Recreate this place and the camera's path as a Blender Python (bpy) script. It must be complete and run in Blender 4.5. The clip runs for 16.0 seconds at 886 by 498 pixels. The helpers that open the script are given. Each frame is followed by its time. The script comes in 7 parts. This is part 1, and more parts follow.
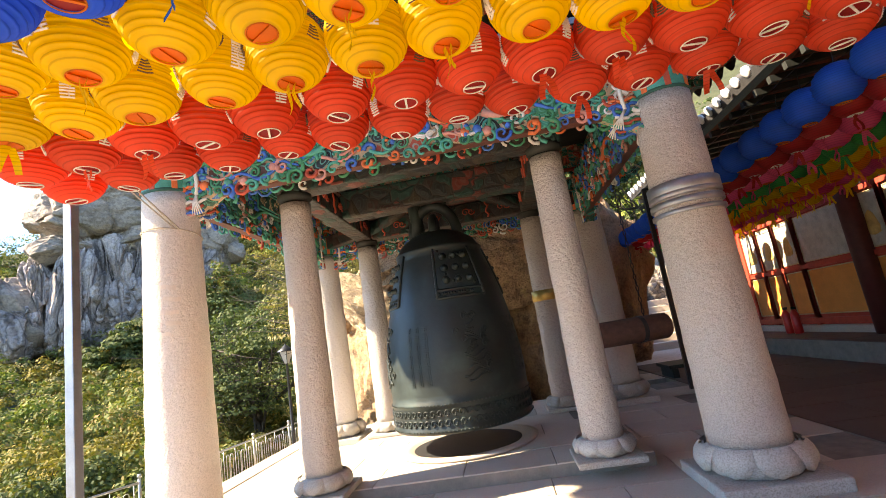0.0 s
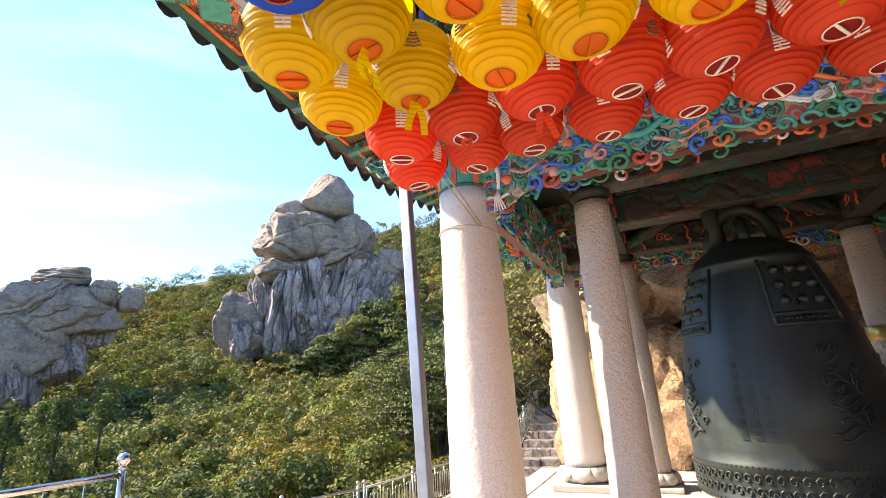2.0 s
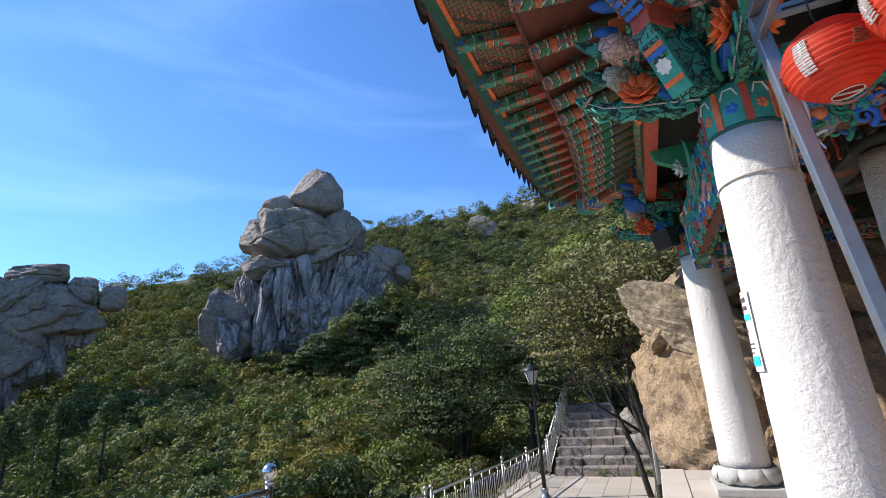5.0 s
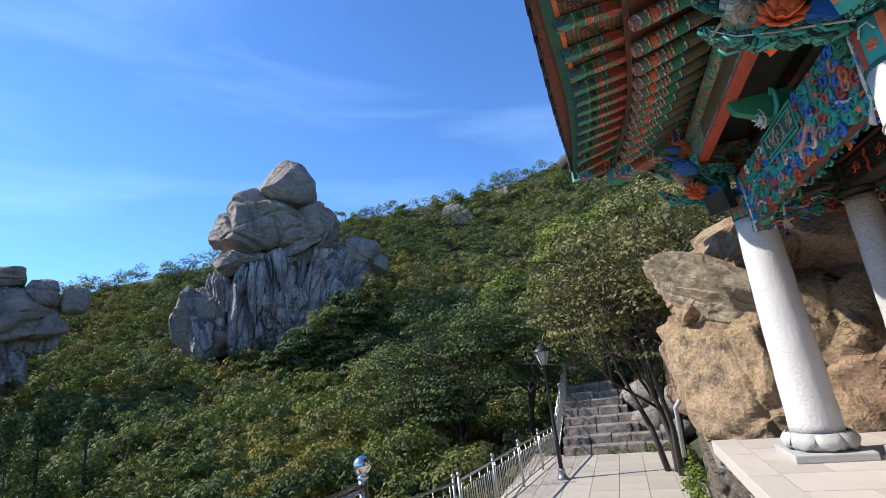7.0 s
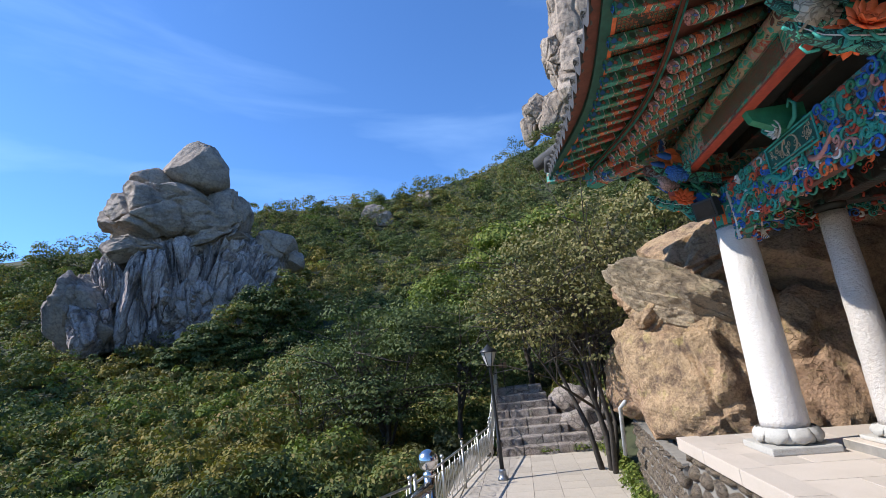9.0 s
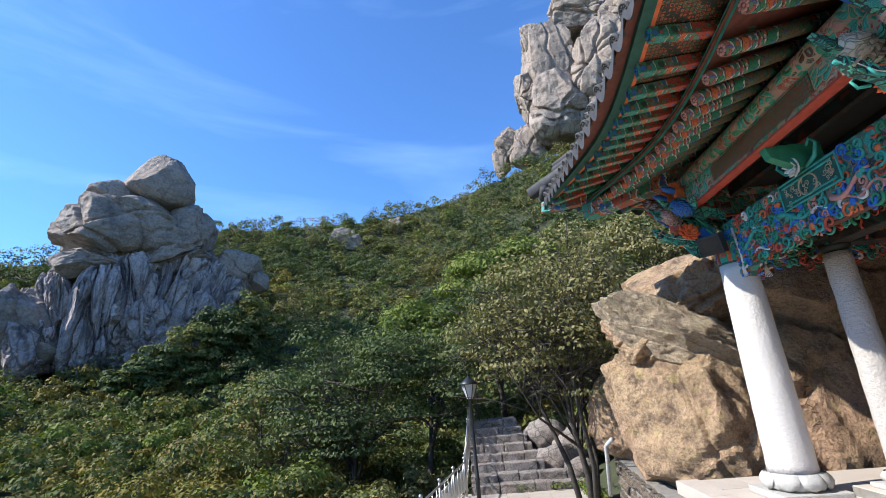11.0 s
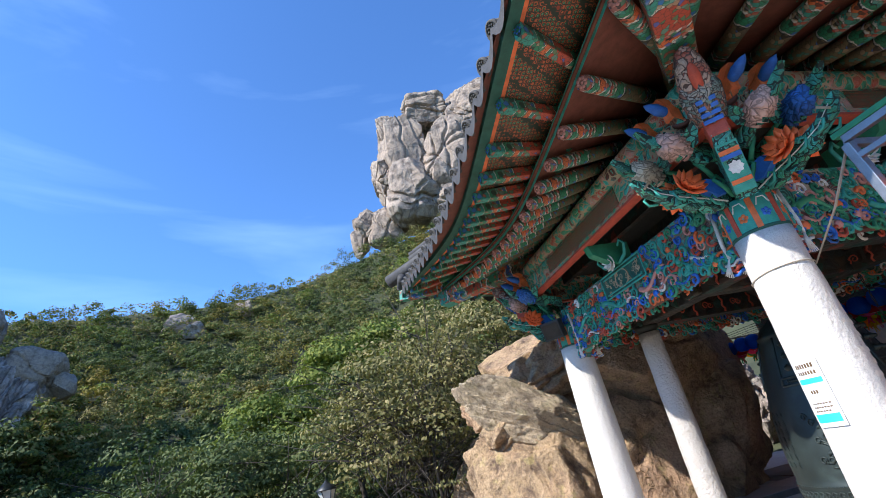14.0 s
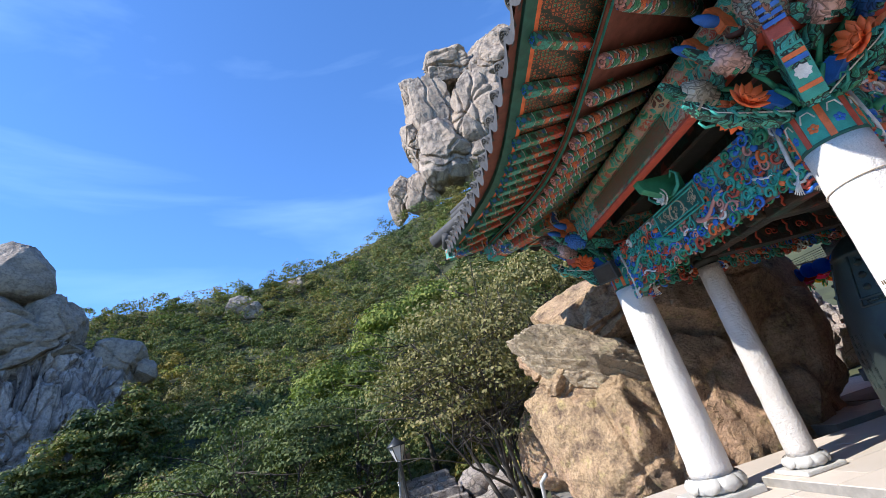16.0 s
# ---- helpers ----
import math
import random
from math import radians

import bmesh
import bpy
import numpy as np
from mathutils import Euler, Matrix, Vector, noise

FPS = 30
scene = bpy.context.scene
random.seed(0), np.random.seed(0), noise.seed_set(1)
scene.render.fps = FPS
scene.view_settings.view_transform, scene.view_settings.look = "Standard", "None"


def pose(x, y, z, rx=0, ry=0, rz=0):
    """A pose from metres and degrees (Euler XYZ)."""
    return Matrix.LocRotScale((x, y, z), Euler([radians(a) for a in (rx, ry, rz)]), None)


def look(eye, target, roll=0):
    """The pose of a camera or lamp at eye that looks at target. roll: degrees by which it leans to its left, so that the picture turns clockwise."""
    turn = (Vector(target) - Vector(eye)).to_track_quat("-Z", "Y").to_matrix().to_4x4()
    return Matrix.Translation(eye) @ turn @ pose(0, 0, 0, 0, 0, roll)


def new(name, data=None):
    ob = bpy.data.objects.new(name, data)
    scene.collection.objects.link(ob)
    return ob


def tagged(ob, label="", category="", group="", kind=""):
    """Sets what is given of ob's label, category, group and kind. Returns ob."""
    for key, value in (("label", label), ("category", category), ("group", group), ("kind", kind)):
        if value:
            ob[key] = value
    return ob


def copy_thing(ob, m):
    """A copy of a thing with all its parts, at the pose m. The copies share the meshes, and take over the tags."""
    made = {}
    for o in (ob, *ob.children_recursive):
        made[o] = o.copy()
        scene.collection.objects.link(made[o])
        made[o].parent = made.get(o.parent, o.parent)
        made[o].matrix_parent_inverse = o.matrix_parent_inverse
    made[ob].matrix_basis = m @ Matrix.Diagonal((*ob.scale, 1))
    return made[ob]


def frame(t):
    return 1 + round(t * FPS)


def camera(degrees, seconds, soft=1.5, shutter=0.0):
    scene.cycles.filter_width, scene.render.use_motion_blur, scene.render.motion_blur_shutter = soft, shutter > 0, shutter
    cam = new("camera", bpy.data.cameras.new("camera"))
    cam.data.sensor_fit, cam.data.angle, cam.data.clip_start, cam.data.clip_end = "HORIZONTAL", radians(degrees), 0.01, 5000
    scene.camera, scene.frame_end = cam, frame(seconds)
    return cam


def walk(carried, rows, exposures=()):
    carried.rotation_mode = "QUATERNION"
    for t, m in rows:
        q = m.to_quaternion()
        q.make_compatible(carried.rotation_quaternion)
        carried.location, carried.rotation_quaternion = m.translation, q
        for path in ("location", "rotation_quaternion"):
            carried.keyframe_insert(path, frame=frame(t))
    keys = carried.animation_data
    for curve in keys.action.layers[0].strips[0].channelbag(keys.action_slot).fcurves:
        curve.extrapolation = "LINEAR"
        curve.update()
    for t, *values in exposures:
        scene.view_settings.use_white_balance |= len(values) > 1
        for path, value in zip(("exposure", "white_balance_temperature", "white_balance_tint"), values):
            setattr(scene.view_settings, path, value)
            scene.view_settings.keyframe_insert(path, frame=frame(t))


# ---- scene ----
cam = camera(86.6, 16.0, 0.75)
PATH = [
    (0, (2.6, -3.583, 1.244), (2.41, -1.627, 1.614), -9.1),
    (0.5, (2.326, -3.521, 1.208), (2.253, -1.535, 1.432), -10.0),
    (1, (1.978, -3.337, 1.176), (1.73, -1.362, 1.376), -7.7),
    (1.5, (1.603, -3.242, 1.217), (0.999, -1.367, 1.562), -4.8),
    (2, (1.267, -3.24, 1.324), (0.463, -1.498, 1.888), -3.4),
    (2.5, (0.939, -3.178, 1.366), (0.069, -1.512, 2.049), -5.3),
    (3, (0.559, -3.19, 1.345), (-0.321, -1.498, 1.946), -8.0),
    (3.5, (0.279, -3.255, 1.311), (-0.444, -1.465, 1.831), -7.9),
    (4, (-0.081, -3.242, 1.318), (-0.774, -1.447, 1.867), -6.8),
    (4.2, (-0.245, -3.243, 1.347), (-0.985, -1.469, 1.899), -4.5),
    (6.3, (-1.478, -3.339, 1.402), (-2.158, -1.542, 1.959), -4.5),
    (6.5, (-1.569, -3.298, 1.385), (-2.189, -1.476, 1.927), -4.8),
    (7, (-1.889, -3.172, 1.374), (-2.504, -1.337, 1.878), -6.9),
    (7.5, (-2.24, -3.174, 1.345), (-2.842, -1.316, 1.777), -6.8),
    (8, (-2.515, -3.128, 1.315), (-3.061, -1.254, 1.749), -6.7),
    (8.5, (-2.808, -3.036, 1.333), (-3.299, -1.153, 1.795), -7.2),
    (9, (-3.042, -3.086, 1.362), (-3.301, -1.162, 1.843), -5.8),
    (9.2, (-3.129, -3.087, 1.36), (-3.367, -1.161, 1.841), -4.7),
    (11.5, (-3.537, -2.78, 1.573), (-3.519, -0.899, 2.254), -5.6),
    (12, (-3.541, -2.846, 1.673), (-3.167, -1.111, 2.595), -4.7),
    (12.5, (-3.509, -2.914, 1.697), (-2.911, -1.332, 2.766), -7.9),
    (13, (-3.499, -2.936, 1.725), (-2.839, -1.422, 2.852), -10.2),
    (13.5, (-3.456, -2.852, 1.706), (-2.858, -1.191, 2.644), -12.8),
    (14, (-3.473, -2.815, 1.663), (-2.962, -1.058, 2.469), -12.7),
    (14.5, (-3.489, -2.8, 1.667), (-2.979, -1.03, 2.445), -13.0),
    (15, (-3.486, -2.797, 1.664), (-2.982, -1.024, 2.44), -13.4),
    (15.5, (-3.508, -2.798, 1.641), (-3.01, -0.994, 2.346), -14.1),
    (16, (-3.535, -2.733, 1.637), (-3.214, -0.886, 2.333), -16.4),
]

# the picture is bright at first and settles darker once the sky fills it
EXPOSURES = [(0.0, 2.3, 8100, 14), (1.2, 2.3, 8100, 17), (1.8, 2.02, 7700, 19), (2.6, 1.42, 7050, 18), (3.6, 0.8, 6250, 14), (6.5, 0.62, 5800, 11), (9.2, 0.6, 5800, 12), (11.5, 0.87, 5720, 11), (16.0, 0.94, 5750, 12)]
walk(cam, [(t, look(eye, target, roll)) for t, eye, target, roll in PATH], EXPOSURES)

# ---- world and sun ----
SUN_ELEV = radians(41)
SUN_FROM = Vector((-0.975, -0.22, 0)).normalized()
world = bpy.data.worlds.new("world")
scene.world = world
world.use_nodes = True
wn, wl = world.node_tree.nodes, world.node_tree.links
sky = wn.new("ShaderNodeTexSky")
sky.sky_type = "NISHITA"
sky.sun_disc = False
sky.sun_elevation = SUN_ELEV
sky.sun_rotation = math.atan2(SUN_FROM.x, SUN_FROM.y)
sky.altitude = 0
sky.air_density, sky.dust_density, sky.ozone_density = 1.0, 0.05, 4.0
# thin streaks of cirrus
where = wn.new("ShaderNodeTexCoord")
stretch = wn.new("ShaderNodeMapping")
stretch.inputs["Rotation"].default_value = (0.25, 0.1, 0.6)
stretch.inputs["Scale"].default_value = (1.2, 1.6, 6.0)
wl.new(where.outputs["Generated"], stretch.inputs[0])
wisp = wn.new("ShaderNodeTexNoise")
wisp.inputs["Scale"].default_value, wisp.inputs["Detail"].default_value, wisp.inputs["Distortion"].default_value = 1.3, 6.0, 0.5
wl.new(stretch.outputs[0], wisp.inputs["Vector"])
thin = wn.new("ShaderNodeValToRGB")
thin.color_ramp.elements[0].position, thin.color_ramp.elements[1].position = 0.50, 0.85
thin.color_ramp.elements[1].color = (0.2, 0.2, 0.2, 1)
wl.new(wisp.outputs["Fac"], thin.inputs[0])
veil = wn.new("ShaderNodeMix")
veil.data_type = "RGBA"
wl.new(thin.outputs[0], veil.inputs[0])
wl.new(sky.outputs[0], veil.inputs[6])
veil.inputs[7].default_value = (7.5, 8.0, 8.6, 1)
clear = wn.new("ShaderNodeMix")
clear.data_type, clear.blend_type = "RGBA", "MULTIPLY"
clear.inputs[0].default_value = 1.0
clear.inputs[7].default_value = (0.75, 0.96, 1.16, 1)
wl.new(veil.outputs[2], clear.inputs[6])
wl.new(clear.outputs[2], wn["Background"].inputs[0])
wn["Background"].inputs[1].default_value = 0.127
sun = new("sun", bpy.data.lights.new("sun", "SUN"))
sun.data.energy, sun.data.angle, sun.data.color = 4.9, radians(0.53), (1.0, 0.92, 0.78)
away = SUN_FROM * math.cos(SUN_ELEV) + Vector((0, 0, math.sin(SUN_ELEV)))
sun.matrix_world = look(away * 50, (0, 0, 0))

# ---- materials ----
from mathutils.bvhtree import BVHTree


class Mat:
    """A node material under construction."""

    def __init__(self, name, rough=0.7, metal=0.0):
        self.m = bpy.data.materials.new(name)
        self.m.use_nodes = True
        self.t = self.m.node_tree
        self.b = self.t.nodes["Principled BSDF"]
        self.b.inputs["Roughness"].default_value = rough
        self.b.inputs["Metallic"].default_value = metal
        self.co = self.t.nodes.new("ShaderNodeTexCoord")

    def n(self, kind, **values):
        node = self.t.nodes.new("ShaderNode" + kind)
        for key, value in values.items():
            node.inputs[key].default_value = value
        return node

    def link(self, a, b):
        self.t.links.new(a, b)

    def space(self, kind="Object", scale=(1, 1, 1)):
        mp = self.n("Mapping", Scale=scale)
        self.link(self.co.outputs[kind], mp.inputs[0])
        return mp.outputs[0]

    def noise(self, vec, scale, detail=4, rough=0.55, warp=0.0):
        node = self.n("TexNoise", Scale=scale, Detail=detail, Roughness=rough, Distortion=warp)
        self.link(vec, node.inputs["Vector"])
        return node.outputs["Fac"]

    def cells(self, vec, scale, feature="F1", out="Distance", rnd=1.0):
        node = self.n("TexVoronoi", Scale=scale, Randomness=rnd)
        node.feature = feature
        self.link(vec, node.inputs["Vector"])
        return node.outputs[out]

    def ramp(self, fac, stops, hard=False):
        node = self.n("ValToRGB")
        r = node.color_ramp
        r.interpolation = "CONSTANT" if hard else "LINEAR"
        while len(r.elements) < len(stops):
            r.elements.new(0.5)
        for e, (p, c) in zip(r.elements, stops):
            e.position = p
            e.color = (*c, 1) if len(c) == 3 else c
        self.link(fac, node.inputs[0])
        return node.outputs[0]

    def mix(self, fac, a, b, mode="MIX"):
        node = self.n("Mix")
        node.data_type, node.blend_type = "RGBA", mode
        for v, i in ((fac, 0), (a, 6), (b, 7)):
            if isinstance(v, (int, float)):
                node.inputs[i].default_value = v
            elif isinstance(v, tuple):
                node.inputs[i].default_value = (*v, 1)
            else:
                self.link(v, node.inputs[i])
        return node.outputs[2]

    def math(self, op, a, b=0.0, c=0.0):
        node = self.n("Math")
        node.operation = op
        for i, v in enumerate((a, b, c)):
            if isinstance(v, (int, float)):
                node.inputs[i].default_value = v
            else:
                self.link(v, node.inputs[i])
        return node.outputs[0]

    def color(self, c):
        if isinstance(c, tuple):
            self.b.inputs["Base Color"].default_value = (*c, 1)
        else:
            self.link(c, self.b.inputs["Base Color"])
        return self

    def rough(self, fac):
        self.link(fac, self.b.inputs["Roughness"])
        return self

    def bump(self, height, strength=0.4, distance=0.01):
        node = self.n("Bump", Strength=strength, Distance=distance)
        self.link(height, node.inputs["Height"])
        if self.b.inputs["Normal"].links:
            self.link(self.b.inputs["Normal"].links[0].from_socket, node.inputs["Normal"])
        self.link(node.outputs[0], self.b.inputs["Normal"])
        return self

    def random(self):
        return self.n("ObjectInfo").outputs["Random"]


def plain(name, c, rough=0.6, metal=0.0, vary=0.25, scale=9.0, bump=0.15):
    """Paint, metal or cloth of one colour with grain and faint stains."""
    m = Mat(name, rough, metal)
    v = m.space()
    a = m.noise(v, scale, 5)
    b = m.noise(v, scale * 9, 3)
    f = m.math("ADD", m.math("MULTIPLY", a, 0.7), m.math("MULTIPLY", b, 0.3))
    lo, hi = tuple(x * (1 - vary) for x in c), tuple(min(1, x * (1 + vary)) for x in c)
    m.color(m.ramp(f, [(0.3, lo), (0.7, hi)])).bump(b, bump, 0.004)
    return m.m


def granite(name, c, speck=0.5, bump=0.5, stain=(0.30, 0.27, 0.22), stains=0.25):
    m = Mat(name, 0.85)
    v = m.space()
    fine = m.noise(v, 110, 3, 0.7)
    mid = m.noise(v, 26, 4, 0.6)
    big = m.noise(v, 2.2, 5, 0.6)
    base = m.ramp(fine, [(0.36, tuple(x * (1 - speck) for x in c)), (0.5, c), (0.66, tuple(min(1, x * (1 + speck * 0.5)) for x in c))])
    base = m.mix(m.math("MULTIPLY", m.ramp(big, [(0.45, (0, 0, 0)), (0.75, (1, 1, 1))]), stains), base, stain)
    tint = m.ramp(m.random(), [(0.0, (0.88, 0.87, 0.85)), (1.0, (1.08, 1.06, 1.03))])
    m.color(m.mix(1.0, base, tint, "MULTIPLY")).bump(mid, bump, 0.012).bump(fine, bump * 0.7, 0.004)
    return m.m


def rock_mat(name, light, dark, warm, scale=1.0, streak=1.0, lichen=(0.25, 0.26, 0.16), split=1.0, relief=1.0):
    m = Mat(name, 0.92)
    v = m.space()
    tall = m.space("Object", (1, 1, 0.22 if streak > 0.5 else 1.0))
    big = m.noise(v, 0.35 * scale, 6, 0.62, 0.15)
    mid = m.noise(tall, 1.6 * scale, 8, 0.7, 0.1)
    fine = m.noise(v, 14 * scale, 6, 0.7)
    crack = m.cells(m.mix(0.25, tall, m.n("TexNoise", Scale=1.5 * scale).outputs[1], "ADD"), 0.55 * scale, "DISTANCE_TO_EDGE")
    crack2 = m.cells(m.mix(0.3, tall, m.n("TexNoise", Scale=4.0 * scale).outputs[1], "ADD"), 2.1 * scale, "DISTANCE_TO_EDGE")
    c = m.ramp(mid, [(0.36, dark), (0.52, light), (0.72, tuple(min(1, x * 1.2) for x in light))])
    c = m.mix(m.ramp(big, [(0.45, (0, 0, 0)), (0.68, (1, 1, 1))]), c, warm)
    c = m.mix(m.math("MULTIPLY", m.ramp(m.noise(v, 2.4 * scale, 6, 0.7), [(0.56, (0, 0, 0)), (0.66, (1, 1, 1))]), 0.5), c, lichen)
    c = m.mix(m.math("MULTIPLY", m.ramp(fine, [(0.3, (1, 1, 1)), (0.55, (0, 0, 0))]), 0.6), c, tuple(x * 0.45 for x in dark))
    c = m.mix(m.ramp(crack2, [(0.0, (0.6 * split,) * 3), (0.05, (0, 0, 0))]), c, tuple(x * 0.4 for x in dark))
    c = m.mix(m.ramp(crack, [(0.0, (0.75 * split,) * 3), (0.03, (0, 0, 0))]), c, tuple(x * 0.4 for x in dark))
    m.color(c)
    m.bump(crack, 0.5, 0.25 / scale).bump(crack2, 0.5 * split, 0.1 / scale).bump(mid, 0.9 * relief, 0.3 * relief / scale).bump(fine, 0.6, 0.04 / scale)
    return m.m


def leaf_mat(name, stops, rough=0.75):
    m = Mat(name, rough)
    isl = m.n("NewGeometry").outputs["Random Per Island"]
    patch = m.noise(m.space("Object"), 0.35, 3, 0.6)
    f = m.math("ADD", m.math("MULTIPLY", isl, 0.6), m.math("MULTIPLY", patch, 0.62))
    c = m.ramp(f, stops)
    m.color(c)
    m.b.inputs["Specular IOR Level"].default_value = 0.2
    tr = m.n("BsdfTranslucent")
    m.link(m.mix(1.0, c, (1.0, 1.15, 0.5), "MULTIPLY"), tr.inputs[0])
    mx = m.n("MixShader", Fac=0.2)
    m.link(m.b.outputs[0], mx.inputs[1])
    m.link(tr.outputs[0], mx.inputs[2])
    m.link(mx.outputs[0], m.t.nodes["Material Output"].inputs[0])
    return m.m


TEAL, GREEN, DKGREEN = (0.05, 0.31, 0.24), (0.04, 0.24, 0.12), (0.018, 0.095, 0.068)
RED, ORANGE, BROWN = (0.46, 0.075, 0.038), (0.7, 0.16, 0.045), (0.11, 0.036, 0.024)
BLUE, WHITE, PINK, SAND = (0.035, 0.14, 0.5), (0.68, 0.66, 0.61), (0.55, 0.25, 0.2), (0.42, 0.31, 0.19)
BLACK = (0.02, 0.02, 0.02)


def carved_paint(name, palette, scale=9.0, warp=1.3, line=WHITE, rings_in=0.5):
    """Carved cloud and dragon boards: swirling fields of temple paint with pale outlines."""
    m = Mat(name, 0.6)
    v = m.space()
    wob = m.n("TexNoise", Scale=scale * 0.35, Detail=2.0, Distortion=warp)
    m.link(v, wob.inputs["Vector"])
    shift = m.n("VectorMath")
    shift.operation = "MULTIPLY_ADD"
    m.link(wob.outputs["Color"], shift.inputs[0])
    shift.inputs[1].default_value = (0.30, 0.30, 0.30)
    m.link(v, shift.inputs[2])
    p = shift.outputs[0]
    field = m.n("SeparateColor")
    m.link(m.cells(p, scale, "F1", "Color"), field.inputs[0])
    step = 1.0 / len(palette)
    c = m.ramp(field.outputs[0], [(i * step, x) for i, x in enumerate(palette)], hard=True)
    edge = m.cells(p, scale, "DISTANCE_TO_EDGE")
    rings = m.math("SINE", m.math("MULTIPLY", m.cells(p, scale), 34.0))
    c = m.mix(m.math("MULTIPLY", m.ramp(rings, [(0.55, (0, 0, 0)), (0.8, (1, 1, 1))]), rings_in), c, tuple(min(1, x * 1.6 + 0.08) for x in TEAL))
    c = m.mix(m.ramp(edge, [(0.0, (1, 1, 1)), (0.045, (1, 1, 1)), (0.07, (0, 0, 0))], True), c, line)
    dirt = m.noise(v, 3.0, 5)
    c = m.mix(m.math("MULTIPLY", m.ramp(dirt, [(0.5, (0, 0, 0)), (0.8, (1, 1, 1))]), 0.4), c, (0.06, 0.05, 0.045))
    m.color(c).bump(edge, 0.9, 0.03)
    return m.m


def banded(name, bands, axis=0, length=1.0, petal=None):
    """Temple paint in bands along the local axis, 0 at the outer end; each band is broken by small figures."""
    m = Mat(name, 0.6)
    sep = m.n("SeparateXYZ")
    m.link(m.co.outputs["Object"], sep.inputs[0])
    v = m.space()
    wig = m.noise(v, 14, 2)
    along = m.math("ADD", m.math("DIVIDE", sep.outputs[axis], length), m.math("MULTIPLY", m.math("SUBTRACT", wig, 0.5), 0.06))
    lined = [bands[0]]
    for p, b in bands[1:]:
        lined += [(p - 0.009, WHITE), (p + 0.003, BLACK), (p + 0.01, b)]
    c = m.ramp(along, lined, hard=True)
    fig = m.cells(v, 26, "DISTANCE_TO_EDGE")
    cell = m.n("SeparateColor")
    m.link(m.cells(v, 26, "F1", "Color"), cell.inputs[0])
    other = m.ramp(cell.outputs[1], [(0.0, GREEN), (0.3, RED), (0.5, TEAL), (0.68, SAND), (0.8, BLACK), (0.9, BLUE)], hard=True)
    c = m.mix(m.ramp(cell.outputs[0], [(0.0, (0, 0, 0)), (0.55, (0.8, 0.8, 0.8))], True), c, other)
    c = m.mix(m.ramp(fig, [(0.0, (0.7, 0.7, 0.7)), (0.04, (0, 0, 0))], True), c, (0.025, 0.03, 0.025))
    fade = m.noise(v, 5, 5)
    c = m.mix(m.math("MULTIPLY", m.ramp(fade, [(0.45, (0, 0, 0)), (0.75, (1, 1, 1))]), 0.35), c, (0.09, 0.07, 0.055))
    m.color(c).bump(fig, 0.2, 0.004)
    return m.m


def lantern_mat(name, c):
    m = Mat(name, 0.55)
    v = m.space()
    n1 = m.noise(v, 7, 4)
    tint = m.ramp(m.random(), [(0.0, (0.86, 0.86, 0.86)), (1.0, (1.0, 1.0, 1.0))])
    col = m.mix(1.0, m.ramp(n1, [(0.3, tuple(x * 0.88 for x in c)), (0.7, c)]), tint, "MULTIPLY")
    # wire hoops show through the paper
    sep = m.n("SeparateXYZ")
    m.link(m.co.outputs["Object"], sep.inputs[0])
    hoop = m.math("COSINE", m.math("MULTIPLY", sep.outputs[2], 2 * math.pi / 0.0186))
    col = m.mix(m.ramp(hoop, [(0.45, (0, 0, 0)), (0.95, (0.42, 0.42, 0.42))]), col, tuple(x * 0.45 for x in c))
    m.color(col)
    tr = m.n("BsdfTranslucent")
    m.link(col, tr.inputs[0])
    mx = m.n("MixShader", Fac=0.62)
    m.link(m.b.outputs[0], mx.inputs[1])
    m.link(tr.outputs[0], mx.inputs[2])
    m.link(mx.outputs[0], m.t.nodes["Material Output"].inputs[0])
    return m.m


M_COL = granite("column_granite", (0.62, 0.58, 0.54), 0.2, 1.0, (0.5, 0.46, 0.4), 0.2)
M_COL_ROUGH = granite("rough_column_granite", (0.52, 0.475, 0.43), 0.28, 1.9, (0.4, 0.35, 0.3), 0.25)
M_BASE = granite("base_granite", (0.46, 0.44, 0.40), 0.35, 0.5)
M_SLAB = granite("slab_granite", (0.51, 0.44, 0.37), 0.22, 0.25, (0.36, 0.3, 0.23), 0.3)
# Darker copy of the slab granite; the court's shade is put into its colour.
M_SHADE_SLAB = granite("shaded_slab_granite", (0.11, 0.066, 0.052), 0.25, 0.25, (0.15, 0.1, 0.075), 0.4)
M_PATH = granite("path_granite", (0.42, 0.365, 0.30), 0.25, 0.3, (0.33, 0.3, 0.25), 0.4)
M_JOINT = plain("joint_mortar", (0.22, 0.2, 0.17), 0.95)
M_STEP = rock_mat("step_stone", (0.34, 0.29, 0.25), (0.16, 0.13, 0.11), (0.36, 0.28, 0.22), 2.0, 0)
M_ROCK_TAN = rock_mat("tan_rock", (0.44, 0.30, 0.165), (0.13, 0.08, 0.05), (0.47, 0.29, 0.175), 1.6, 0, (0.46, 0.37, 0.13), 0.3)
M_ROCK_SLAB = rock_mat("layered_rock", (0.42, 0.33, 0.21), (0.15, 0.11, 0.075), (0.4, 0.3, 0.19), 1.4, 0, (0.33, 0.29, 0.15), 0.1)
M_ROCK_GREY = rock_mat("grey_rock", (0.56, 0.48, 0.45), (0.13, 0.105, 0.1), (0.54, 0.43, 0.38), 0.28, 1, (0.17, 0.17, 0.15))
M_ROCK_TOP = rock_mat("weathered_rock", (0.34, 0.285, 0.24), (0.13, 0.108, 0.096), (0.37, 0.275, 0.2), 0.25, 0, (0.2, 0.18, 0.14), 0.35, 0.45)
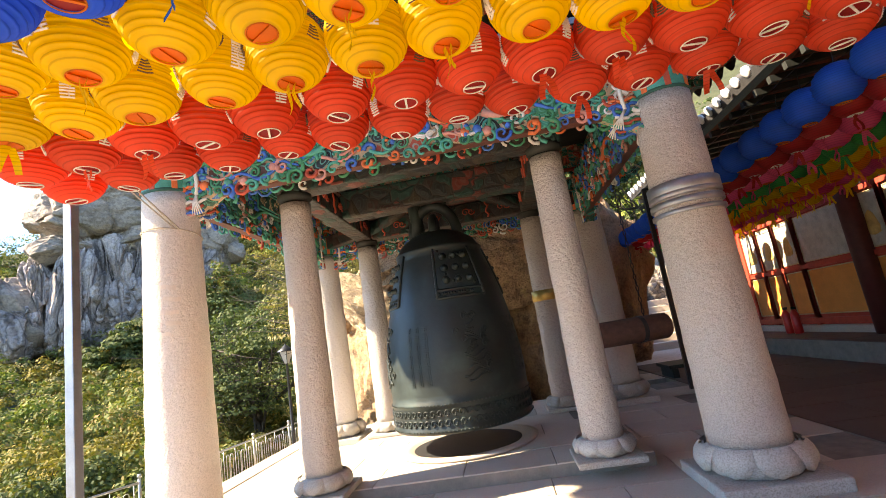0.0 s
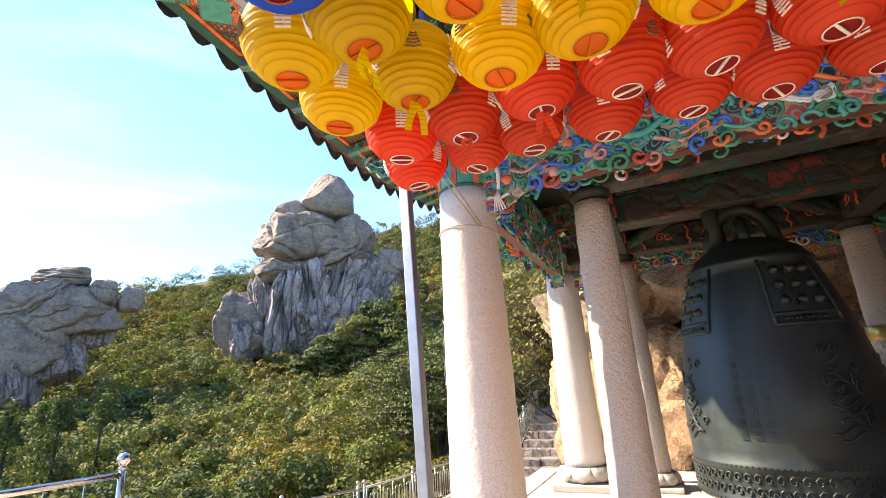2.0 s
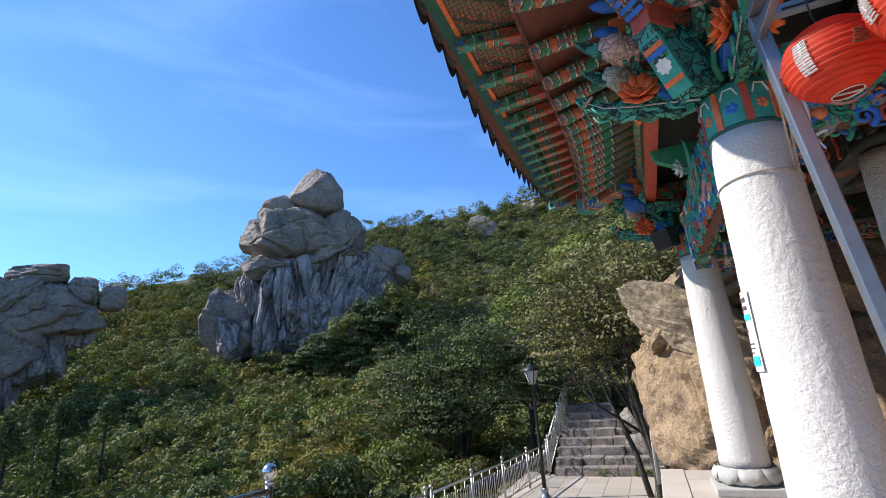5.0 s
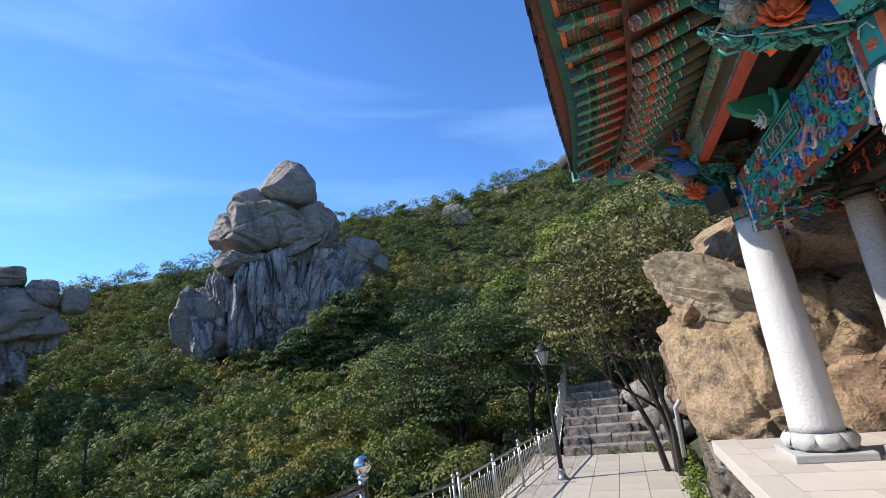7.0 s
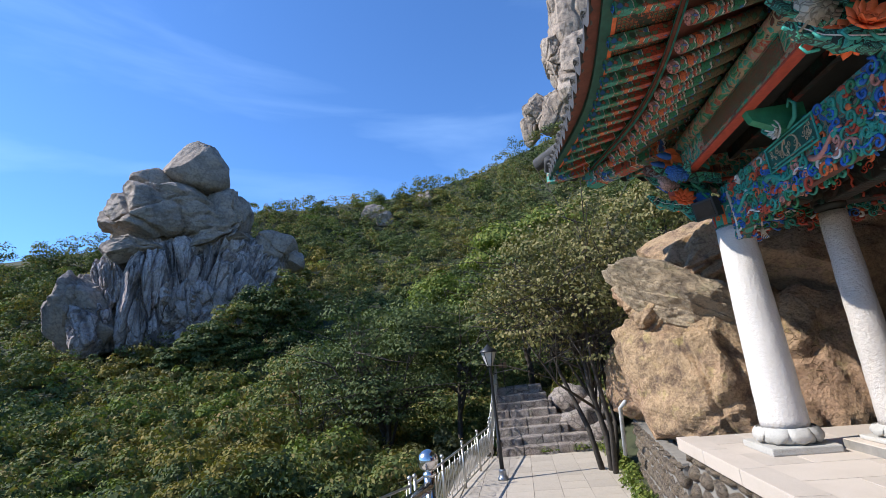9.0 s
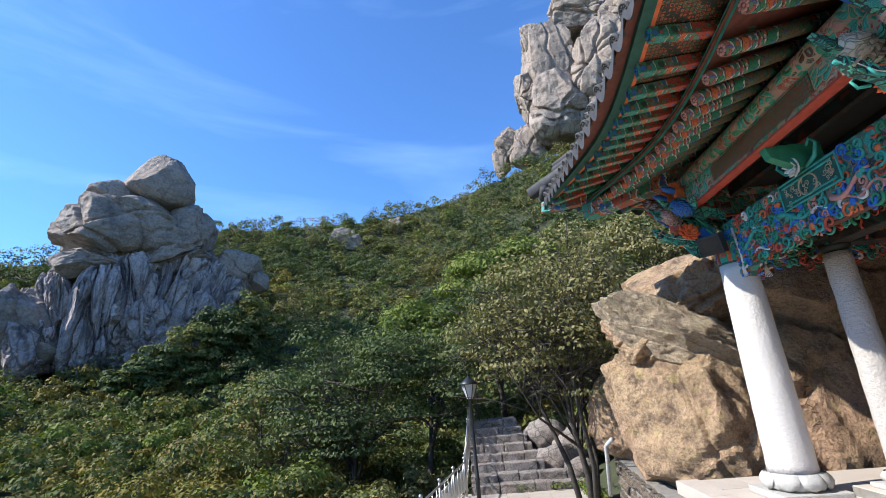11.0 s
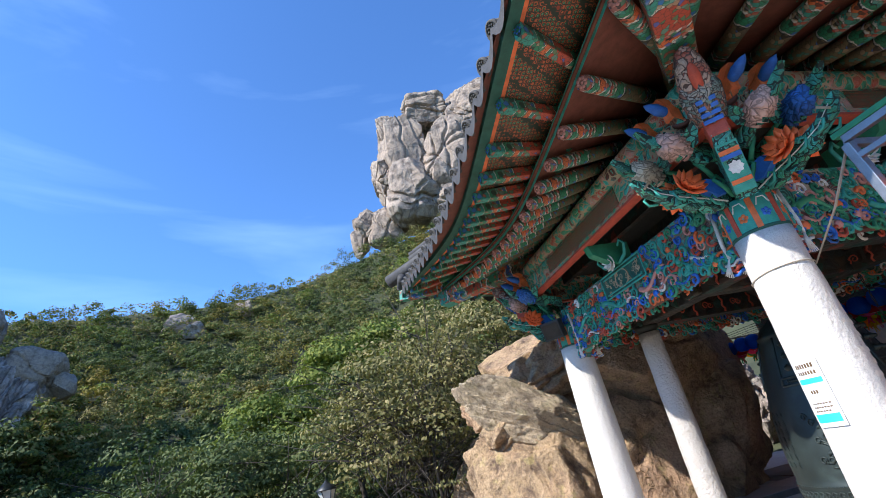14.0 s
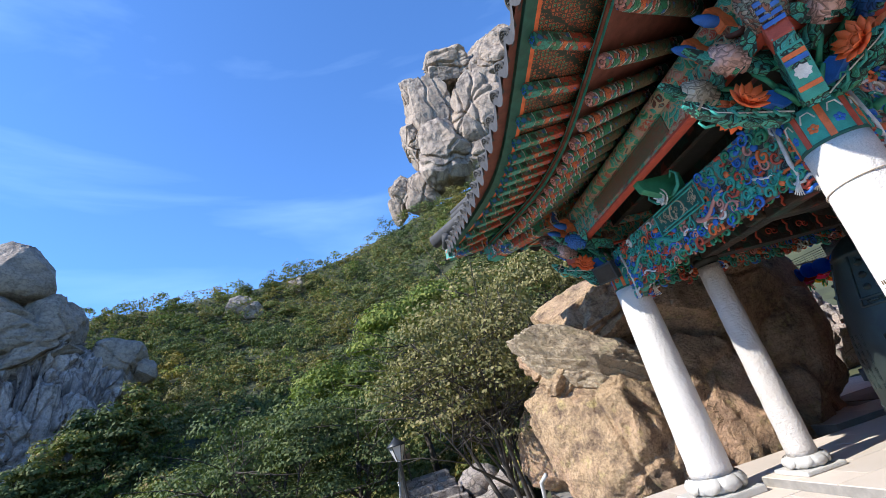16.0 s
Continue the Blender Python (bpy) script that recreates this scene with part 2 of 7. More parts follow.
M_ROCK_CLIFF = rock_mat("pale_cliff_rock", (0.36, 0.29, 0.23), (0.13, 0.1, 0.082), (0.36, 0.27, 0.195), 0.25, 0, (0.35, 0.33, 0.28), 0.6, 0.5)
M_ROCK_WALL = rock_mat("wall_rock", (0.22, 0.17, 0.12), (0.08, 0.06, 0.045), (0.26, 0.19, 0.12), 3.0, 0)
M_SOIL = plain("forest_soil", (0.045, 0.05, 0.02), 0.95, 0, 0.5, 0.6, 0.5)
M_BARK = plain("bark", (0.055, 0.045, 0.035), 0.95, 0, 0.5, 14, 0.8)
M_STEEL = plain("galvanised_steel", (0.31, 0.325, 0.35), 0.42, 0.8, 0.15, 12)
M_STAINLESS = plain("stainless_steel", (0.62, 0.61, 0.58), 0.2, 1.0, 0.12, 10, 0.05)
M_IRON = plain("black_iron", (0.03, 0.032, 0.034), 0.45, 0.4)
M_ROPE = plain("rope", (0.42, 0.36, 0.28), 0.9)
M_TILE = plain("roof_tile", (0.05, 0.048, 0.048), 0.75, 0, 0.45, 10, 0.4)
M_TILE_END = plain("tile_end_plaster", (0.085, 0.08, 0.075), 0.9, 0, 0.4, 30, 0.8)
M_PLANK = plain("oxide_plank", (0.16, 0.05, 0.03), 0.7, 0, 0.35, 12)
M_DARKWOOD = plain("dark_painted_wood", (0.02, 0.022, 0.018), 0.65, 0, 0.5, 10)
M_P = {k: plain(k + "_paint", c, 0.62, 0, 0.3, 14) for k, c in dict(red=RED, orange=ORANGE, green=GREEN, teal=TEAL, deepgreen=DKGREEN, blue=BLUE, white=WHITE, pink=PINK, brown=BROWN, sand=SAND, black=BLACK).items()}
M_DRAGON = carved_paint("carved_dragon_board", [DKGREEN, RED, GREEN, BLACK, BROWN, TEAL, DKGREEN, BLUE, DKGREEN, GREEN], 6.0, 1.3, SAND)
M_DRAGON2 = carved_paint("carved_beam_board", [DKGREEN, TEAL, GREEN, BROWN, TEAL, DKGREEN, BLACK, (0.02, 0.08, 0.28), TEAL, DKGREEN], 9.0, 1.3, (0.2, 0.16, 0.1), 0.2)
# Temple colours made darker here, so under-roof shade is part of the paint.
M_SHADEPAINT = carved_paint("shade_darkened_paint", [(0.01, 0.04, 0.03), (0.035, 0.014, 0.01), BLACK, BLACK, (0.14, 0.025, 0.015), (0.01, 0.04, 0.03), BLACK, (0.05, 0.035, 0.02)], 6.0, 1.0, (0.03, 0.026, 0.02), 0.04)
M_PURLIN = carved_paint("purlin_paint", [TEAL, RED, GREEN, PINK, TEAL, BROWN, GREEN], 11.0, 0.8, SAND)
M_RAFTER = banded("rafter_paint", [(0.0, (0.42, 0.16, 0.12)), (0.03, GREEN), (0.09, ORANGE), (0.15, TEAL), (0.2, RED), (0.23, SAND), (0.26, GREEN), (0.34, (0.2, 0.15, 0.08)), (0.6, RED), (0.63, TEAL), (0.7, (0.2, 0.15, 0.08))], 0, 1.6)
M_FLY = banded("flying_rafter_paint", [(0.0, TEAL), (0.22, GREEN), (0.36, ORANGE), (0.46, TEAL), (0.52, RED), (0.86, GREEN)], 0, 0.7)
M_HIP = banded("hip_rafter_paint", [(0.0, TEAL), (0.08, ORANGE), (0.13, BLUE), (0.17, TEAL), (0.22, RED), (0.36, ORANGE), (0.4, GREEN), (0.5, ORANGE), (0.56, BLUE), (0.6, (0.2, 0.15, 0.08))], 0, 2.4)
M_LEAFCARVE = carved_paint("carved_leaf_paint", [TEAL, GREEN, DKGREEN, TEAL, GREEN, TEAL], 13.0, 0.7, (0.012, 0.03, 0.025), 0.5)
M_BIRDCARVE = carved_paint("carved_bird_paint", [RED, ORANGE, BROWN, ORANGE, TEAL], 11.0, 0.7, (0.2, 0.12, 0.07), 0.1)
M_MANE = carved_paint("dragon_mane_paint", [(0.36, 0.35, 0.31), (0.2, 0.26, 0.22), (0.42, 0.36, 0.3), (0.3, 0.13, 0.09)], 20.0, 0.5, (0.06, 0.05, 0.045), 0.1)
M_SNOUT = carved_paint("dragon_snout_paint", [(0.42, 0.17, 0.12), (0.46, 0.34, 0.28), (0.36, 0.1, 0.07)], 18.0, 0.5, (0.08, 0.05, 0.045), 0.05)
M_LOTUS = plain("lotus_orange_paint", (0.92, 0.15, 0.03), 0.6, 0, 0.2, 20)
M_BUD = {k: carved_paint(k + "_bud_paint", [c, tuple(x * 0.85 for x in c)], 15.0, 0.2, tuple(min(1, x * 0.5) for x in c), 0.0) for k, c in dict(pink=(0.66, 0.42, 0.36), sand=(0.62, 0.56, 0.45), blue=(0.04, 0.18, 0.62)).items()}
M_LAN = {k: lantern_mat(k + "_lantern_paper", c) for k, c in dict(yellow=(0.86, 0.60, 0.01), red=(0.98, 0.115, 0.045), blue=(0.012, 0.14, 0.66), pink=(0.8, 0.12, 0.26), green=(0.04, 0.4, 0.1), crimson=(0.5, 0.03, 0.03), orange=(0.9, 0.26, 0.02)).items()}
M_GREYINK = plain("grey_print", (0.6, 0.55, 0.5), 0.8)
M_DARKINK = plain("dark_print", (0.12, 0.07, 0.03), 0.8)


def lattice_mat():
    """Boards between the flying rafters: small crossed red strokes and flowers on black."""
    m = Mat("flower_lattice_board", 0.65)
    v = m.space()
    cell = m.cells(v, 25, "F1", "Distance", 0.45)
    edge = m.cells(v, 25, "DISTANCE_TO_EDGE", "Distance", 0.25)
    c = m.ramp(cell, [(0.0, SAND), (0.1, GREEN), (0.26, (0.03, 0.05, 0.03)), (0.36, (0.5, 0.13, 0.05)), (0.52, (0.03, 0.045, 0.03)), (0.62, (0.3, 0.06, 0.03))], True)
    c = m.mix(m.ramp(edge, [(0.0, (1, 1, 1)), (0.09, (0, 0, 0))], True), c, (0.03, 0.045, 0.03))
    m.color(c).bump(edge, 0.3, 0.004)
    return m.m


M_LATTICE = lattice_mat()


def bronze_mat():
    m = Mat("aged_bronze", 0.42, 0.3)
    v = m.space()
    a = m.noise(v, 2.5, 6, 0.6)
    b = m.noise(v, 40, 4)
    c = m.ramp(a, [(0.3, (0.014, 0.019, 0.018)), (0.55, (0.026, 0.036, 0.033)), (0.75, (0.05, 0.075, 0.066))])
    m.color(c).bump(b, 0.25, 0.005)
    m.rough(m.ramp(a, [(0.3, (0.35,) * 3), (0.7, (0.6,) * 3)]))
    return m.m


M_BRONZE = bronze_mat()
LEAF_DARK = leaf_mat("dark_foliage", [(0.2, (0.030, 0.044, 0.016)), (0.5, (0.064, 0.090, 0.031)), (0.75, (0.112, 0.139, 0.046)), (0.95, (0.176, 0.179, 0.066))])
LEAF_HILL = leaf_mat("hill_foliage", [(0.2, (0.044, 0.060, 0.018)), (0.45, (0.096, 0.125, 0.036)), (0.62, (0.161, 0.179, 0.050)), (0.78, (0.220, 0.196, 0.062)), (0.92, (0.263, 0.179, 0.070))])
LEAF_OLIVE = leaf_mat("drying_foliage", [(0.2, (0.058, 0.060, 0.025)), (0.5, (0.132, 0.128, 0.043)), (0.75, (0.213, 0.189, 0.075)), (0.95, (0.311, 0.253, 0.118))])
LEAF_BRIGHT = leaf_mat("bright_foliage", [(0.2, (0.042, 0.064, 0.012)), (0.5, (0.098, 0.139, 0.026)), (0.7, (0.165, 0.199, 0.037)), (0.92, (0.234, 0.243, 0.054))])
LEAF_YELLOW = leaf_mat("yellowing_foliage", [(0.2, (0.078, 0.076, 0.017)), (0.55, (0.165, 0.146, 0.028)), (0.9, (0.263, 0.194, 0.049))])

# ---- mesh helpers ----


def finish(name, bm, mat, smooth=False):
    me = bpy.data.meshes.new(name)
    bm.normal_update()
    bm.to_mesh(me)
    bm.free()
    for m in mat if isinstance(mat, (list, tuple)) else [mat]:
        me.materials.append(m)
    if smooth:
        me.polygons.foreach_set("use_smooth", [True] * len(me.polygons))
    return me


def part(name, bm, mat, parent=None, label="", smooth=False, at=None):
    ob = new(name, finish(name, bm, mat, smooth))
    if at is not None:
        ob.matrix_world = at
    if parent is not None:
        ob.parent = parent
    return tagged(ob, label) if label else ob


def empty(name, label, category, group="", kind="", at=None):
    ob = tagged(new(name), label, category, group, kind)
    ob.empty_display_size = 0.1
    if at is not None:
        ob.matrix_world = at
    return ob


def box(bm, lo, hi, bevel=0.0, m=None):
    c, s = [(a + b) / 2 for a, b in zip(lo, hi)], [b - a for a, b in zip(lo, hi)]
    mat = Matrix.Translation(c) @ Matrix.Diagonal((*s, 1))
    g = bmesh.ops.create_cube(bm, size=1, matrix=(m @ mat) if m is not None else mat)
    if bevel:
        es = {e for v in g["verts"] for e in v.link_edges}
        bmesh.ops.bevel(bm, geom=list(es), offset=bevel, segments=2, affect="EDGES", profile=0.6)
    return bm


def boxed(lo, hi, bevel=0.0, m=None):
    return box(bmesh.new(), lo, hi, bevel, m)


def lathe(bm, prof, segs=24, m=None, wave=None):
    """A profile of (radius, height) turned about z; wave(a, k) may change the radius."""
    rings = []
    for k, (r, z) in enumerate(prof):
        ring = []
        for i in range(segs):
            a = 2 * math.pi * i / segs
            rr = r * (wave(a, k) if wave else 1)
            p = Vector((rr * math.cos(a), rr * math.sin(a), z))
            ring.append(bm.verts.new(m @ p if m is not None else p))
        rings.append(ring)
    for a, b in zip(rings, rings[1:]):
        for i in range(segs):
            j = (i + 1) % segs
            bm.faces.new((a[i], a[j], b[j], b[i]))
    if prof[0][0] > 1e-4:
        bm.faces.new(rings[0][::-1])
    if prof[-1][0] > 1e-4:
        bm.faces.new(rings[-1])
    return bm


def tube(bm, pts, r, segs=8, closed=False, taper=1.0):
    """A round bar through the points."""
    pts = [Vector(p) for p in pts]
    n = len(pts)
    rings = []
    up = None
    for i, p in enumerate(pts):
        if closed:
            d = pts[(i + 1) % n] - pts[i - 1]
        else:
            d = pts[min(i + 1, n - 1)] - pts[max(i - 1, 0)]
        d.normalize()
        if up is None:
            up = Vector((0, 0, 1)) if abs(d.z) < 0.9 else Vector((1, 0, 0))
        side = d.cross(up).normalized()
        up = side.cross(d)
        rr = r * (1 + (taper - 1) * i / max(1, n - 1))
        rings.append([bm.verts.new(p + rr * (math.cos(a) * side + math.sin(a) * up)) for a in [2 * math.pi * k / segs for k in range(segs)]])
    pairs = list(zip(rings, rings[1:])) + ([(rings[-1], rings[0])] if closed else [])
    for a, b in pairs:
        for i in range(segs):
            j = (i + 1) % segs
            bm.faces.new((a[i], a[j], b[j], b[i]))
    if not closed:
        bm.faces.new(rings[0][::-1])
        bm.faces.new(rings[-1])
    return bm


def prism(bm, outline, thick, m=None):
    """An outline in x, z given a thickness along y."""
    f = [bm.verts.new((m @ Vector((x, -thick / 2, z))) if m is not None else (x, -thick / 2, z)) for x, z in outline]
    b = [bm.verts.new((m @ Vector((x, thick / 2, z))) if m is not None else (x, thick / 2, z)) for x, z in outline]
    n = len(outline)
    bm.faces.new(f)
    bm.faces.new(b[::-1])
    for i in range(n):
        j = (i + 1) % n
        bm.faces.new((f[i], b[i], b[j], f[j]))
    return bm


def basis(origin, ahead, up=(0, 0, 1)):
    """A pose whose x runs along ahead and whose z is as near up as it can be."""
    x = Vector(ahead).normalized()
    y = Vector(up).cross(x).normalized()
    z = x.cross(y)
    return Matrix.Translation(origin) @ Matrix((x, y, z)).transposed().to_4x4()


def crag_bm(radii, seed, subdiv=6, flute=0.12, freq=2.2, stretch=0.3, boxy=0.62, facets=16, cut=0.85, crack=0.5, taper=0.0, lean=0.0):
    """A block of a crag: boxy, cut by planes, with ridged clefts drawn out upwards."""
    rng = random.Random(seed)
    bm = bmesh.new()
    bmesh.ops.create_icosphere(bm, subdivisions=subdiv, radius=1)
    planes = []
    for _ in range(facets):
        d = Vector((rng.gauss(0, 1), rng.gauss(0, 1), rng.gauss(0, 0.7))).normalized()
        planes.append((d, rng.uniform(cut - 0.1, cut + 0.22)))
    off = Vector((rng.uniform(-50, 50), rng.uniform(-50, 50), rng.uniform(-50, 50)))
    n = 2 / boxy
    for v in bm.verts:
        p = v.co * (0.92 / (abs(v.co.x) ** n + abs(v.co.y) ** n + abs(v.co.z) ** n) ** (1 / n))
        for d, k in planes:
            s = p.dot(d)
            if s > k:
                p -= d * (s - k) * 0.96
        q = Vector((p.x * freq, p.y * freq, p.z * freq * stretch)) + off
        dist, cell = noise.voronoi(q + 0.22 * noise.noise_vector(q * 1.3))
        step = noise.cell(cell[0] * 17.3)
        dist2, cell2 = noise.voronoi(q * 2.6 + off)
        step2 = noise.cell(cell2[0] * 11.9)
        n1 = noise.fractal(p * 1.1 + off, 1.0, 2.0, 3)
        n3 = noise.fractal(Vector((p.x, p.y, p.z * (stretch + 0.3))) * 6 + off, 1.0, 2.0, 4)
        cleft = max(0.0, 1 - (dist[1] - dist[0]) / 0.11)
        cleft2 = max(0.0, 1 - (dist2[1] - dist2[0]) / 0.13)
        k = 1 + flute * (0.55 * n1 + 0.75 * step + 0.24 * step2) - flute * crack * 1.3 * cleft - flute * 0.45 * crack * cleft2 + flute * 0.22 * n3
        g = 1 - taper * p.z
        v.co = Vector(((p.x * g + lean * p.z) * k * radii[0], p.y * g * k * radii[1], p.z * (1 + (k - 1) * 0.6) * radii[2]))
    return bm


def boulder_bm(radii, seed, subdiv=6, boxy=0.72, facets=18, cut=0.8, cracks=4, width=0.085, depth=0.09, rough=0.05, lean=0.0, taper=0.0, layers=0.0, chips=()):
    """A massive block: flat broken faces, a few long cracks, and where it is layered a sawtooth of thin beds."""
    rng = random.Random(seed)
    bm = bmesh.new()
    bmesh.ops.create_icosphere(bm, subdivisions=subdiv, radius=1)

    def way(k):
        return Vector((rng.gauss(0, 1), rng.gauss(0, 1), rng.gauss(0, k))).normalized()
    planes = [(way(0.8), rng.uniform(cut - 0.08, cut + 0.2)) for _ in range(facets)]
    planes += [(Vector(d).normalized(), k) for d, k in chips]
    splits = [(way(0.9), rng.uniform(-0.5, 0.5)) for _ in range(cracks)]
    off = Vector((rng.uniform(-50, 50), rng.uniform(-50, 50), rng.uniform(-50, 50)))
    n = 2 / boxy
    for v in bm.verts:
        p = v.co / (abs(v.co.x) ** n + abs(v.co.y) ** n + abs(v.co.z) ** n) ** (1 / n)
        for d, k in planes:
            t = p.dot(d)
            if t > k:
                p -= d * (t - k) * 0.97
        wob = noise.noise_vector(p * 1.7 + off)
        k = 1 + rough * (noise.fractal(p * 1.4 + off, 1.0, 2.0, 3) + 0.3 * noise.fractal(p * 6.5 + off, 1.0, 2.0, 4))
        for i, (d, o) in enumerate(splits):
            t = (p + 0.22 * wob).dot(d) - o
            g = max(0.0, 1 - abs(t) / width)
            k -= depth * g
            k += 0.35 * depth * max(-1.0, min(1.0, t / 0.1)) * (0.5 if i % 2 else 1.0)
        if layers:
            t = (p.z + 0.05 * wob.x) * layers
            k += 0.035 * ((t - math.floor(t)) - 0.5) + 0.02 * noise.cell(Vector((math.floor(t) * 7.1, 0.5, 0.5)))
        g = 1 - taper * p.z
        v.co = Vector(((p.x * g + lean * p.z) * k * radii[0], p.y * g * k * radii[1], p.z * k * radii[2]))
    return bm


def rock_bm(radii, seed, subdiv=4, facets=14, rough=0.18, cut=0.82):
    """A boulder: a ball cut by random planes and worn by noise."""
    rng = random.Random(seed)
    bm = bmesh.new()
    bmesh.ops.create_icosphere(bm, subdivisions=subdiv, radius=1)
    planes = []
    for _ in range(facets):
        d = Vector((rng.gauss(0, 1), rng.gauss(0, 1), rng.gauss(0, 1))).normalized()
        planes.append((d, rng.uniform(cut - 0.12, cut + 0.12)))
    off = Vector((rng.uniform(-50, 50), rng.uniform(-50, 50), rng.uniform(-50, 50)))
    for v in bm.verts:
        p = v.co.copy()
        for d, k in planes:
            s = p.dot(d)
            if s > k:
                p -= d * (s - k) * 0.92
        n1 = noise.fractal(p * 1.3 + off, 1.0, 2.0, 4)
        n2 = abs(noise.noise(p * 3.1 + off))
        n3 = noise.fractal(p * 7 + off, 1.0, 2.0, 3)
        p *= 1 + rough * n1 - rough * 0.6 * max(0, 0.12 - n2) / 0.12 * 0.5 + rough * 0.12 * n3
        v.co = Vector((p.x * radii[0], p.y * radii[1], p.z * radii[2]))
    return bm


def rock(name, label, mat, center, radii, seed, rz=0, tilt=(0, 0), **kw):
    ob = new(name, finish(name, rock_bm(radii, seed, **kw), mat, True))
    ob.matrix_world = pose(*center, tilt[0], tilt[1], rz)
    return tagged(ob, label, "rock")


# ---- foliage ----


def leaf_cloud(rng, clumps, count, size, flat=0.25, corners=4):
    """Leaves (small folded quads) over clumps of (centre, radii): vertices and faces as arrays."""
    clumps_c = np.array([c for c, _ in clumps], float)
    clumps_r = np.array([r for _, r in clumps], float)
    w = (clumps_r[:, 0] * clumps_r[:, 2]) / (clumps_r[:, 0] * clumps_r[:, 2]).sum()
    pick = rng.choice(len(clumps), count, p=w)
    d = rng.normal(size=(count, 3))
    d[:, 2] = np.abs(d[:, 2]) * 1.0 - 0.45 * (rng.random(count) < 0.45) * np.abs(d[:, 2]) * 2
    d /= np.linalg.norm(d, axis=1, keepdims=True)
    rad = 1 - 0.32 * rng.random((count, 1)) ** 2
    rad *= 1 + 0.1 * rng.normal(size=(count, 1))
    c = clumps_c[pick] + d * rad * clumps_r[pick]
    nrm = d + 0.33 * rng.normal(size=(count, 3)) + np.array([0, 0, flat])
    nrm /= np.linalg.norm(nrm, axis=1, keepdims=True)
    t = rng.normal(size=(count, 3))
    t -= (t * nrm).sum(1, keepdims=True) * nrm
    t /= np.linalg.norm(t, axis=1, keepdims=True)
    b = np.cross(nrm, t)
    s = size * (0.6 + 0.8 * rng.random((count, 1)))
    tip, root = c + t * s, c - t * s
    l, r = c + b * s * 0.55 + nrm * s * 0.15, c - b * s * 0.55 + nrm * s * 0.15
    return np.stack([root, r, tip, l] if corners == 4 else [r, tip, l], 1).reshape(-1, 3)


def leaf_mesh(name, verts, mat, c=4):
    n = len(verts) // c
    me = bpy.data.meshes.new(name)
    me.vertices.add(n * c)
    me.vertices.foreach_set("co", verts.astype(np.float32).ravel())
    me.loops.add(n * c)
    me.loops.foreach_set("vertex_index", np.arange(n * c, dtype=np.int32))
    me.polygons.add(n)
    me.polygons.foreach_set("loop_start", np.arange(0, n * c, c, dtype=np.int32))
    me.update(calc_edges=True)
    me.materials.append(mat)
    return me


def crown_clumps(rng, center, radii, n, k=0.42):
    """Uneven clumps that make up a crown."""
    out = []
    for _ in range(n):
        d = rng.normal(size=3)
        d /= np.linalg.norm(d)
        d[2] = d[2] * 0.9 + 0.08
        f = 0.45 + 0.5 * rng.random()
        c = np.array(center) + d * f * np.array(radii)
        r = np.array(radii) * k * (0.6 + 0.7 * rng.random())
        out.append((c, (r[0], r[1], r[2] * 0.8)))
    return out


def tree(name, label, base, height, spread, mat, seed, leaves=5000, size=0.12, clumps=22, trunk=0.14, lean=(0, 0), low=0.35, limbs=9, bare=0, stems=1):
    """A tapered trunk with limbs that run out into a crown of many leaves."""
    rng = np.random.default_rng(seed)
    rnd = random.Random(seed)
    th = empty(name, label, "tree")
    top = Vector(base) + Vector((lean[0], lean[1], height * 0.62))
    cc = np.array(base) + np.array((lean[0], lean[1], height * (low + (1 - low) * 0.5)))
    rad = (spread, spread, height * (1 - low) * 0.5)
    cl = crown_clumps(rng, cc, rad, int(clumps * 1.7), 0.31)
    bm = bmesh.new()
    mid = (Vector(base) + top) / 2 + Vector((rnd.uniform(-0.2, 0.2), rnd.uniform(-0.2, 0.2), 0))
    tube(bm, [Vector(base) - Vector((0, 0, 0.4)), Vector(base) + Vector((0, 0, height * 0.12)), mid, top], trunk, 9, False, 0.4)
    for k in range(1, stems):
        a = k * 2.4
        foot = Vector(base) + Vector((0.22 * math.cos(a), 0.22 * math.sin(a), -0.4))
        head = top + Vector((1.1 * math.cos(a), 1.1 * math.sin(a), rnd.uniform(-0.5, 0.3)))
        tube(bm, [foot, foot.lerp(head, 0.35) + Vector((0.12, -0.1, 0)), foot.lerp(head, 0.7), head], trunk * rnd.uniform(0.6, 0.85), 8, False, 0.35)
    for i in range(limbs):
        c = Vector(cl[i % len(cl)][0])
        s = Vector(base).lerp(top, rnd.uniform(0.25, 0.95))
        m1 = s.lerp(c, 0.5) + Vector((rnd.uniform(-0.25, 0.25), rnd.uniform(-0.25, 0.25), rnd.uniform(-0.3, 0.1)))
        tube(bm, [s, m1, c], trunk * 0.42, 6, False, 0.25)
        for _ in range(3 + bare):
            e = c + Vector((rnd.gauss(0, 1), rnd.gauss(0, 1), rnd.gauss(0, 0.7))) * spread * 0.35
            k = m1.lerp(c, rnd.random())
            tube(bm, [k, k.lerp(e, 0.5) + Vector((0, 0, rnd.uniform(-0.1, 0.15))), e], trunk * 0.14, 4, False, 0.3)
    part("trunk", bm, M_BARK, th, smooth=True)
    ob = new("crown", leaf_mesh("crown", leaf_cloud(rng, cl, leaves, size), mat))
    ob.parent = th
    return th

# ---- ground and hills ----
CX, CY = -1.5, -3.0
RIDGE_AZ = [-180, -120, -60, -30, -18, -11, -5, -1.5, 1, 5, 9, 16, 20, 31, 47, 57, 66, 72, 95, 130, 180]
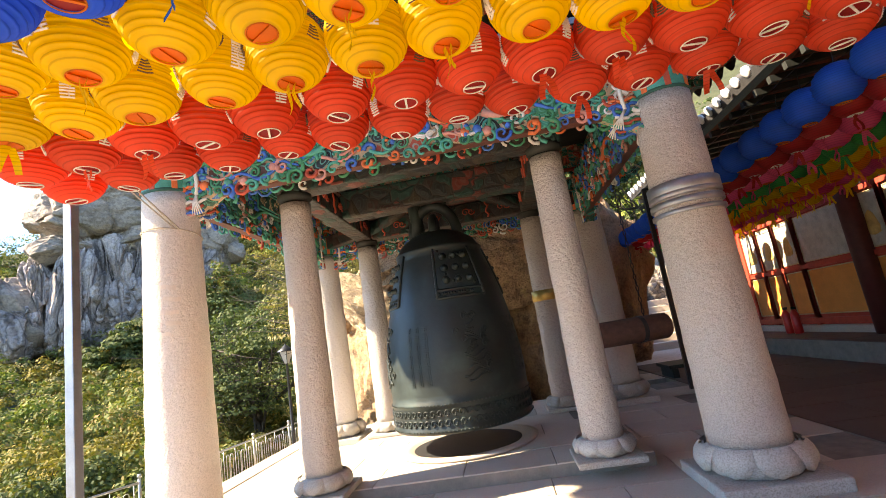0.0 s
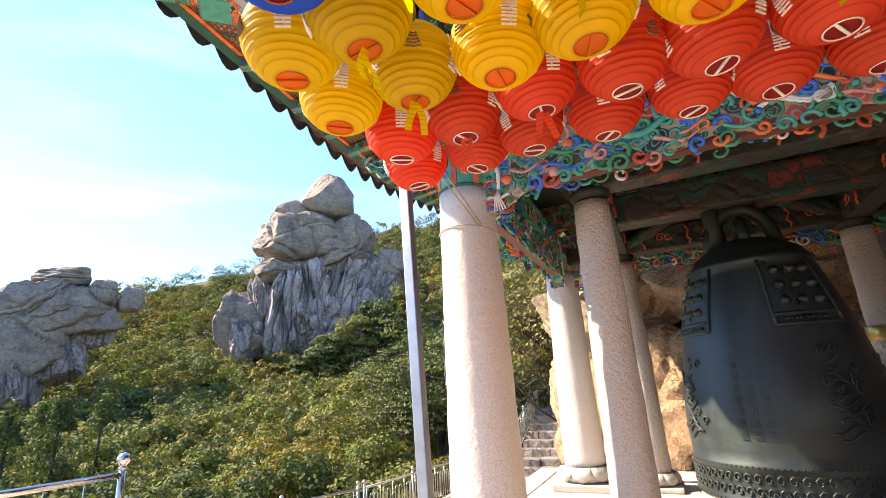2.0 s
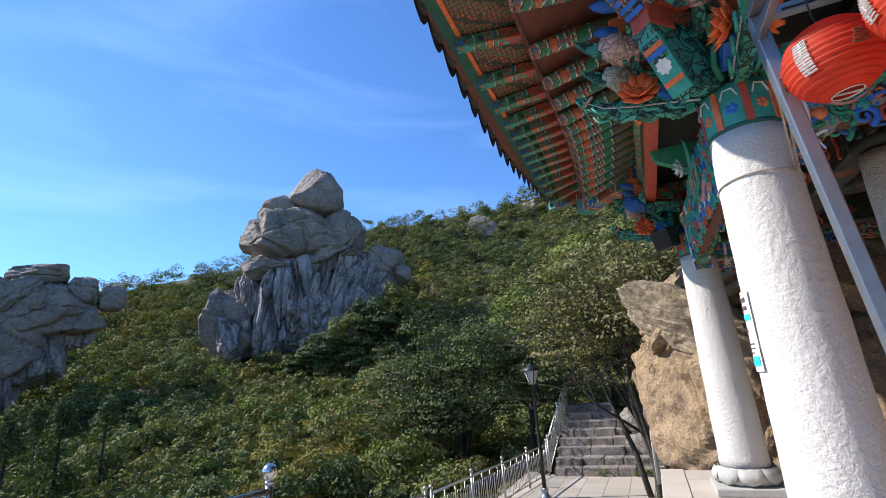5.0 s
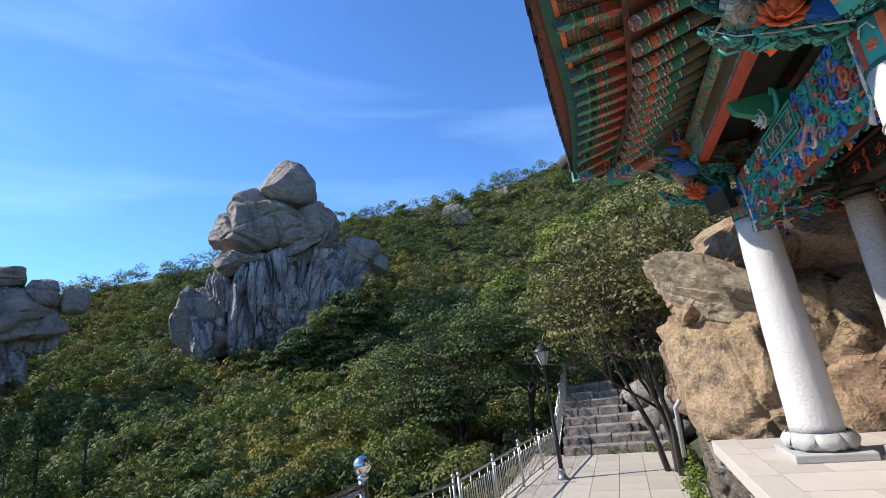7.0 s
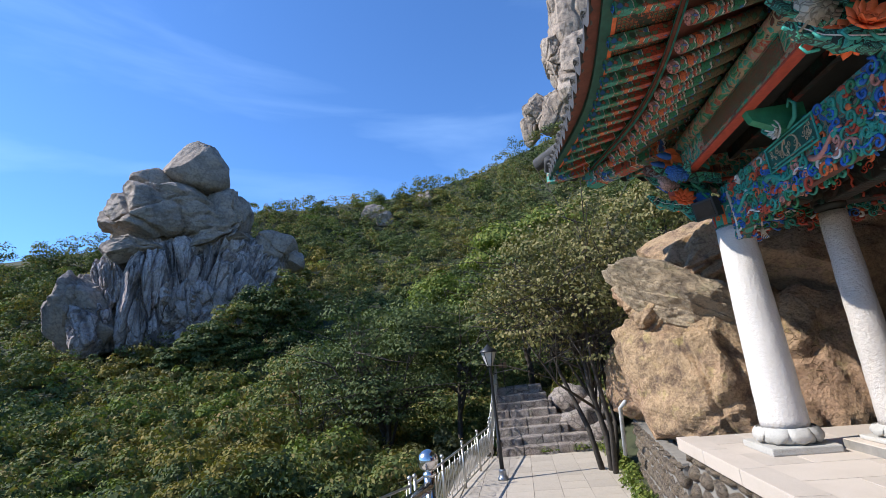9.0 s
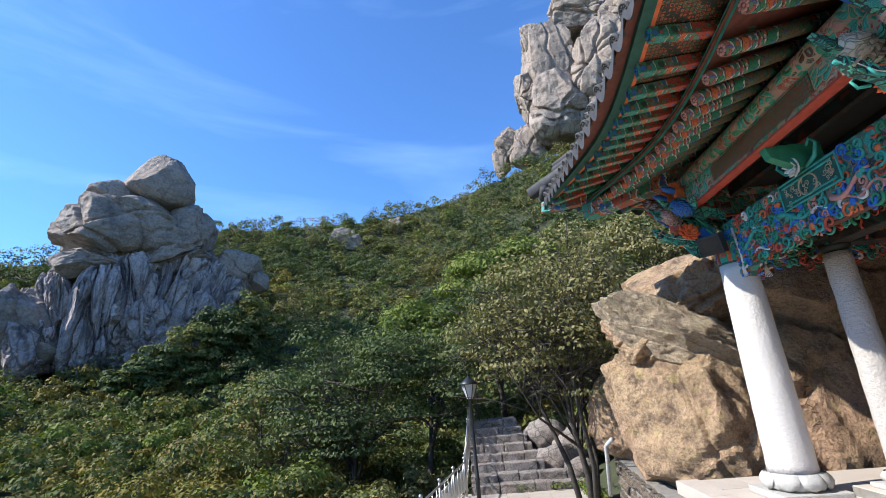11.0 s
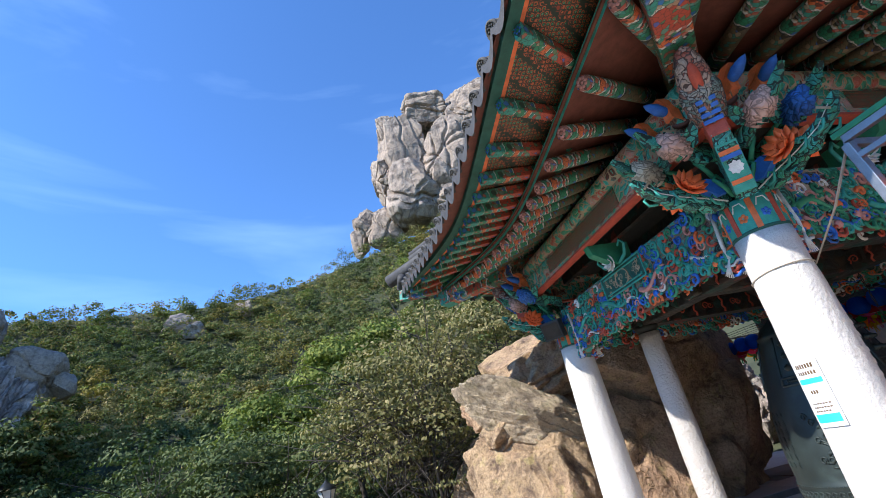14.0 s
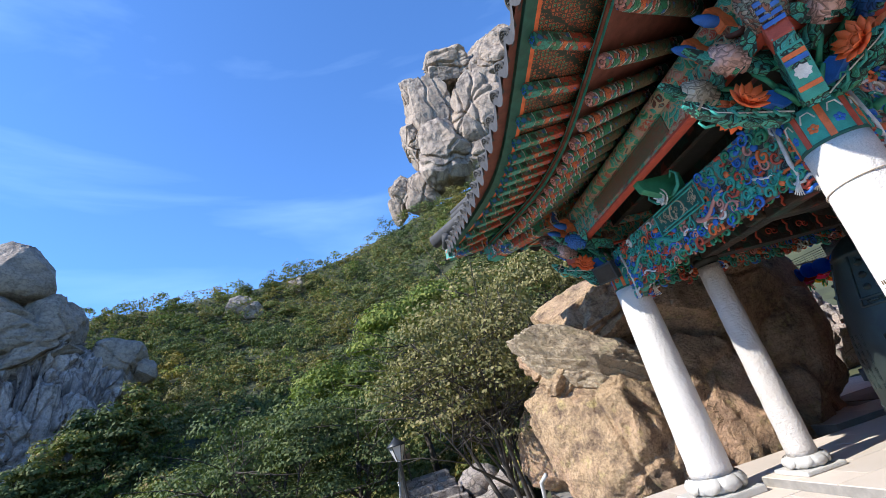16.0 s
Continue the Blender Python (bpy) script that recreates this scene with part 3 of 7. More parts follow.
RIDGE_EL = [5, 8, 20, 28, 27.4, 26.4, 25.2, 24.2, 23.2, 22.5, 21.6, 20.8, 20.4, 19.4, 14.3, 12.0, 9.6, 6.0, 4, 4, 5]


def ground_z(x, y):
    dx, dy = x - CX, y - CY
    r = math.hypot(dx, dy)
    az = math.degrees(math.atan2(-dx, dy))
    ridge = float(np.interp(az, RIDGE_AZ, RIDGE_EL))
    near = float(np.interp(az, [-60, -12, 4, 20, 75, 110, 140], [-5.2, -7.5, -15.5, -15.5, -15.5, -13, -5.2]))
    t = max(0.0, min(1.0, (r - 14) / 91))
    el = near + (ridge - near) * t ** 0.8
    z = 1.3 + r * math.tan(radians(el)) if r > 14 else 1.3 + 14 * math.tan(radians(near)) - 0.01 * (14 - r)
    if r > 105:
        z = 1.3 + 105 * math.tan(radians(ridge)) - 0.06 * (r - 105)
    if r > 16:
        z += min(1, (r - 16) / 20) * 1.1 * noise.fractal(Vector((x * 0.045, y * 0.045, 3.1)), 1.0, 2.0, 4)
    return z


def build_ground():
    radii = list(np.concatenate([np.linspace(1.0, 14, 10), np.geomspace(15, 120, 56), np.geomspace(140, 2500, 12)]))
    n = 180
    verts, faces = [(CX, CY, ground_z(CX, CY + 0.1))], []
    for r in radii:
        for i in range(n):
            a = 2 * math.pi * i / n
            x, y = CX + r * math.cos(a), CY + r * math.sin(a)
            verts.append((x, y, ground_z(x, y)))
    for i in range(n):
        faces.append((0, 1 + i, 1 + (i + 1) % n))
    for k in range(len(radii) - 1):
        for i in range(n):
            j = (i + 1) % n
            a, b = 1 + k * n, 1 + (k + 1) * n
            faces.append((a + i, b + i, b + j, a + j))
    me = bpy.data.meshes.new("ground")
    me.from_pydata(verts, [], faces)
    me.materials.append(M_SOIL)
    return tagged(new("ground", me), "dark soil of the wooded hillside", "ground", kind="structure")


build_ground()

FLOOR_LOW = -1.6


def slab_floor(name, label, lo, hi, top, thick, size, mat, joint=M_JOINT, seed=1, gap=0.008, stagger=0.5):
    """A bed of mortar with cut slabs on it, each an object of its own."""
    rnd = random.Random(seed)
    bed = part(name, boxed((lo[0], lo[1], top - thick), (hi[0], hi[1], top - 0.012)), joint)
    tagged(bed, label, "floor", kind="structure")
    sx, sy = size
    me = finish("paving_slab", boxed((-sx / 2 + gap / 2, -sy / 2 + gap / 2, -0.03), (sx / 2 - gap / 2, sy / 2 - gap / 2, 0), 0.006), mat)
    rows = int(round((hi[1] - lo[1]) / sy))
    cols = int(round((hi[0] - lo[0]) / sx))
    fx, fy = (hi[0] - lo[0]) / (cols * sx), (hi[1] - lo[1]) / (rows * sy)
    for j in range(rows):
        off = stagger * sx * fx * (j % 2)
        for i in range(cols):
            x = lo[0] + (i + 0.5) * sx * fx + off
            if x > hi[0] - 0.2 * sx:
                x = lo[0] + off / 2
                ob = new("paving_slab", me)
                ob.matrix_world = Matrix.Translation((x, lo[1] + (j + 0.5) * sy * fy, top + rnd.uniform(-0.002, 0.002))) @ Matrix.Diagonal((off / (sx * fx) * fx, fy, 1, 1))
            else:
                ob = new("paving_slab", me)
                last = x + sx * fx / 2 > hi[0]
                w = fx if not last else (hi[0] - (x - sx * fx / 2)) / sx
                xx = x if not last else (x - sx * fx / 2 + hi[0]) / 2
                ob.matrix_world = Matrix.Translation((xx, lo[1] + (j + 0.5) * sy * fy, top + rnd.uniform(-0.002, 0.002))) @ Matrix.Diagonal((w, fy, 1, 1))
            ob.parent = bed
    return bed


def stone_wall(name, label, x0, y0, x1, y1, z0, z1, thick, mat, seed, size=0.34):
    """A retaining wall of rough stones set in mortar along a line."""
    rnd = random.Random(seed)
    ln = math.hypot(x1 - x0, y1 - y0)
    ang = math.degrees(math.atan2(y1 - y0, x1 - x0))
    base = pose(x0, y0, 0, 0, 0, ang)
    wall = part(name, boxed((0, 0.03, z0), (ln, thick, z1), 0, base), M_JOINT)
    tagged(wall, label, "wall", kind="structure")
    shapes = [finish("wall_stone", rock_bm((0.5, 0.24, 0.5), seed + k, 2, 9, 0.1, 0.74), mat, True) for k in range(5)]
    z, row = z0, 0
    while z < z1 - 0.05:
        h = min(rnd.uniform(0.7, 1.0) * size, z1 - z)
        x = 0.0
        while x < ln:
            w = rnd.uniform(0.8, 1.6) * size
            ob = new("wall_stone", rnd.choice(shapes))
            ob.matrix_world = base @ pose(min(x + w / 2, ln - 0.1), 0.05, z + h / 2, 0, rnd.uniform(-5, 5), rnd.choice((0, 180))) @ Matrix.Diagonal((w * 1.02, 0.5, h * 1.05, 1))
            ob.parent = wall
            x += w
        z += h
        row += 1
    return wall


# pavilion platform and the terrace in front of it, at height 0
TERRACE = slab_floor("floor_terrace", "pale granite slab terrace in front of the bell pavilion", (-0.9, -5.2), (5.2, -0.45), 0.0, 2.0, (0.95, 0.6), M_SLAB, seed=3)
slab_floor("floor_terrace_west", "pale granite slab landing with a steel handrail", (-4.6, -5.2), (-0.905, -0.05), 0.0, 2.0, (0.95, 0.6), M_SLAB, seed=4)
slab_floor("floor_pavilion", "sunlit granite slab floor round the bell pavilion", (-0.62, -0.44), (5.2, 4.72), 0.0, 2.0, (0.92, 0.66), M_SLAB, seed=5)
slab_floor("floor_courtyard", "reddish stone floor of the temple court, darkened to look shaded", (5.22, -5.2), (8.6, 7.5), 0.0, 0.6, (1.1, 0.7), M_SHADE_SLAB, seed=6)
slab_floor("floor_court_back", "sunlit pale stone floor at the back of the temple court", (3.4, 5.2), (5.2, 12.0), 0.0, 0.6, (0.9, 0.9), M_SLAB, seed=7)
slab_floor("floor_court_far", "sunlit pale stone floor before the stone steps", (5.22, 7.52), (9.0, 12.0), 0.0, 0.6, (0.9, 0.9), M_SLAB, seed=17)
# raised floor under the bell
slab_floor("floor_bell", "low granite step that carries the bronze bell", (0.5, 0.58), (3.62, 3.35), 0.11, 0.11, (0.78, 0.55), M_SLAB, seed=8)
# coping along the edge of the platform
for k in range(5):
    y0, y1 = -0.42 + k * 1.035, -0.42 + (k + 1) * 1.035 - 0.008
    tagged(part("coping_stone", boxed((-0.93, y0, -0.16), (-0.625, y1, 0.012), 0.012), M_SLAB), "long granite coping stone on the platform edge", "coping", "platform coping", "structure")
stone_wall("wall_platform", "rough stone retaining wall below the granite coping", -0.86, 4.72, -0.86, -0.4, FLOOR_LOW, -0.16, 0.3, M_ROCK_WALL, 21)
stone_wall("wall_platform_end", "rough stone retaining wall under the boulders", -0.55, 9.6, -0.95, 4.74, FLOOR_LOW, -0.35, 0.3, M_ROCK_WALL, 25)
stone_wall("wall_landing", "rough stone retaining wall below the landing", -4.6, -0.03, -0.95, -0.03, FLOOR_LOW, -0.1, 0.3, M_ROCK_WALL, 27)
# lower walk
slab_floor("path_low", "pale stone paved path below the pavilion", (-5.0, 0.1), (-0.6, 13.2), FLOOR_LOW, 0.5, (0.62, 0.62), M_PATH, seed=9, stagger=0.0)


def edge_slabs():
    for k in range(9):
        y = 5.0 + k * 0.95
        ob = part("edging_stone", boxed((-0.16, 0, -0.12), (0.16, 0.935, 0.02), 0.012), M_PATH)
        ob.matrix_world = pose(-4.97, y, FLOOR_LOW)
        tagged(ob, "pale edging stone under the railing", "edging", "path edging", "structure")


edge_slabs()


def stone_stairs():
    rnd = random.Random(5)
    st = empty("stairs", "worn rough stone steps climbing into the trees", "stairs", kind="structure")
    y, z = 12.9, FLOOR_LOW
    for k in range(8):
        rise, run = 0.235, 0.46
        right = -0.6 if k < 2 else (-1.75 - 0.12 * (k - 2))
        x = -4.15
        while x < right - 0.1:
            w = min(rnd.uniform(0.5, 1.1), right - x)
            bm = boxed((x + 0.008, y + rnd.uniform(-0.03, 0.03), z - 0.3), (x + w - 0.008, y + 1.4, z + rise + rnd.uniform(-0.02, 0.015)), 0.03)
            bmesh.ops.subdivide_edges(bm, edges=bm.edges[:], cuts=1, use_grid_fill=True)
            for v in bm.verts:
                v.co += 0.018 * noise.noise_vector(v.co * 2.7)
            part("step_stone", bm, M_STEP, st)
            x += w
        y += run
        z += rise
    for k, (x, yy, zz, r) in enumerate(((-1.2, 14.3, -0.9, 0.75), (-0.75, 13.7, -1.2, 0.55), (-1.35, 15.6, -0.3, 0.8), (-0.5, 14.9, -0.6, 0.9))):
        rock("boulder", "rough grey-brown stone bank beside the steps", M_STEP, (x, yy, zz), (r, r * 0.8, r * 0.75), 60 + k, subdiv=3)


stone_stairs()

# ---- bell pavilion ----
W, D = 4.1, 3.5
CORNERS = [(0, 0), (W, 0), (0, D), (W, D)]
INNER = [(0.87, 0.55), (3.24, 0.55), (0.87, 2.97), (3.24, 2.97)]


def lotus_base(parent, r, z, half, plinth):
    part("plinth", boxed((-half, -half, z), (half, half, z + plinth), 0.015), M_BASE, parent)
    bm = bmesh.new()
    h = 0.175 * r / 0.3
    prof = [(r * 0.86, z + plinth), (r * 0.92, z + plinth + h * 0.2), (r * 0.95, z + plinth + h * 0.45), (r * 0.9, z + plinth + h * 0.75), (r * 0.82, z + plinth + h)]
    lathe(bm, prof, 96, None, lambda a, k: 1 + 0.075 * (abs(math.sin(a * 5)) ** 0.6 - 0.5) * (1 if 0 < k < 4 else 0.3) + 0.02 * math.cos(a * 10) * (k == 2))
    part("lotus_ring", bm, M_BASE, parent, "carved granite lotus ring", True)
    for layer in (0, 1):
        for i in range(8):
            bm = bmesh.new()
            a0 = (i + 0.5 * layer) * math.pi / 4
            grid = []
            for q in range(8):
                t = q / 7
                wide = 0.385 * math.sqrt(max(0.0, 1 - max(0.0, (t - 0.2) / 0.8) ** 2.0)) + 0.004
                body = 0.85 + 0.27 * math.sin(math.pi * min(0.92, 0.12 + 0.72 * t))
                row = []
                for w in range(7):
                    e = -1 + w / 3
                    lip = 0.035 if abs(e) > 0.6 or t > 0.8 else 0.0
                    rr = r * (body + 0.04 * (1 - e * e) + lip - 0.10 * layer - (0.05 if abs(e) > 0.99 else 0))
                    zz = z + plinth + h * (1.0 - 0.94 * t)
                    row.append(bm.verts.new((rr * math.cos(a0 + e * wide), rr * math.sin(a0 + e * wide), zz)))
                grid.append(row)
            for q in range(7):
                for w in range(6):
                    bm.faces.new((grid[q][w], grid[q + 1][w], grid[q + 1][w + 1], grid[q][w + 1]))
            part("petal", bm, M_BASE, parent, "", True)
    return z + plinth + h


def column(x, y, r0, r1, z, top, base_r, half, plinth, mat, label, dents=0.004):
    col = empty("stone_column", label, "column", "columns of the bell pavilion", at=pose(x, y, 0))
    z0 = lotus_base(col, base_r, z, half, plinth)
    bm = bmesh.new()
    n = 26
    off = Vector((x * 7, y * 5, 0))
    prof = [(r0 + (r1 - r0) * (k / n) ** 1.2, z0 - 0.01 + (top - z0 + 0.01) * k / n) for k in range(n + 1)]
    lathe(bm, prof, 40)
    for v in bm.verts:
        k = 1 + dents / r0 * (noise.fractal(v.co * 5 + off, 1, 2, 4) * 1.5)
        v.co.x, v.co.y = v.co.x * k, v.co.y * k
    part("shaft", bm, mat, col, "", True)
    return col


CORNER_COLUMNS = []


for i, (x, y) in enumerate(CORNERS):
    CORNER_COLUMNS.append(column(x, y, 0.257, 0.212, 0.0, 2.77, 0.31, 0.37, 0.085, M_COL if i in (0, 2) else M_COL_ROUGH, "thick round granite column on a carved lotus base" if i else "thick whitewashed round granite column on a lotus base"))
for x, y in INNER:
    column(x, y, 0.165, 0.14, 0.11, 2.69, 0.215, 0.26, 0.05, M_COL_ROUGH, "slender hammered granite column on a lotus base under the bell frame", 0.006)


def column_head(col):
    """The painted wooden head on a corner column."""
    bm = bmesh.new()
    lathe(bm, [(0.208, 2.772), (0.216, 2.8), (0.216, 3.04), (0.204, 3.08)], 32)
    th = part("painted_head", bm, M_P["teal"], col, "green and red painted wooden head", True)
    for k in range(8):
        a = k * math.pi / 4
        m = pose(0, 0, 0, 0, 0, math.degrees(a))
        bm = boxed((0.208, -0.022, 2.79), (0.224, 0.022, 3.05), 0.004, m)
        part("stripe", bm, M_P["orange"] if k % 2 else M_P["red"], th)
        m = pose(0, 0, 0, 0, 0, math.degrees(a) + 22.5)
        bm = bmesh.new()
        for q in range(5):
            lathe(bm, [(0.001, 0), (0.018, 0.003), (0.001, 0.012)], 7, m @ pose(0.212, 0.022 * math.cos(q * 1.257), 2.9 + 0.022 * math.sin(q * 1.257), 0, 90, 0))
        part("flower", bm, M_P["blue"] if k % 2 else M_P["orange"], th)
        bm = tube(bmesh.new(), [m @ Vector((0.222, -0.05, 2.97)), m @ Vector((0.222, -0.025, 3.03)), m @ Vector((0.222, 0.025, 3.03)), m @ Vector((0.222, 0.05, 2.97))], 0.006, 5)
        part("leaf_line", bm, M_P["white"], th)
    bm = bmesh.new()
    lathe(bm, [(0.212, 2.772), (0.219, 2.776), (0.219, 2.796), (0.212, 2.8)], 32)
    part("rim", bm, M_P["deepgreen"], th, "", True)


for col in CORNER_COLUMNS:
    column_head(col)


def scroll(bm, cx, cz, r, y, turns=1.3, flip=1, thick=0.012, a0=0.0):
    """A raised cloud scroll in the x, z plane."""
    pts = []
    n = 12
    for k in range(n + 1):
        t = k / n
        a = a0 + flip * t * turns * 2 * math.pi
        rr = r * (1 - 0.85 * t)
        pts.append((cx + rr * math.cos(a), y, cz + rr * math.sin(a)))
    tube(bm, pts, thick, 5, False, 0.6)


def carved_beam(p0, p1, z0, z1, mat, seed, name="carved_beam", label="beam carved with dragons and clouds in temple paint", both=True, thick=0.15):
    """A tie beam between two columns with scrolls, waves and claws standing proud of its face."""
    rnd = random.Random(seed)
    v = Vector((p1[0] - p0[0], p1[1] - p0[1], 0))
    ln = v.length
    th = empty(name, label, "beam", "carved beams", at=basis((p0[0], p0[1], 0), v))
    out = []
    n = 40
    for k in range(n + 1):
        x = ln * k / n
        e = min(x, ln - x)
        dip = 0.28 * math.exp(-(e / 0.28) ** 2)
        out.append((x, z0 - dip + 0.025 * math.sin(x * 11 + seed)))
    out = [(0, z1)] + out + [(ln, z1)]
    part("board", prism(bmesh.new(), out, thick), mat, th)
    part("soffit_strip", boxed((0.2, -thick * 0.3, z0 - 0.03), (ln - 0.2, thick * 0.3, z0 + 0.02), 0.006), M_P["brown"], th)
    cols = ["teal", "red", "blue", "pink", "green", "white", "orange", "blue", "teal", "teal", "green", "teal"]
    groups = {c: bmesh.new() for c in set(cols)}
    for side in (-1, 1) if both else (-1,):
        y = side * (thick / 2 + 0.008)
        x = 0.12
        while x < ln - 0.1:
            for zz in np.arange(z0 - (0.12 if min(x, ln - x) < 0.35 else 0.02), z1 - 0.03, 0.105):
                c = rnd.choice(cols)
                scroll(groups[c], x + rnd.uniform(-0.04, 0.04), zz + rnd.uniform(-0.02, 0.03), rnd.uniform(0.045, 0.08), y, rnd.uniform(0.8, 1.5), rnd.choice((-1, 1)), rnd.uniform(0.011, 0.02), rnd.uniform(0, 6))
            x += 0.115
        k = 0
        while k < int((ln - 0.5) / 0.05) - 4:
            run = rnd.randint(4, 8)
            c = rnd.choice(("blue", "green", "teal", "white", "pink"))
            lift_ = rnd.uniform(0.02, 0.14)
            tube(groups[c], [(0.25 + (k + q) * 0.05, y, z0 + lift_ + 0.035 * math.sin((k + q) * 0.9)) for q in range(run)], 0.017, 6, False, 0.5)
            k += rnd.randint(3, 5)
        for _ in range(int(ln * 16)):
            c = rnd.choice(("teal", "pink", "teal", "blue", "orange", "green", "red", "teal"))
            rr = rnd.uniform(0.022, 0.045)
            lathe(groups[c], [(rr, -0.012), (rr * 0.9, 0.012), (rr * 0.5, 0.02), (0.001, 0.024)], 9, Matrix.Translation((rnd.uniform(0.15, ln - 0.15), y, rnd.uniform(z0, z1 - 0.05))) @ pose(0, 0, 0, 90 if side < 0 else -90, 0, 0))
        for k0 in range(0, int((ln - 0.8) / 0.06) - 10, 13):
            c = rnd.choice(("green", "pink", "orange", "teal"))
            ph = rnd.uniform(0, 6)
            pts = [(0.4 + (k0 + k) * 0.06, y * 1.05, (z0 + z1) / 2 - 0.08 + 0.07 * math.sin(k * 0.6 + ph)) for k in range(9)]
            tube(groups[c], pts, 0.034, 6, False, 0.35)
        for e, s in ((0.3, 1), (ln - 0.3, -1)):
            for q in range(5):
                a = -1.9 + 0.17 * q * s
                tube(groups["white"], [(e, y * 1.1, z0 - 0.02), (e + 0.05 * math.cos(a * 1.2), y * 1.15, z0 - 0.08), (e + 0.11 * math.cos(a) * 1.2, y * 1.15, z0 - 0.08 + 0.11 * math.sin(a))], 0.011, 5, False, 0.4)
            tube(groups["white"], [(e - 0.04 * s, y * 1.1, z1 - 0.12), (e + 0.01 * s, y * 1.1, z0 + 0.1), (e, y * 1.1, z0 - 0.02)], 0.02, 6, False, 0.8)
            for q, c in enumerate(("orange", "blue", "green", "white", "red", "blue")):
                zz = z0 + 0.06 - q * 0.045
                tube(groups[c], [(e + s * (-0.1 + 0.03 * k), y, zz + 0.012 * math.sin(k * 1.4)) for k in range(8 - q // 2)], 0.014, 5)
    for c, bm in groups.items():
        part("carving", bm, M_P[c], th, c + " painted carving", True)
    return th


def side_panel(p0, p1, z0, z1):
    """The framed medallion in the middle of a carved beam."""
    v = Vector((p1[0] - p0[0], p1[1] - p0[1], 0))
    th = empty("beam_medallion", "framed grey-blue dragon medallion on a painted beam", "panel", at=basis(((p0[0] + p1[0]) / 2, (p0[1] + p1[1]) / 2, 0), v))
    for s in (-1, 1):
        y = s * 0.092
        part("field", boxed((-0.42, min(y, y + s * 0.012), z0), (0.42, max(y, y + s * 0.012), z1)), M_P["deepgreen"], th)
        bm = bmesh.new()
        for a, b in (((-0.42, z0), (0.42, z0)), ((-0.42, z1), (0.42, z1)), ((-0.42, z0), (-0.42, z1)), ((0.42, z0), (0.42, z1)), ((-0.37, z0 + 0.04), (0.37, z0 + 0.04)), ((-0.37, z1 - 0.04), (0.37, z1 - 0.04))):
            tube(bm, [(a[0], y + s * 0.014, a[1]), (b[0], y + s * 0.014, b[1])], 0.011, 6)
        part("moulding", bm, M_P["teal"], th)
        bm = bmesh.new()
        rnd = random.Random(3)
        tube(bm, [(0.13 * math.cos(k * 0.39), y + s * 0.014, (z0 + z1) / 2 + 0.1 * math.sin(k * 0.39)) for k in range(16)], 0.01, 5, True)
        for _ in range(26):
            scroll(bm, rnd.uniform(-0.36, 0.36), rnd.uniform(z0 + 0.05, z1 - 0.05), rnd.uniform(0.02, 0.045), y + s * 0.012, 1.2, rnd.choice((-1, 1)), 0.006, rnd.uniform(0, 6))
        part("dragon_relief", bm, M_P["sand"], th, "grey carved dragon roundel", True)


BEAM_Z0, BEAM_Z1 = 2.74, 3.32
carved_beam((0, 0), (W, 0), BEAM_Z0, BEAM_Z1, M_DRAGON, 1)
carved_beam((0, D), (0, 0), BEAM_Z0, BEAM_Z1, M_DRAGON2, 2)
carved_beam((W, D), (W, 0), BEAM_Z0, BEAM_Z1, M_DRAGON2, 3)
carved_beam((0, D), (W, D), BEAM_Z0, BEAM_Z1, M_DRAGON, 4)
side_panel((0, D), (0, 0), 3.02, 3.29)

# the ring of purlins outside the columns, and the dim frame inside
PD = 0.42


def purlin(p0, p1, seed):
    v = Vector((p1[0] - p0[0], p1[1] - p0[1], 0))
    th = empty("purlin", "round painted purlin on a carved plank above the beam", "purlin", "purlins", at=basis((p0[0], p0[1], 0), v))
    ln = v.length
    part("plank", boxed((0, -0.06, 3.60), (ln, 0.06, 3.86), 0.01), M_PURLIN, th)
    part("edge_strip", boxed((0, -0.064, 3.575), (ln, 0.064, 3.602), 0.004), M_P["red"], th)
    bm = bmesh.new()
    lathe(bm, [(0.115, 0), (0.115, ln)], 20, Matrix.Translation((0, 0, 3.97)) @ pose(0, 0, 0, 0, 90, 0))
    part("round_purlin", bm, M_PURLIN, th, "", True)
    part("panel", boxed((ln * 0.3, -0.067, 3.64), (ln * 0.7, -0.06, 3.83)), M_LATTICE, th)
    part("panel", boxed((ln * 0.3, 0.06, 3.64), (ln * 0.7, 0.067, 3.83)), M_LATTICE, th)


purlin((-PD, D + 0.5), (-PD, -0.5), 1)
purlin((-0.5, -PD), (W + 0.5, -PD), 2)
purlin((W + PD, -0.5), (W + PD, D + 0.5), 3)
purlin((W + 0.5, D + PD), (-0.5, D + PD), 4)


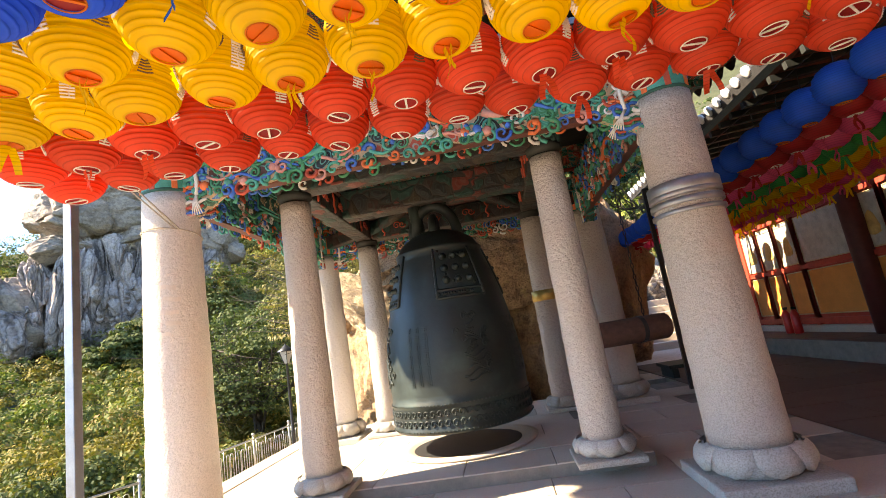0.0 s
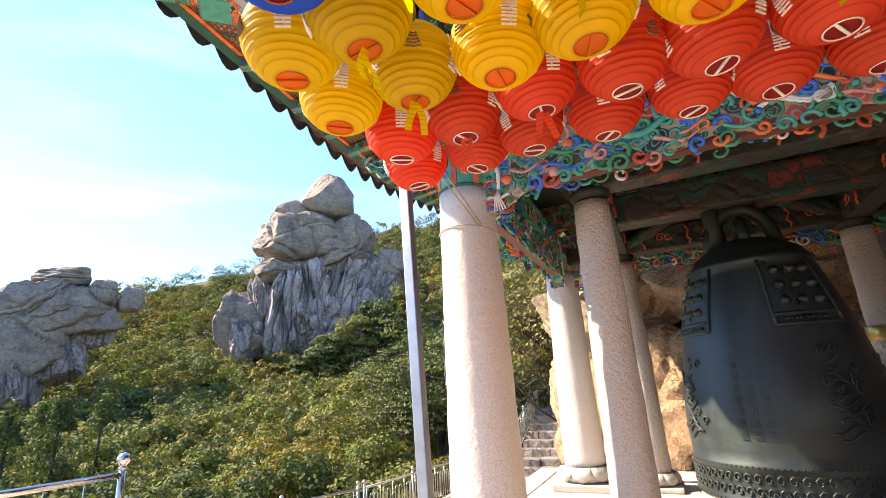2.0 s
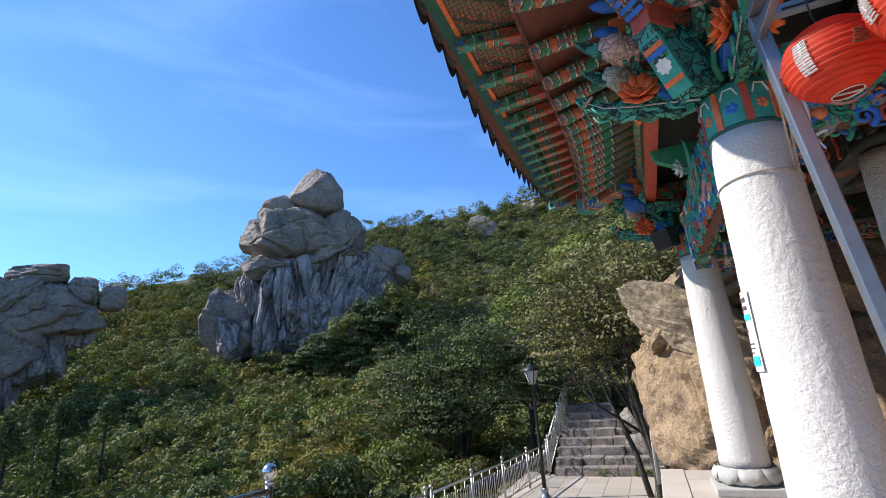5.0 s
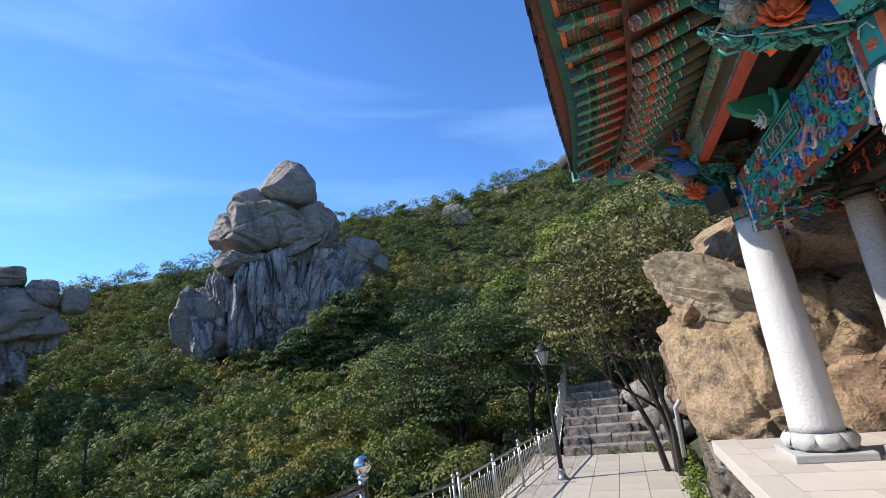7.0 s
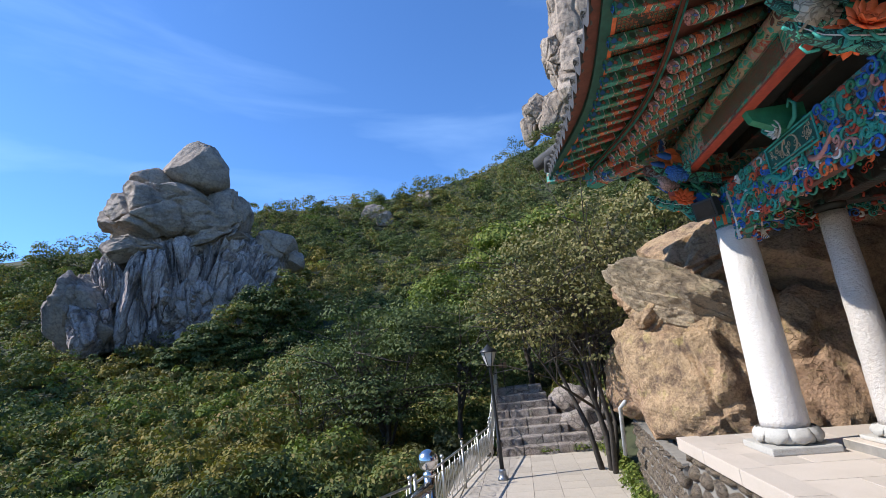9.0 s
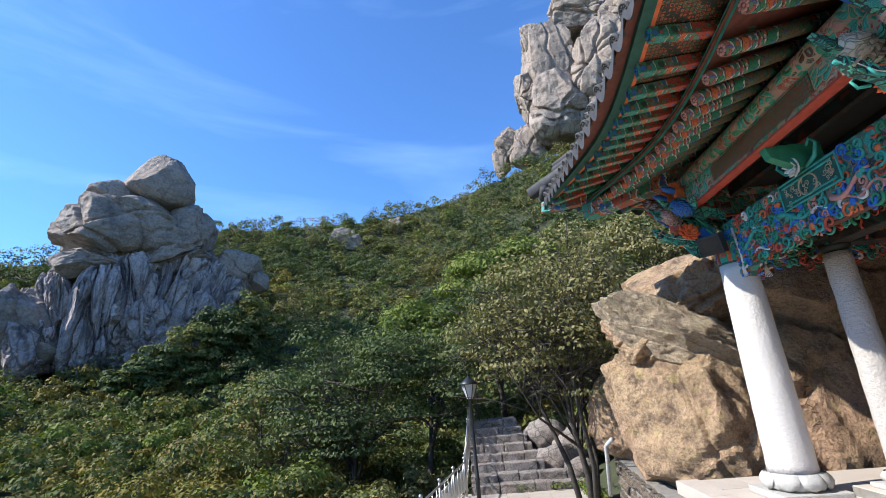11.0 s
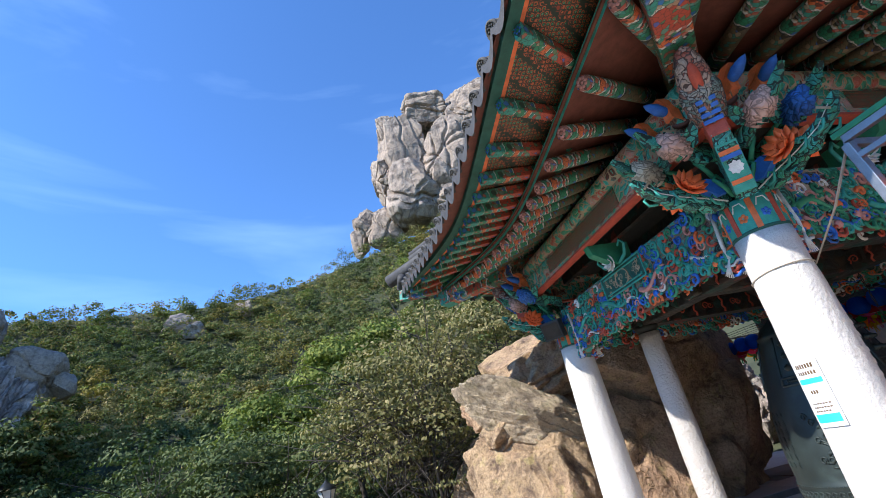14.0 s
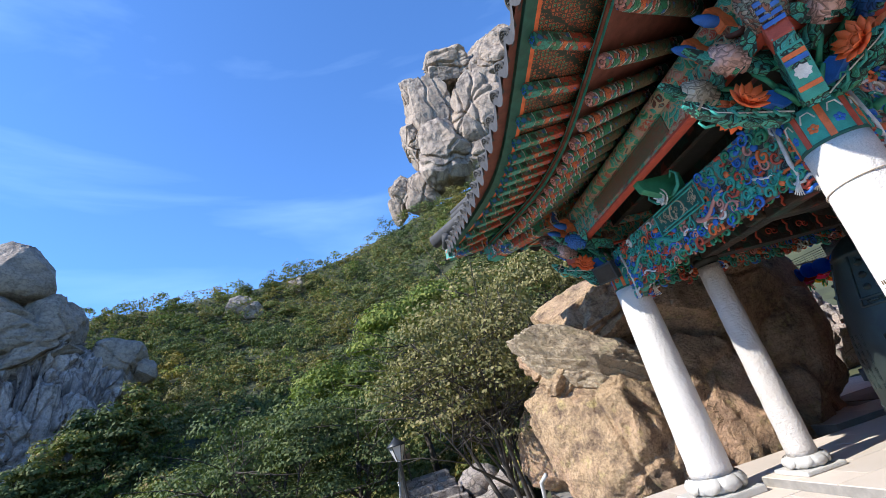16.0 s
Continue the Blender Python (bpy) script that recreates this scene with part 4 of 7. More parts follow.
def inner_frame():
    for (a, b) in ((0, 1), (2, 3), (0, 2), (1, 3)):
        p, q = Vector((*INNER[a], 0)), Vector((*INNER[b], 0))
        v = q - p
        th = empty("bell_frame_beam", "painted wooden beam of the bell frame, darkened for shade", "beam", "bell frame beams", at=basis(p, v))
        part("beam", boxed((-0.15, -0.11, 2.78), (v.length + 0.15, 0.11, 3.06), 0.02), M_SHADEPAINT, th)
        part("upper_beam", boxed((-0.15, -0.1, 3.22), (v.length + 0.15, 0.1, 3.46), 0.02), M_SHADEPAINT, th)
        part("rail_strip", boxed((0, -0.125, 3.075), (v.length, 0.125, 3.1), 0.004), M_P["brown"], th)
        bm = bmesh.new()
        rnd = random.Random(a * 5 + b)
        for s in (-1, 1):
            for k in range(int(v.length / 0.5)):
                x = 0.3 + k * 0.5
                pts = [(x + 0.02 * math.sin(q2 * 2.0), s * 0.118, 2.8 + q2 * 0.04) for q2 in range(7)]
                tube(bm, pts, 0.014, 5)
                scroll(bm, x + 0.2, 2.92, 0.06, s * 0.118, 1.3, 1, 0.01)
                scroll(bm, x + 0.28, 2.92, 0.05, s * 0.118, 1.3, -1, 0.01)
        part("painted_flame", bm, M_P["red"], th, "red painted scrolls", True)
    for i, (x, y) in enumerate(INNER):
        th = empty("bracket_block", "dark carved block on a bell frame column", "bracket", "bell frame brackets", at=pose(x, y, 0))
        bm = bmesh.new()
        lathe(bm, [(0.1, 2.69), (0.16, 2.74), (0.16, 2.8)], 16)
        part("block", bm, M_DARKWOOD, th, "", True)
    # beams from the frame out to the corner columns, and the bell beam
    for (a, b) in zip(INNER, CORNERS):
        p, q = Vector((*a, 2.95)), Vector((*b, 2.95))
        v = q - p
        th = empty("diagonal_beam", "painted diagonal tie beam, darkened for shade", "beam", "diagonal beams", at=basis(p, v))
        part("beam", boxed((0, -0.07, -0.08), (v.length, 0.07, 0.12), 0.02), M_SHADEPAINT, th)
    th = empty("bell_beam", "heavy timber that carries the bell, darkened for shade", "beam")
    part("timber", boxed((0.7, 1.62, 2.8), (3.4, 1.9, 3.12), 0.03), M_SHADEPAINT, th)
    # Near-black boards carry the darkness under the roof in their colour.
    th = empty("ceiling_frame", "boarded coffered ceiling above the bell, darkened for shade", "ceiling")
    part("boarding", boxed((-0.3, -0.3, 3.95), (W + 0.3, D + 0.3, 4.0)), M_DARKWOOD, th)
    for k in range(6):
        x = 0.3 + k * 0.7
        part("joist", boxed((x - 0.04, -0.2, 3.8), (x + 0.04, D + 0.2, 3.95), 0.01), M_SHADEPAINT, th)
    # carved dragons' heads that look inwards above the bell columns
    for (x, y), (dx, dy) in zip(INNER, ((1, 0.2), (-1, 0.2), (1, -0.2), (-1, -0.2))):
        m = basis((x, y, 2.86), (dx, dy, 0.45))
        bm = bmesh.new()
        pts = [(0.0, 0.11), (0.25, 0.12), (0.5, 0.1), (0.68, 0.085), (0.8, 0.05)]
        lathe(bm, [(r, t) for t, r in pts], 12, m @ pose(0, 0, 0, 0, 90, 0), lambda a, k: 1 + 0.1 * math.cos(a * 6))
        ob = part("dragon_carving", bm, M_SHADEPAINT, None, "", True)
        tagged(ob, "scaled dragon carving reaching over the bell, darkened for shade", "carving", "dragon carvings")


inner_frame()


# ---- roof ----
def side_frames():
    """For each side: the centre of its column line, the way along it, the way out, half its length."""
    return [((0, D / 2), (0, -1), (-1, 0), D / 2), ((W / 2, 0), (1, 0), (0, -1), W / 2), ((W, D / 2), (0, 1), (1, 0), D / 2), ((W / 2, D), (-1, 0), (0, 1), W / 2)]


def lift(u):
    return 0.52 * abs(u) ** 2.6


def spot(side, u, d, z):
    """A place on a side: u along (-1 to 1 at the hips), d out from the columns."""
    c, al, ou, h = side
    a = u * h + max(0.0, d) * math.copysign(abs(u) ** 3, u)
    return Vector((c[0] + al[0] * a + ou[0] * d, c[1] + al[1] * a + ou[1] * d, z))


def along(side, a, d):
    """The u at which a place d out from the columns lies a metres along a side."""
    lo, hi = -1.05, 1.05
    for _ in range(40):
        u = (lo + hi) / 2
        if u * side[3] + d * math.copysign(abs(u) ** 3, u) < a:
            lo = u
        else:
            hi = u
    return (lo + hi) / 2


def rafter_meshes():
    bm = bmesh.new()
    lathe(bm, [(0.062, 0.0), (0.068, 0.04), (0.072, 0.3), (0.075, 1.9)], 14, pose(0, 0, 0, 0, 90, 0))
    rafter = finish("rafter", bm, M_RAFTER, True)
    bm = bmesh.new()
    for k in range(8):
        a = k * math.pi / 4
        lathe(bm, [(0.001, 0.0), (0.014, 0.002), (0.016, 0.006), (0.001, 0.012)], 8, pose(-0.004, 0.036 * math.cos(a), 0.036 * math.sin(a), 0, -90, 0))
    lathe(bm, [(0.001, 0), (0.018, 0.004), (0.001, 0.013)], 10, pose(-0.004, 0, 0, 0, -90, 0))
    rosette = finish("rosette", bm, M_P["pink"], True)
    fly = finish("flying_rafter", boxed((0, -0.045, -0.055), (0.95, 0.045, 0.055), 0.008), M_FLY)
    bm = bmesh.new()
    for k in range(6):
        a = k * math.pi / 3
        lathe(bm, [(0.001, 0.0), (0.011, 0.003), (0.001, 0.01)], 7, pose(-0.002, 0.024 * math.cos(a), 0.024 * math.sin(a), 0, -90, 0))
    flyend = finish("end_flower", bm, M_P["blue"], True)
    return rafter, rosette, fly, flyend


ROOF = empty("pavilion_roof", "upswept tiled roof with painted rafters over the bell", "roof")


def build_rafters():
    rafter, rosette, fly, flyend = rafter_meshes()
    for si, side in enumerate(side_frames()):
        n = 15 if si % 2 == 0 else 17
        us = [-0.93 + 1.86 * k / (n - 1) for k in range(n)]
        for u in us:
            e = spot(side, u, 1.22 + 0.14 * u * u, 3.93 + lift(u) * 0.72)
            i = spot(side, u, -0.35, 0)
            i.z = 4.42 + lift(u) * 0.22
            m = basis(e, i - e)
            ob = new("rafter", rafter)
            ob.matrix_world = m @ Matrix.Diagonal(((i - e).length / 1.9, 1, 1, 1))
            ob.parent = ROOF
            o2 = new("rosette", rosette)
            o2.matrix_world = m
            o2.parent = ob
            o2.matrix_parent_inverse = ob.matrix_world.inverted()
            e2 = spot(side, u, 1.82 + 0.16 * u * u, 4.06 + lift(u) * 0.97)
            i2 = spot(side, u, 0.95, 4.17 + lift(u) * 0.72)
            m = basis(e2, i2 - e2)
            ob = new("flying_rafter", fly)
            ob.matrix_world = m
            ob.parent = ROOF
            o2 = new("end_flower", flyend)
            o2.matrix_world = m
            o2.parent = ob
            o2.matrix_parent_inverse = ob.matrix_world.inverted()


def strip(side, rows, mat, name, n=44, thick=0.0):
    """A sheet over one side: rows of (d, z, growth of d, share of the lift)."""
    bm = bmesh.new()
    grid = []
    for d, z, g, k in rows:
        grid.append([bm.verts.new(spot(side, u, d + g * u * u, z + k * lift(u))) for u in [-1 + 2 * q / n for q in range(n + 1)]])
    for a, b in zip(grid, grid[1:]):
        for q in range(n):
            bm.faces.new((a[q], a[q + 1], b[q + 1], b[q]))
    if thick:
        r = bmesh.ops.extrude_face_region(bm, geom=bm.faces[:])
        for v in r["geom"]:
            if isinstance(v, bmesh.types.BMVert):
                v.co.z += thick
    return part(name, bm, mat, ROOF)


def build_soffit():
    for side in side_frames():
        strip(side, [(-0.4, 4.52, 0, 0.22), (1.0, 4.1, 0.1, 0.7), (1.27, 4.02, 0.14, 0.72)], M_PLANK, "rafter_boarding", 44, 0.02)
        strip(side, [(1.23, 3.995, 0.14, 0.72), (1.235, 4.045, 0.14, 0.72), (1.27, 4.045, 0.14, 0.72)], M_P["teal"], "rafter_fascia", 44, 0.012)
        strip(side, [(0.95, 4.235, 0.1, 0.74), (1.86, 4.13, 0.16, 0.98)], M_LATTICE, "flower_boarding", 44, 0.015)
        strip(side, [(1.76, 4.112, 0.16, 0.97), (1.80, 4.112, 0.16, 0.97)], M_P["orange"], "orange_strip", 44, 0.03)
        strip(side, [(1.80, 4.105, 0.16, 0.97), (1.90, 4.11, 0.16, 0.98)], M_P["deepgreen"], "green_fascia", 44, 0.06)
        strip(side, [(1.86, 4.165, 0.15, 0.98), (2.03, 4.17, 0.0, 1.0)], M_PLANK, "eave_board", 44, 0.035)


def roof_z(z0, d):
    return z0 + 0.42 * d + 0.045 * d * d


def build_tiles():
    disc = bmesh.new()
    lathe(disc, [(0.085, 0.0), (0.085, 0.03), (0.07, 0.034), (0.066, 0.026), (0.02, 0.026), (0.001, 0.034)], 18, pose(0, 0, 0, 0, -90, 0))
    for k in range(10):
        a = k * math.pi / 5
        lathe(disc, [(0.001, 0.028), (0.011, 0.03), (0.001, 0.037)], 6, pose(0, 0.047 * math.cos(a), 0.047 * math.sin(a), 0, -90, 0))
    disc_me = finish("tile_end", disc, M_TILE_END, True)
    for si, side in enumerate(side_frames()):
        h = side[3]
        n = 24 if si % 2 == 0 else 26
        bm_pan = bmesh.new()
        rows = [along(side, (h + 2.18) * (-1 + 2 * k / n), 2.15) for k in range(n + 1)]
        for k, u in enumerate(rows):
            reach = max(0.25, h + 2.15 - abs(u * h + 2.1 * u ** 3))
            steps = max(2, int(reach / 0.33))
            pts = []
            for q in range(steps + 1):
                back = reach * q / steps
                p = spot(side, u, 2.02 - 0.02 * u * u, 4.25 + lift(u))
                c, al, ou, _ = side
                pts.append(Vector((p.x - ou[0] * back, p.y - ou[1] * back, roof_z(p.z, back) + 0.012 * (q % 2))))
            bm = bmesh.new()
            tube(bm, pts, 0.078, 10)
            part("cover_tiles", bm, M_TILE, ROOF, "", True)
            d = pts[0] - pts[1]
            ob = new("tile_end", disc_me)
            ob.matrix_world = basis(pts[0], -d)
            ob.parent = ROOF
        # hollow pan tiles between the rows of cover tiles, hanging a little over the edge
        for u0, u1 in zip(rows, rows[1:]):
            um = (u0 + u1) / 2
            reach = max(0.25, h + 2.15 - abs(um * h + 2.1 * um ** 3))
            steps = max(2, int(reach / 0.3))
            prev = None
            for q in range(steps + 1):
                back = reach * q / steps
                ring = []
                for w in range(7):
                    f = w / 6
                    uu = u0 + (u1 - u0) * f
                    p = spot(side, uu, 2.07 - 0.02 * uu * uu, 4.24 + lift(uu))
                    sag = -0.095 * math.sin(math.pi * f)
                    c, al, ou, _ = side
                    ring.append(bm_pan.verts.new((p.x - ou[0] * back, p.y - ou[1] * back, roof_z(p.z, back) + sag - 0.02 * (q % 2))))
                if prev:
                    for w in range(6):
                        bm_pan.faces.new((prev[w], prev[w + 1], ring[w + 1], ring[w]))
                else:
                    low = [bm_pan.verts.new((v.co.x, v.co.y, v.co.z - 0.06 - 0.05 * math.sin(math.pi * w / 6))) for w, v in enumerate(ring)]
                    for w in range(6):
                        bm_pan.faces.new((low[w], low[w + 1], ring[w + 1], ring[w]))
                prev = ring
        part("pan_tiles", bm_pan, M_TILE, ROOF)
        strip(side, [(2.0, 4.2, 0.0, 1.0), (0.6, 4.75, 0.1, 0.9), (-1.2, 5.75, 0, 0.3)], M_TILE, "roof_bed", 30)
    # hip ridges
    for sx, sy in ((-1, -1), (1, -1), (-1, 1), (1, 1)):
        bm = bmesh.new()
        pts = []
        for q in range(9):
            t = q / 8
            o = 2.2 - 3.4 * t
            cx, cy = (0 if sx < 0 else W), (0 if sy < 0 else D)
            pts.append(Vector((cx + sx * o, cy + sy * o, 4.30 + 0.52 + 0.16 + (2.2 - o) * 0.43 - 0.15 * math.sin(math.pi * min(1, t * 1.3)))))
        for w, (a, b) in enumerate(((0.13, 0.0), (0.1, 0.11), (0.075, 0.21))):
            tube(bm, [p + Vector((0, 0, b)) for p in pts[(1 if w else 0):]], a, 8)
        part("hip_ridge", bm, M_TILE, ROOF, "", True)


def build_hips():
    for (x, y), (sx, sy) in zip(CORNERS, ((-1, -1), (1, -1), (-1, 1), (1, 1))):
        d = Vector((sx, sy, 0)).normalized()
        e = Vector((x, y, 0)) + d * 2.02
        e.z = 4.22
        i = Vector((x, y, 0)) - d * 0.3
        i.z = 4.28
        m = basis(e, i - e)
        ob = part("hip_rafter", boxed((0, -0.13, -0.13), ((i - e).length, 0.13, 0.11), 0.02), M_HIP, ROOF)
        ob.matrix_world = m
        o2 = part("end_panel", boxed((0.02, -0.11, -0.137), (0.22, 0.11, -0.13)), M_P["teal"], ob)
        o2.matrix_parent_inverse = Matrix()
        e = Vector((x, y, 0)) + d * 2.88
        e.z = 4.60
        i = Vector((x, y, 0)) + d * 1.35
        i.z = 4.36
        ob = part("upper_hip_rafter", boxed((0, -0.085, -0.1), ((i - e).length, 0.085, 0.1), 0.02), M_HIP, ROOF)
        ob.matrix_world = basis(e, i - e)


build_soffit()
build_rafters()
build_hips()
build_tiles()

# ---- brackets on the column heads ----


def petals(bm, m, n, r, width, cup=0.35, thick=0.012):
    """A ring of pointed petals round the z axis of m."""
    for k in range(n):
        a = 2 * math.pi * k / n
        q = m @ pose(0, 0, 0, 0, 0, math.degrees(a))
        pts = [(0.0, 0.0), (r * 0.45, width), (r * 0.8, width * 0.7), (r, 0.0), (r * 0.8, -width * 0.7), (r * 0.45, -width)]
        top = [bm.verts.new(q @ Vector((x, y, cup * x * x / r + thick))) for x, y in pts]
        bot = [bm.verts.new(q @ Vector((x, y, cup * x * x / r))) for x, y in pts]
        bm.faces.new(top)
        bm.faces.new(bot[::-1])
        for i in range(6):
            j = (i + 1) % 6
            bm.faces.new((top[i], bot[i], bot[j], top[j]))


def lotus(parent, m, r, color, name="lotus_flower"):
    bm = bmesh.new()
    petals(bm, m, 9, r, r * 0.3, 0.45)
    petals(bm, m @ pose(0, 0, 0.015, 0, 0, 20), 8, r * 0.7, r * 0.26, 0.9)
    lathe(bm, [(r * 0.2, 0.0), (r * 0.22, r * 0.3), (0.001, r * 0.36)], 10, m)
    part(name, bm, M_LOTUS if color == "orange" else M_P[color], parent, color + " carved lotus", True)


def curl(bm, m, pts, r, taper=0.5):
    tube(bm, [m @ Vector(p) for p in pts], r, 7, False, taper)


def wing_set(th, m, flip=1):
    """The carved arms that leave a column head at right angles to one side; x runs outwards."""
    # lower arm with an upturned tip
    out = [(0.12, 3.0), (0.24, 3.06), (0.33, 3.03), (0.45, 3.08), (0.52, 3.05), (0.62, 3.11), (0.7, 3.1), (0.78, 3.17), (0.92, 3.24), (0.99, 3.37), (0.9, 3.34), (0.8, 3.27), (0.68, 3.24), (0.6, 3.27), (0.5, 3.2), (0.4, 3.22), (0.3, 3.16), (0.12, 3.2)]
    part("lower_arm", prism(bmesh.new(), out, 0.07, m), M_LEAFCARVE, th)
    for s in (-1, 1):
        bm = bmesh.new()
        tube(bm, [m @ Vector((x, s * 0.038, z)) for x, z in ((0.2, 3.1), (0.4, 3.14), (0.6, 3.17), (0.8, 3.22), (0.93, 3.31))], 0.008, 5, False, 0.4)
        part("arm_vein", bm, M_P["white"], th)
        bm = bmesh.new()
        for k in range(4):
            x, z = 0.3 + 0.16 * k, 3.07 + 0.035 * k
            curl(bm, m, [(x, s * 0.06, z), (x + 0.07, s * 0.075, z + 0.0), (x + 0.1, s * 0.075, z + 0.05), (x + 0.06, s * 0.07, z + 0.08), (x + 0.03, s * 0.07, z + 0.05)], 0.013)
        part("arm_scroll", bm, M_P["teal"], th, "", True)
    q = m @ basis((0.9, 0, 3.305), (0.7, 0, 0.75))
    part("arm_tip", boxed((-0.012, -0.056, -0.045), (0.006, 0.056, 0.045), 0.004, q), M_P["sand"], th)
    bm = bmesh.new()
    petals(bm, q @ pose(0.006, 0, 0, 0, 90, 0), 6, 0.035, 0.012, 0.1, 0.004)
    part("tip_flower", bm, M_P["blue"], th)
    for s in (-1, 1):
        lotus(th, m @ pose(0.56, s * 0.06, 3.24, -s * 75, 0, 0), 0.145, "orange")
    part("leaf", prism(bmesh.new(), [(0.2, 3.16), (0.32, 3.13), (0.45, 3.2), (0.38, 3.29), (0.24, 3.27)], 0.19, m), M_P["blue"], th)
    # curling stems
    for s in (-1, 1):
        bm = bmesh.new()
        for k in range(3):
            z = 3.12 + 0.17 * k
            curl(bm, m, [(0.18 + 0.1 * k, s * 0.09, z), (0.27 + 0.1 * k, s * 0.13, z + 0.06), (0.33 + 0.1 * k, s * 0.12, z + 0.14), (0.27 + 0.1 * k, s * 0.1, z + 0.19), (0.21 + 0.1 * k, s * 0.1, z + 0.14), (0.25 + 0.1 * k, s * 0.1, z + 0.1)], 0.022)
        part("curling_stem", bm, M_P["green"], th, "", True)
    # second tier: two leaves that carry lotus buds
    for y, c in ((0.17 * flip, "pink"), (-0.2 * flip, "sand" if flip > 0 else "blue")):
        mm = m @ pose(0, y, 0, 0, 0, 0)
        out = [(0.1, 3.34), (0.3, 3.42), (0.38, 3.38), (0.52, 3.46), (0.6, 3.44), (0.74, 3.55), (0.82, 3.58), (0.92, 3.72), (0.8, 3.67), (0.7, 3.61), (0.6, 3.6), (0.45, 3.53), (0.35, 3.54), (0.1, 3.48)]
        part("leaf_arm", prism(bmesh.new(), out, 0.055, mm), M_LEAFCARVE, th)
        q = mm @ basis((0.5, 0, 3.49), (0.82, 0, 0.5)) @ pose(0, 0, 0, 0, 90, 0)
        bm = bmesh.new()
        prof = []
        for k in range(6):
            t = k / 6
            rr = 0.102 * math.sin(math.pi * (0.16 + 0.8 * t)) ** 0.8
            prof += [(rr * 1.06, 0.3 * t), (rr * 0.9, 0.3 * t + 0.042)]
        prof.append((0.004, 0.31))
        lathe(bm, prof, 30, q, lambda a, k: 1 + 0.1 * abs(math.cos(a * 4 + (k // 2 % 2) * math.pi / 2)) ** 0.5)
        part("lotus_bud", bm, M_BUD[c], th, c + " carved lotus bud with scale-like petals", True)
        for k in range(3):
            bm = bmesh.new()
            petals(bm, mm @ basis((0.5, 0, 3.49), (0.82, 0, 0.5)) @ pose(0, 0, 0, 0, 0, -60 + 60 * k), 1, 0.24, 0.06, 0.5)
            part("bud_leaf", bm, M_LEAFCARVE, th)
    # third tier: bird heads
    for y in (0.24 * flip, -0.06 * flip):
        mm = m @ pose(0, y, 0, 0, 0, 0)
        part("bird_neck", prism(bmesh.new(), [(0.15, 3.6), (0.4, 3.66), (0.58, 3.78), (0.52, 3.86), (0.34, 3.78), (0.15, 3.74)], 0.08, mm), M_BIRDCARVE, th)
        part("bird_breast", prism(bmesh.new(), [(0.5, 3.75), (0.6, 3.79), (0.6, 3.9), (0.5, 3.86)], 0.086, mm), M_P["orange"], th)
        bm = bmesh.new()
        lathe(bm, [(0.001, 0.0), (0.042, 0.05), (0.05, 0.12), (0.03, 0.2), (0.001, 0.24)], 10, mm @ pose(0.56, 0, 3.85, 0, 68, 0))
        part("beak", bm, M_P["blue"], th, "blue beak", True)
        part("crest", prism(bmesh.new(), [(0.44, 3.86), (0.56, 3.9), (0.66, 3.98), (0.58, 3.99), (0.5, 3.95), (0.4, 3.94)], 0.06, mm), M_P["orange"], th)


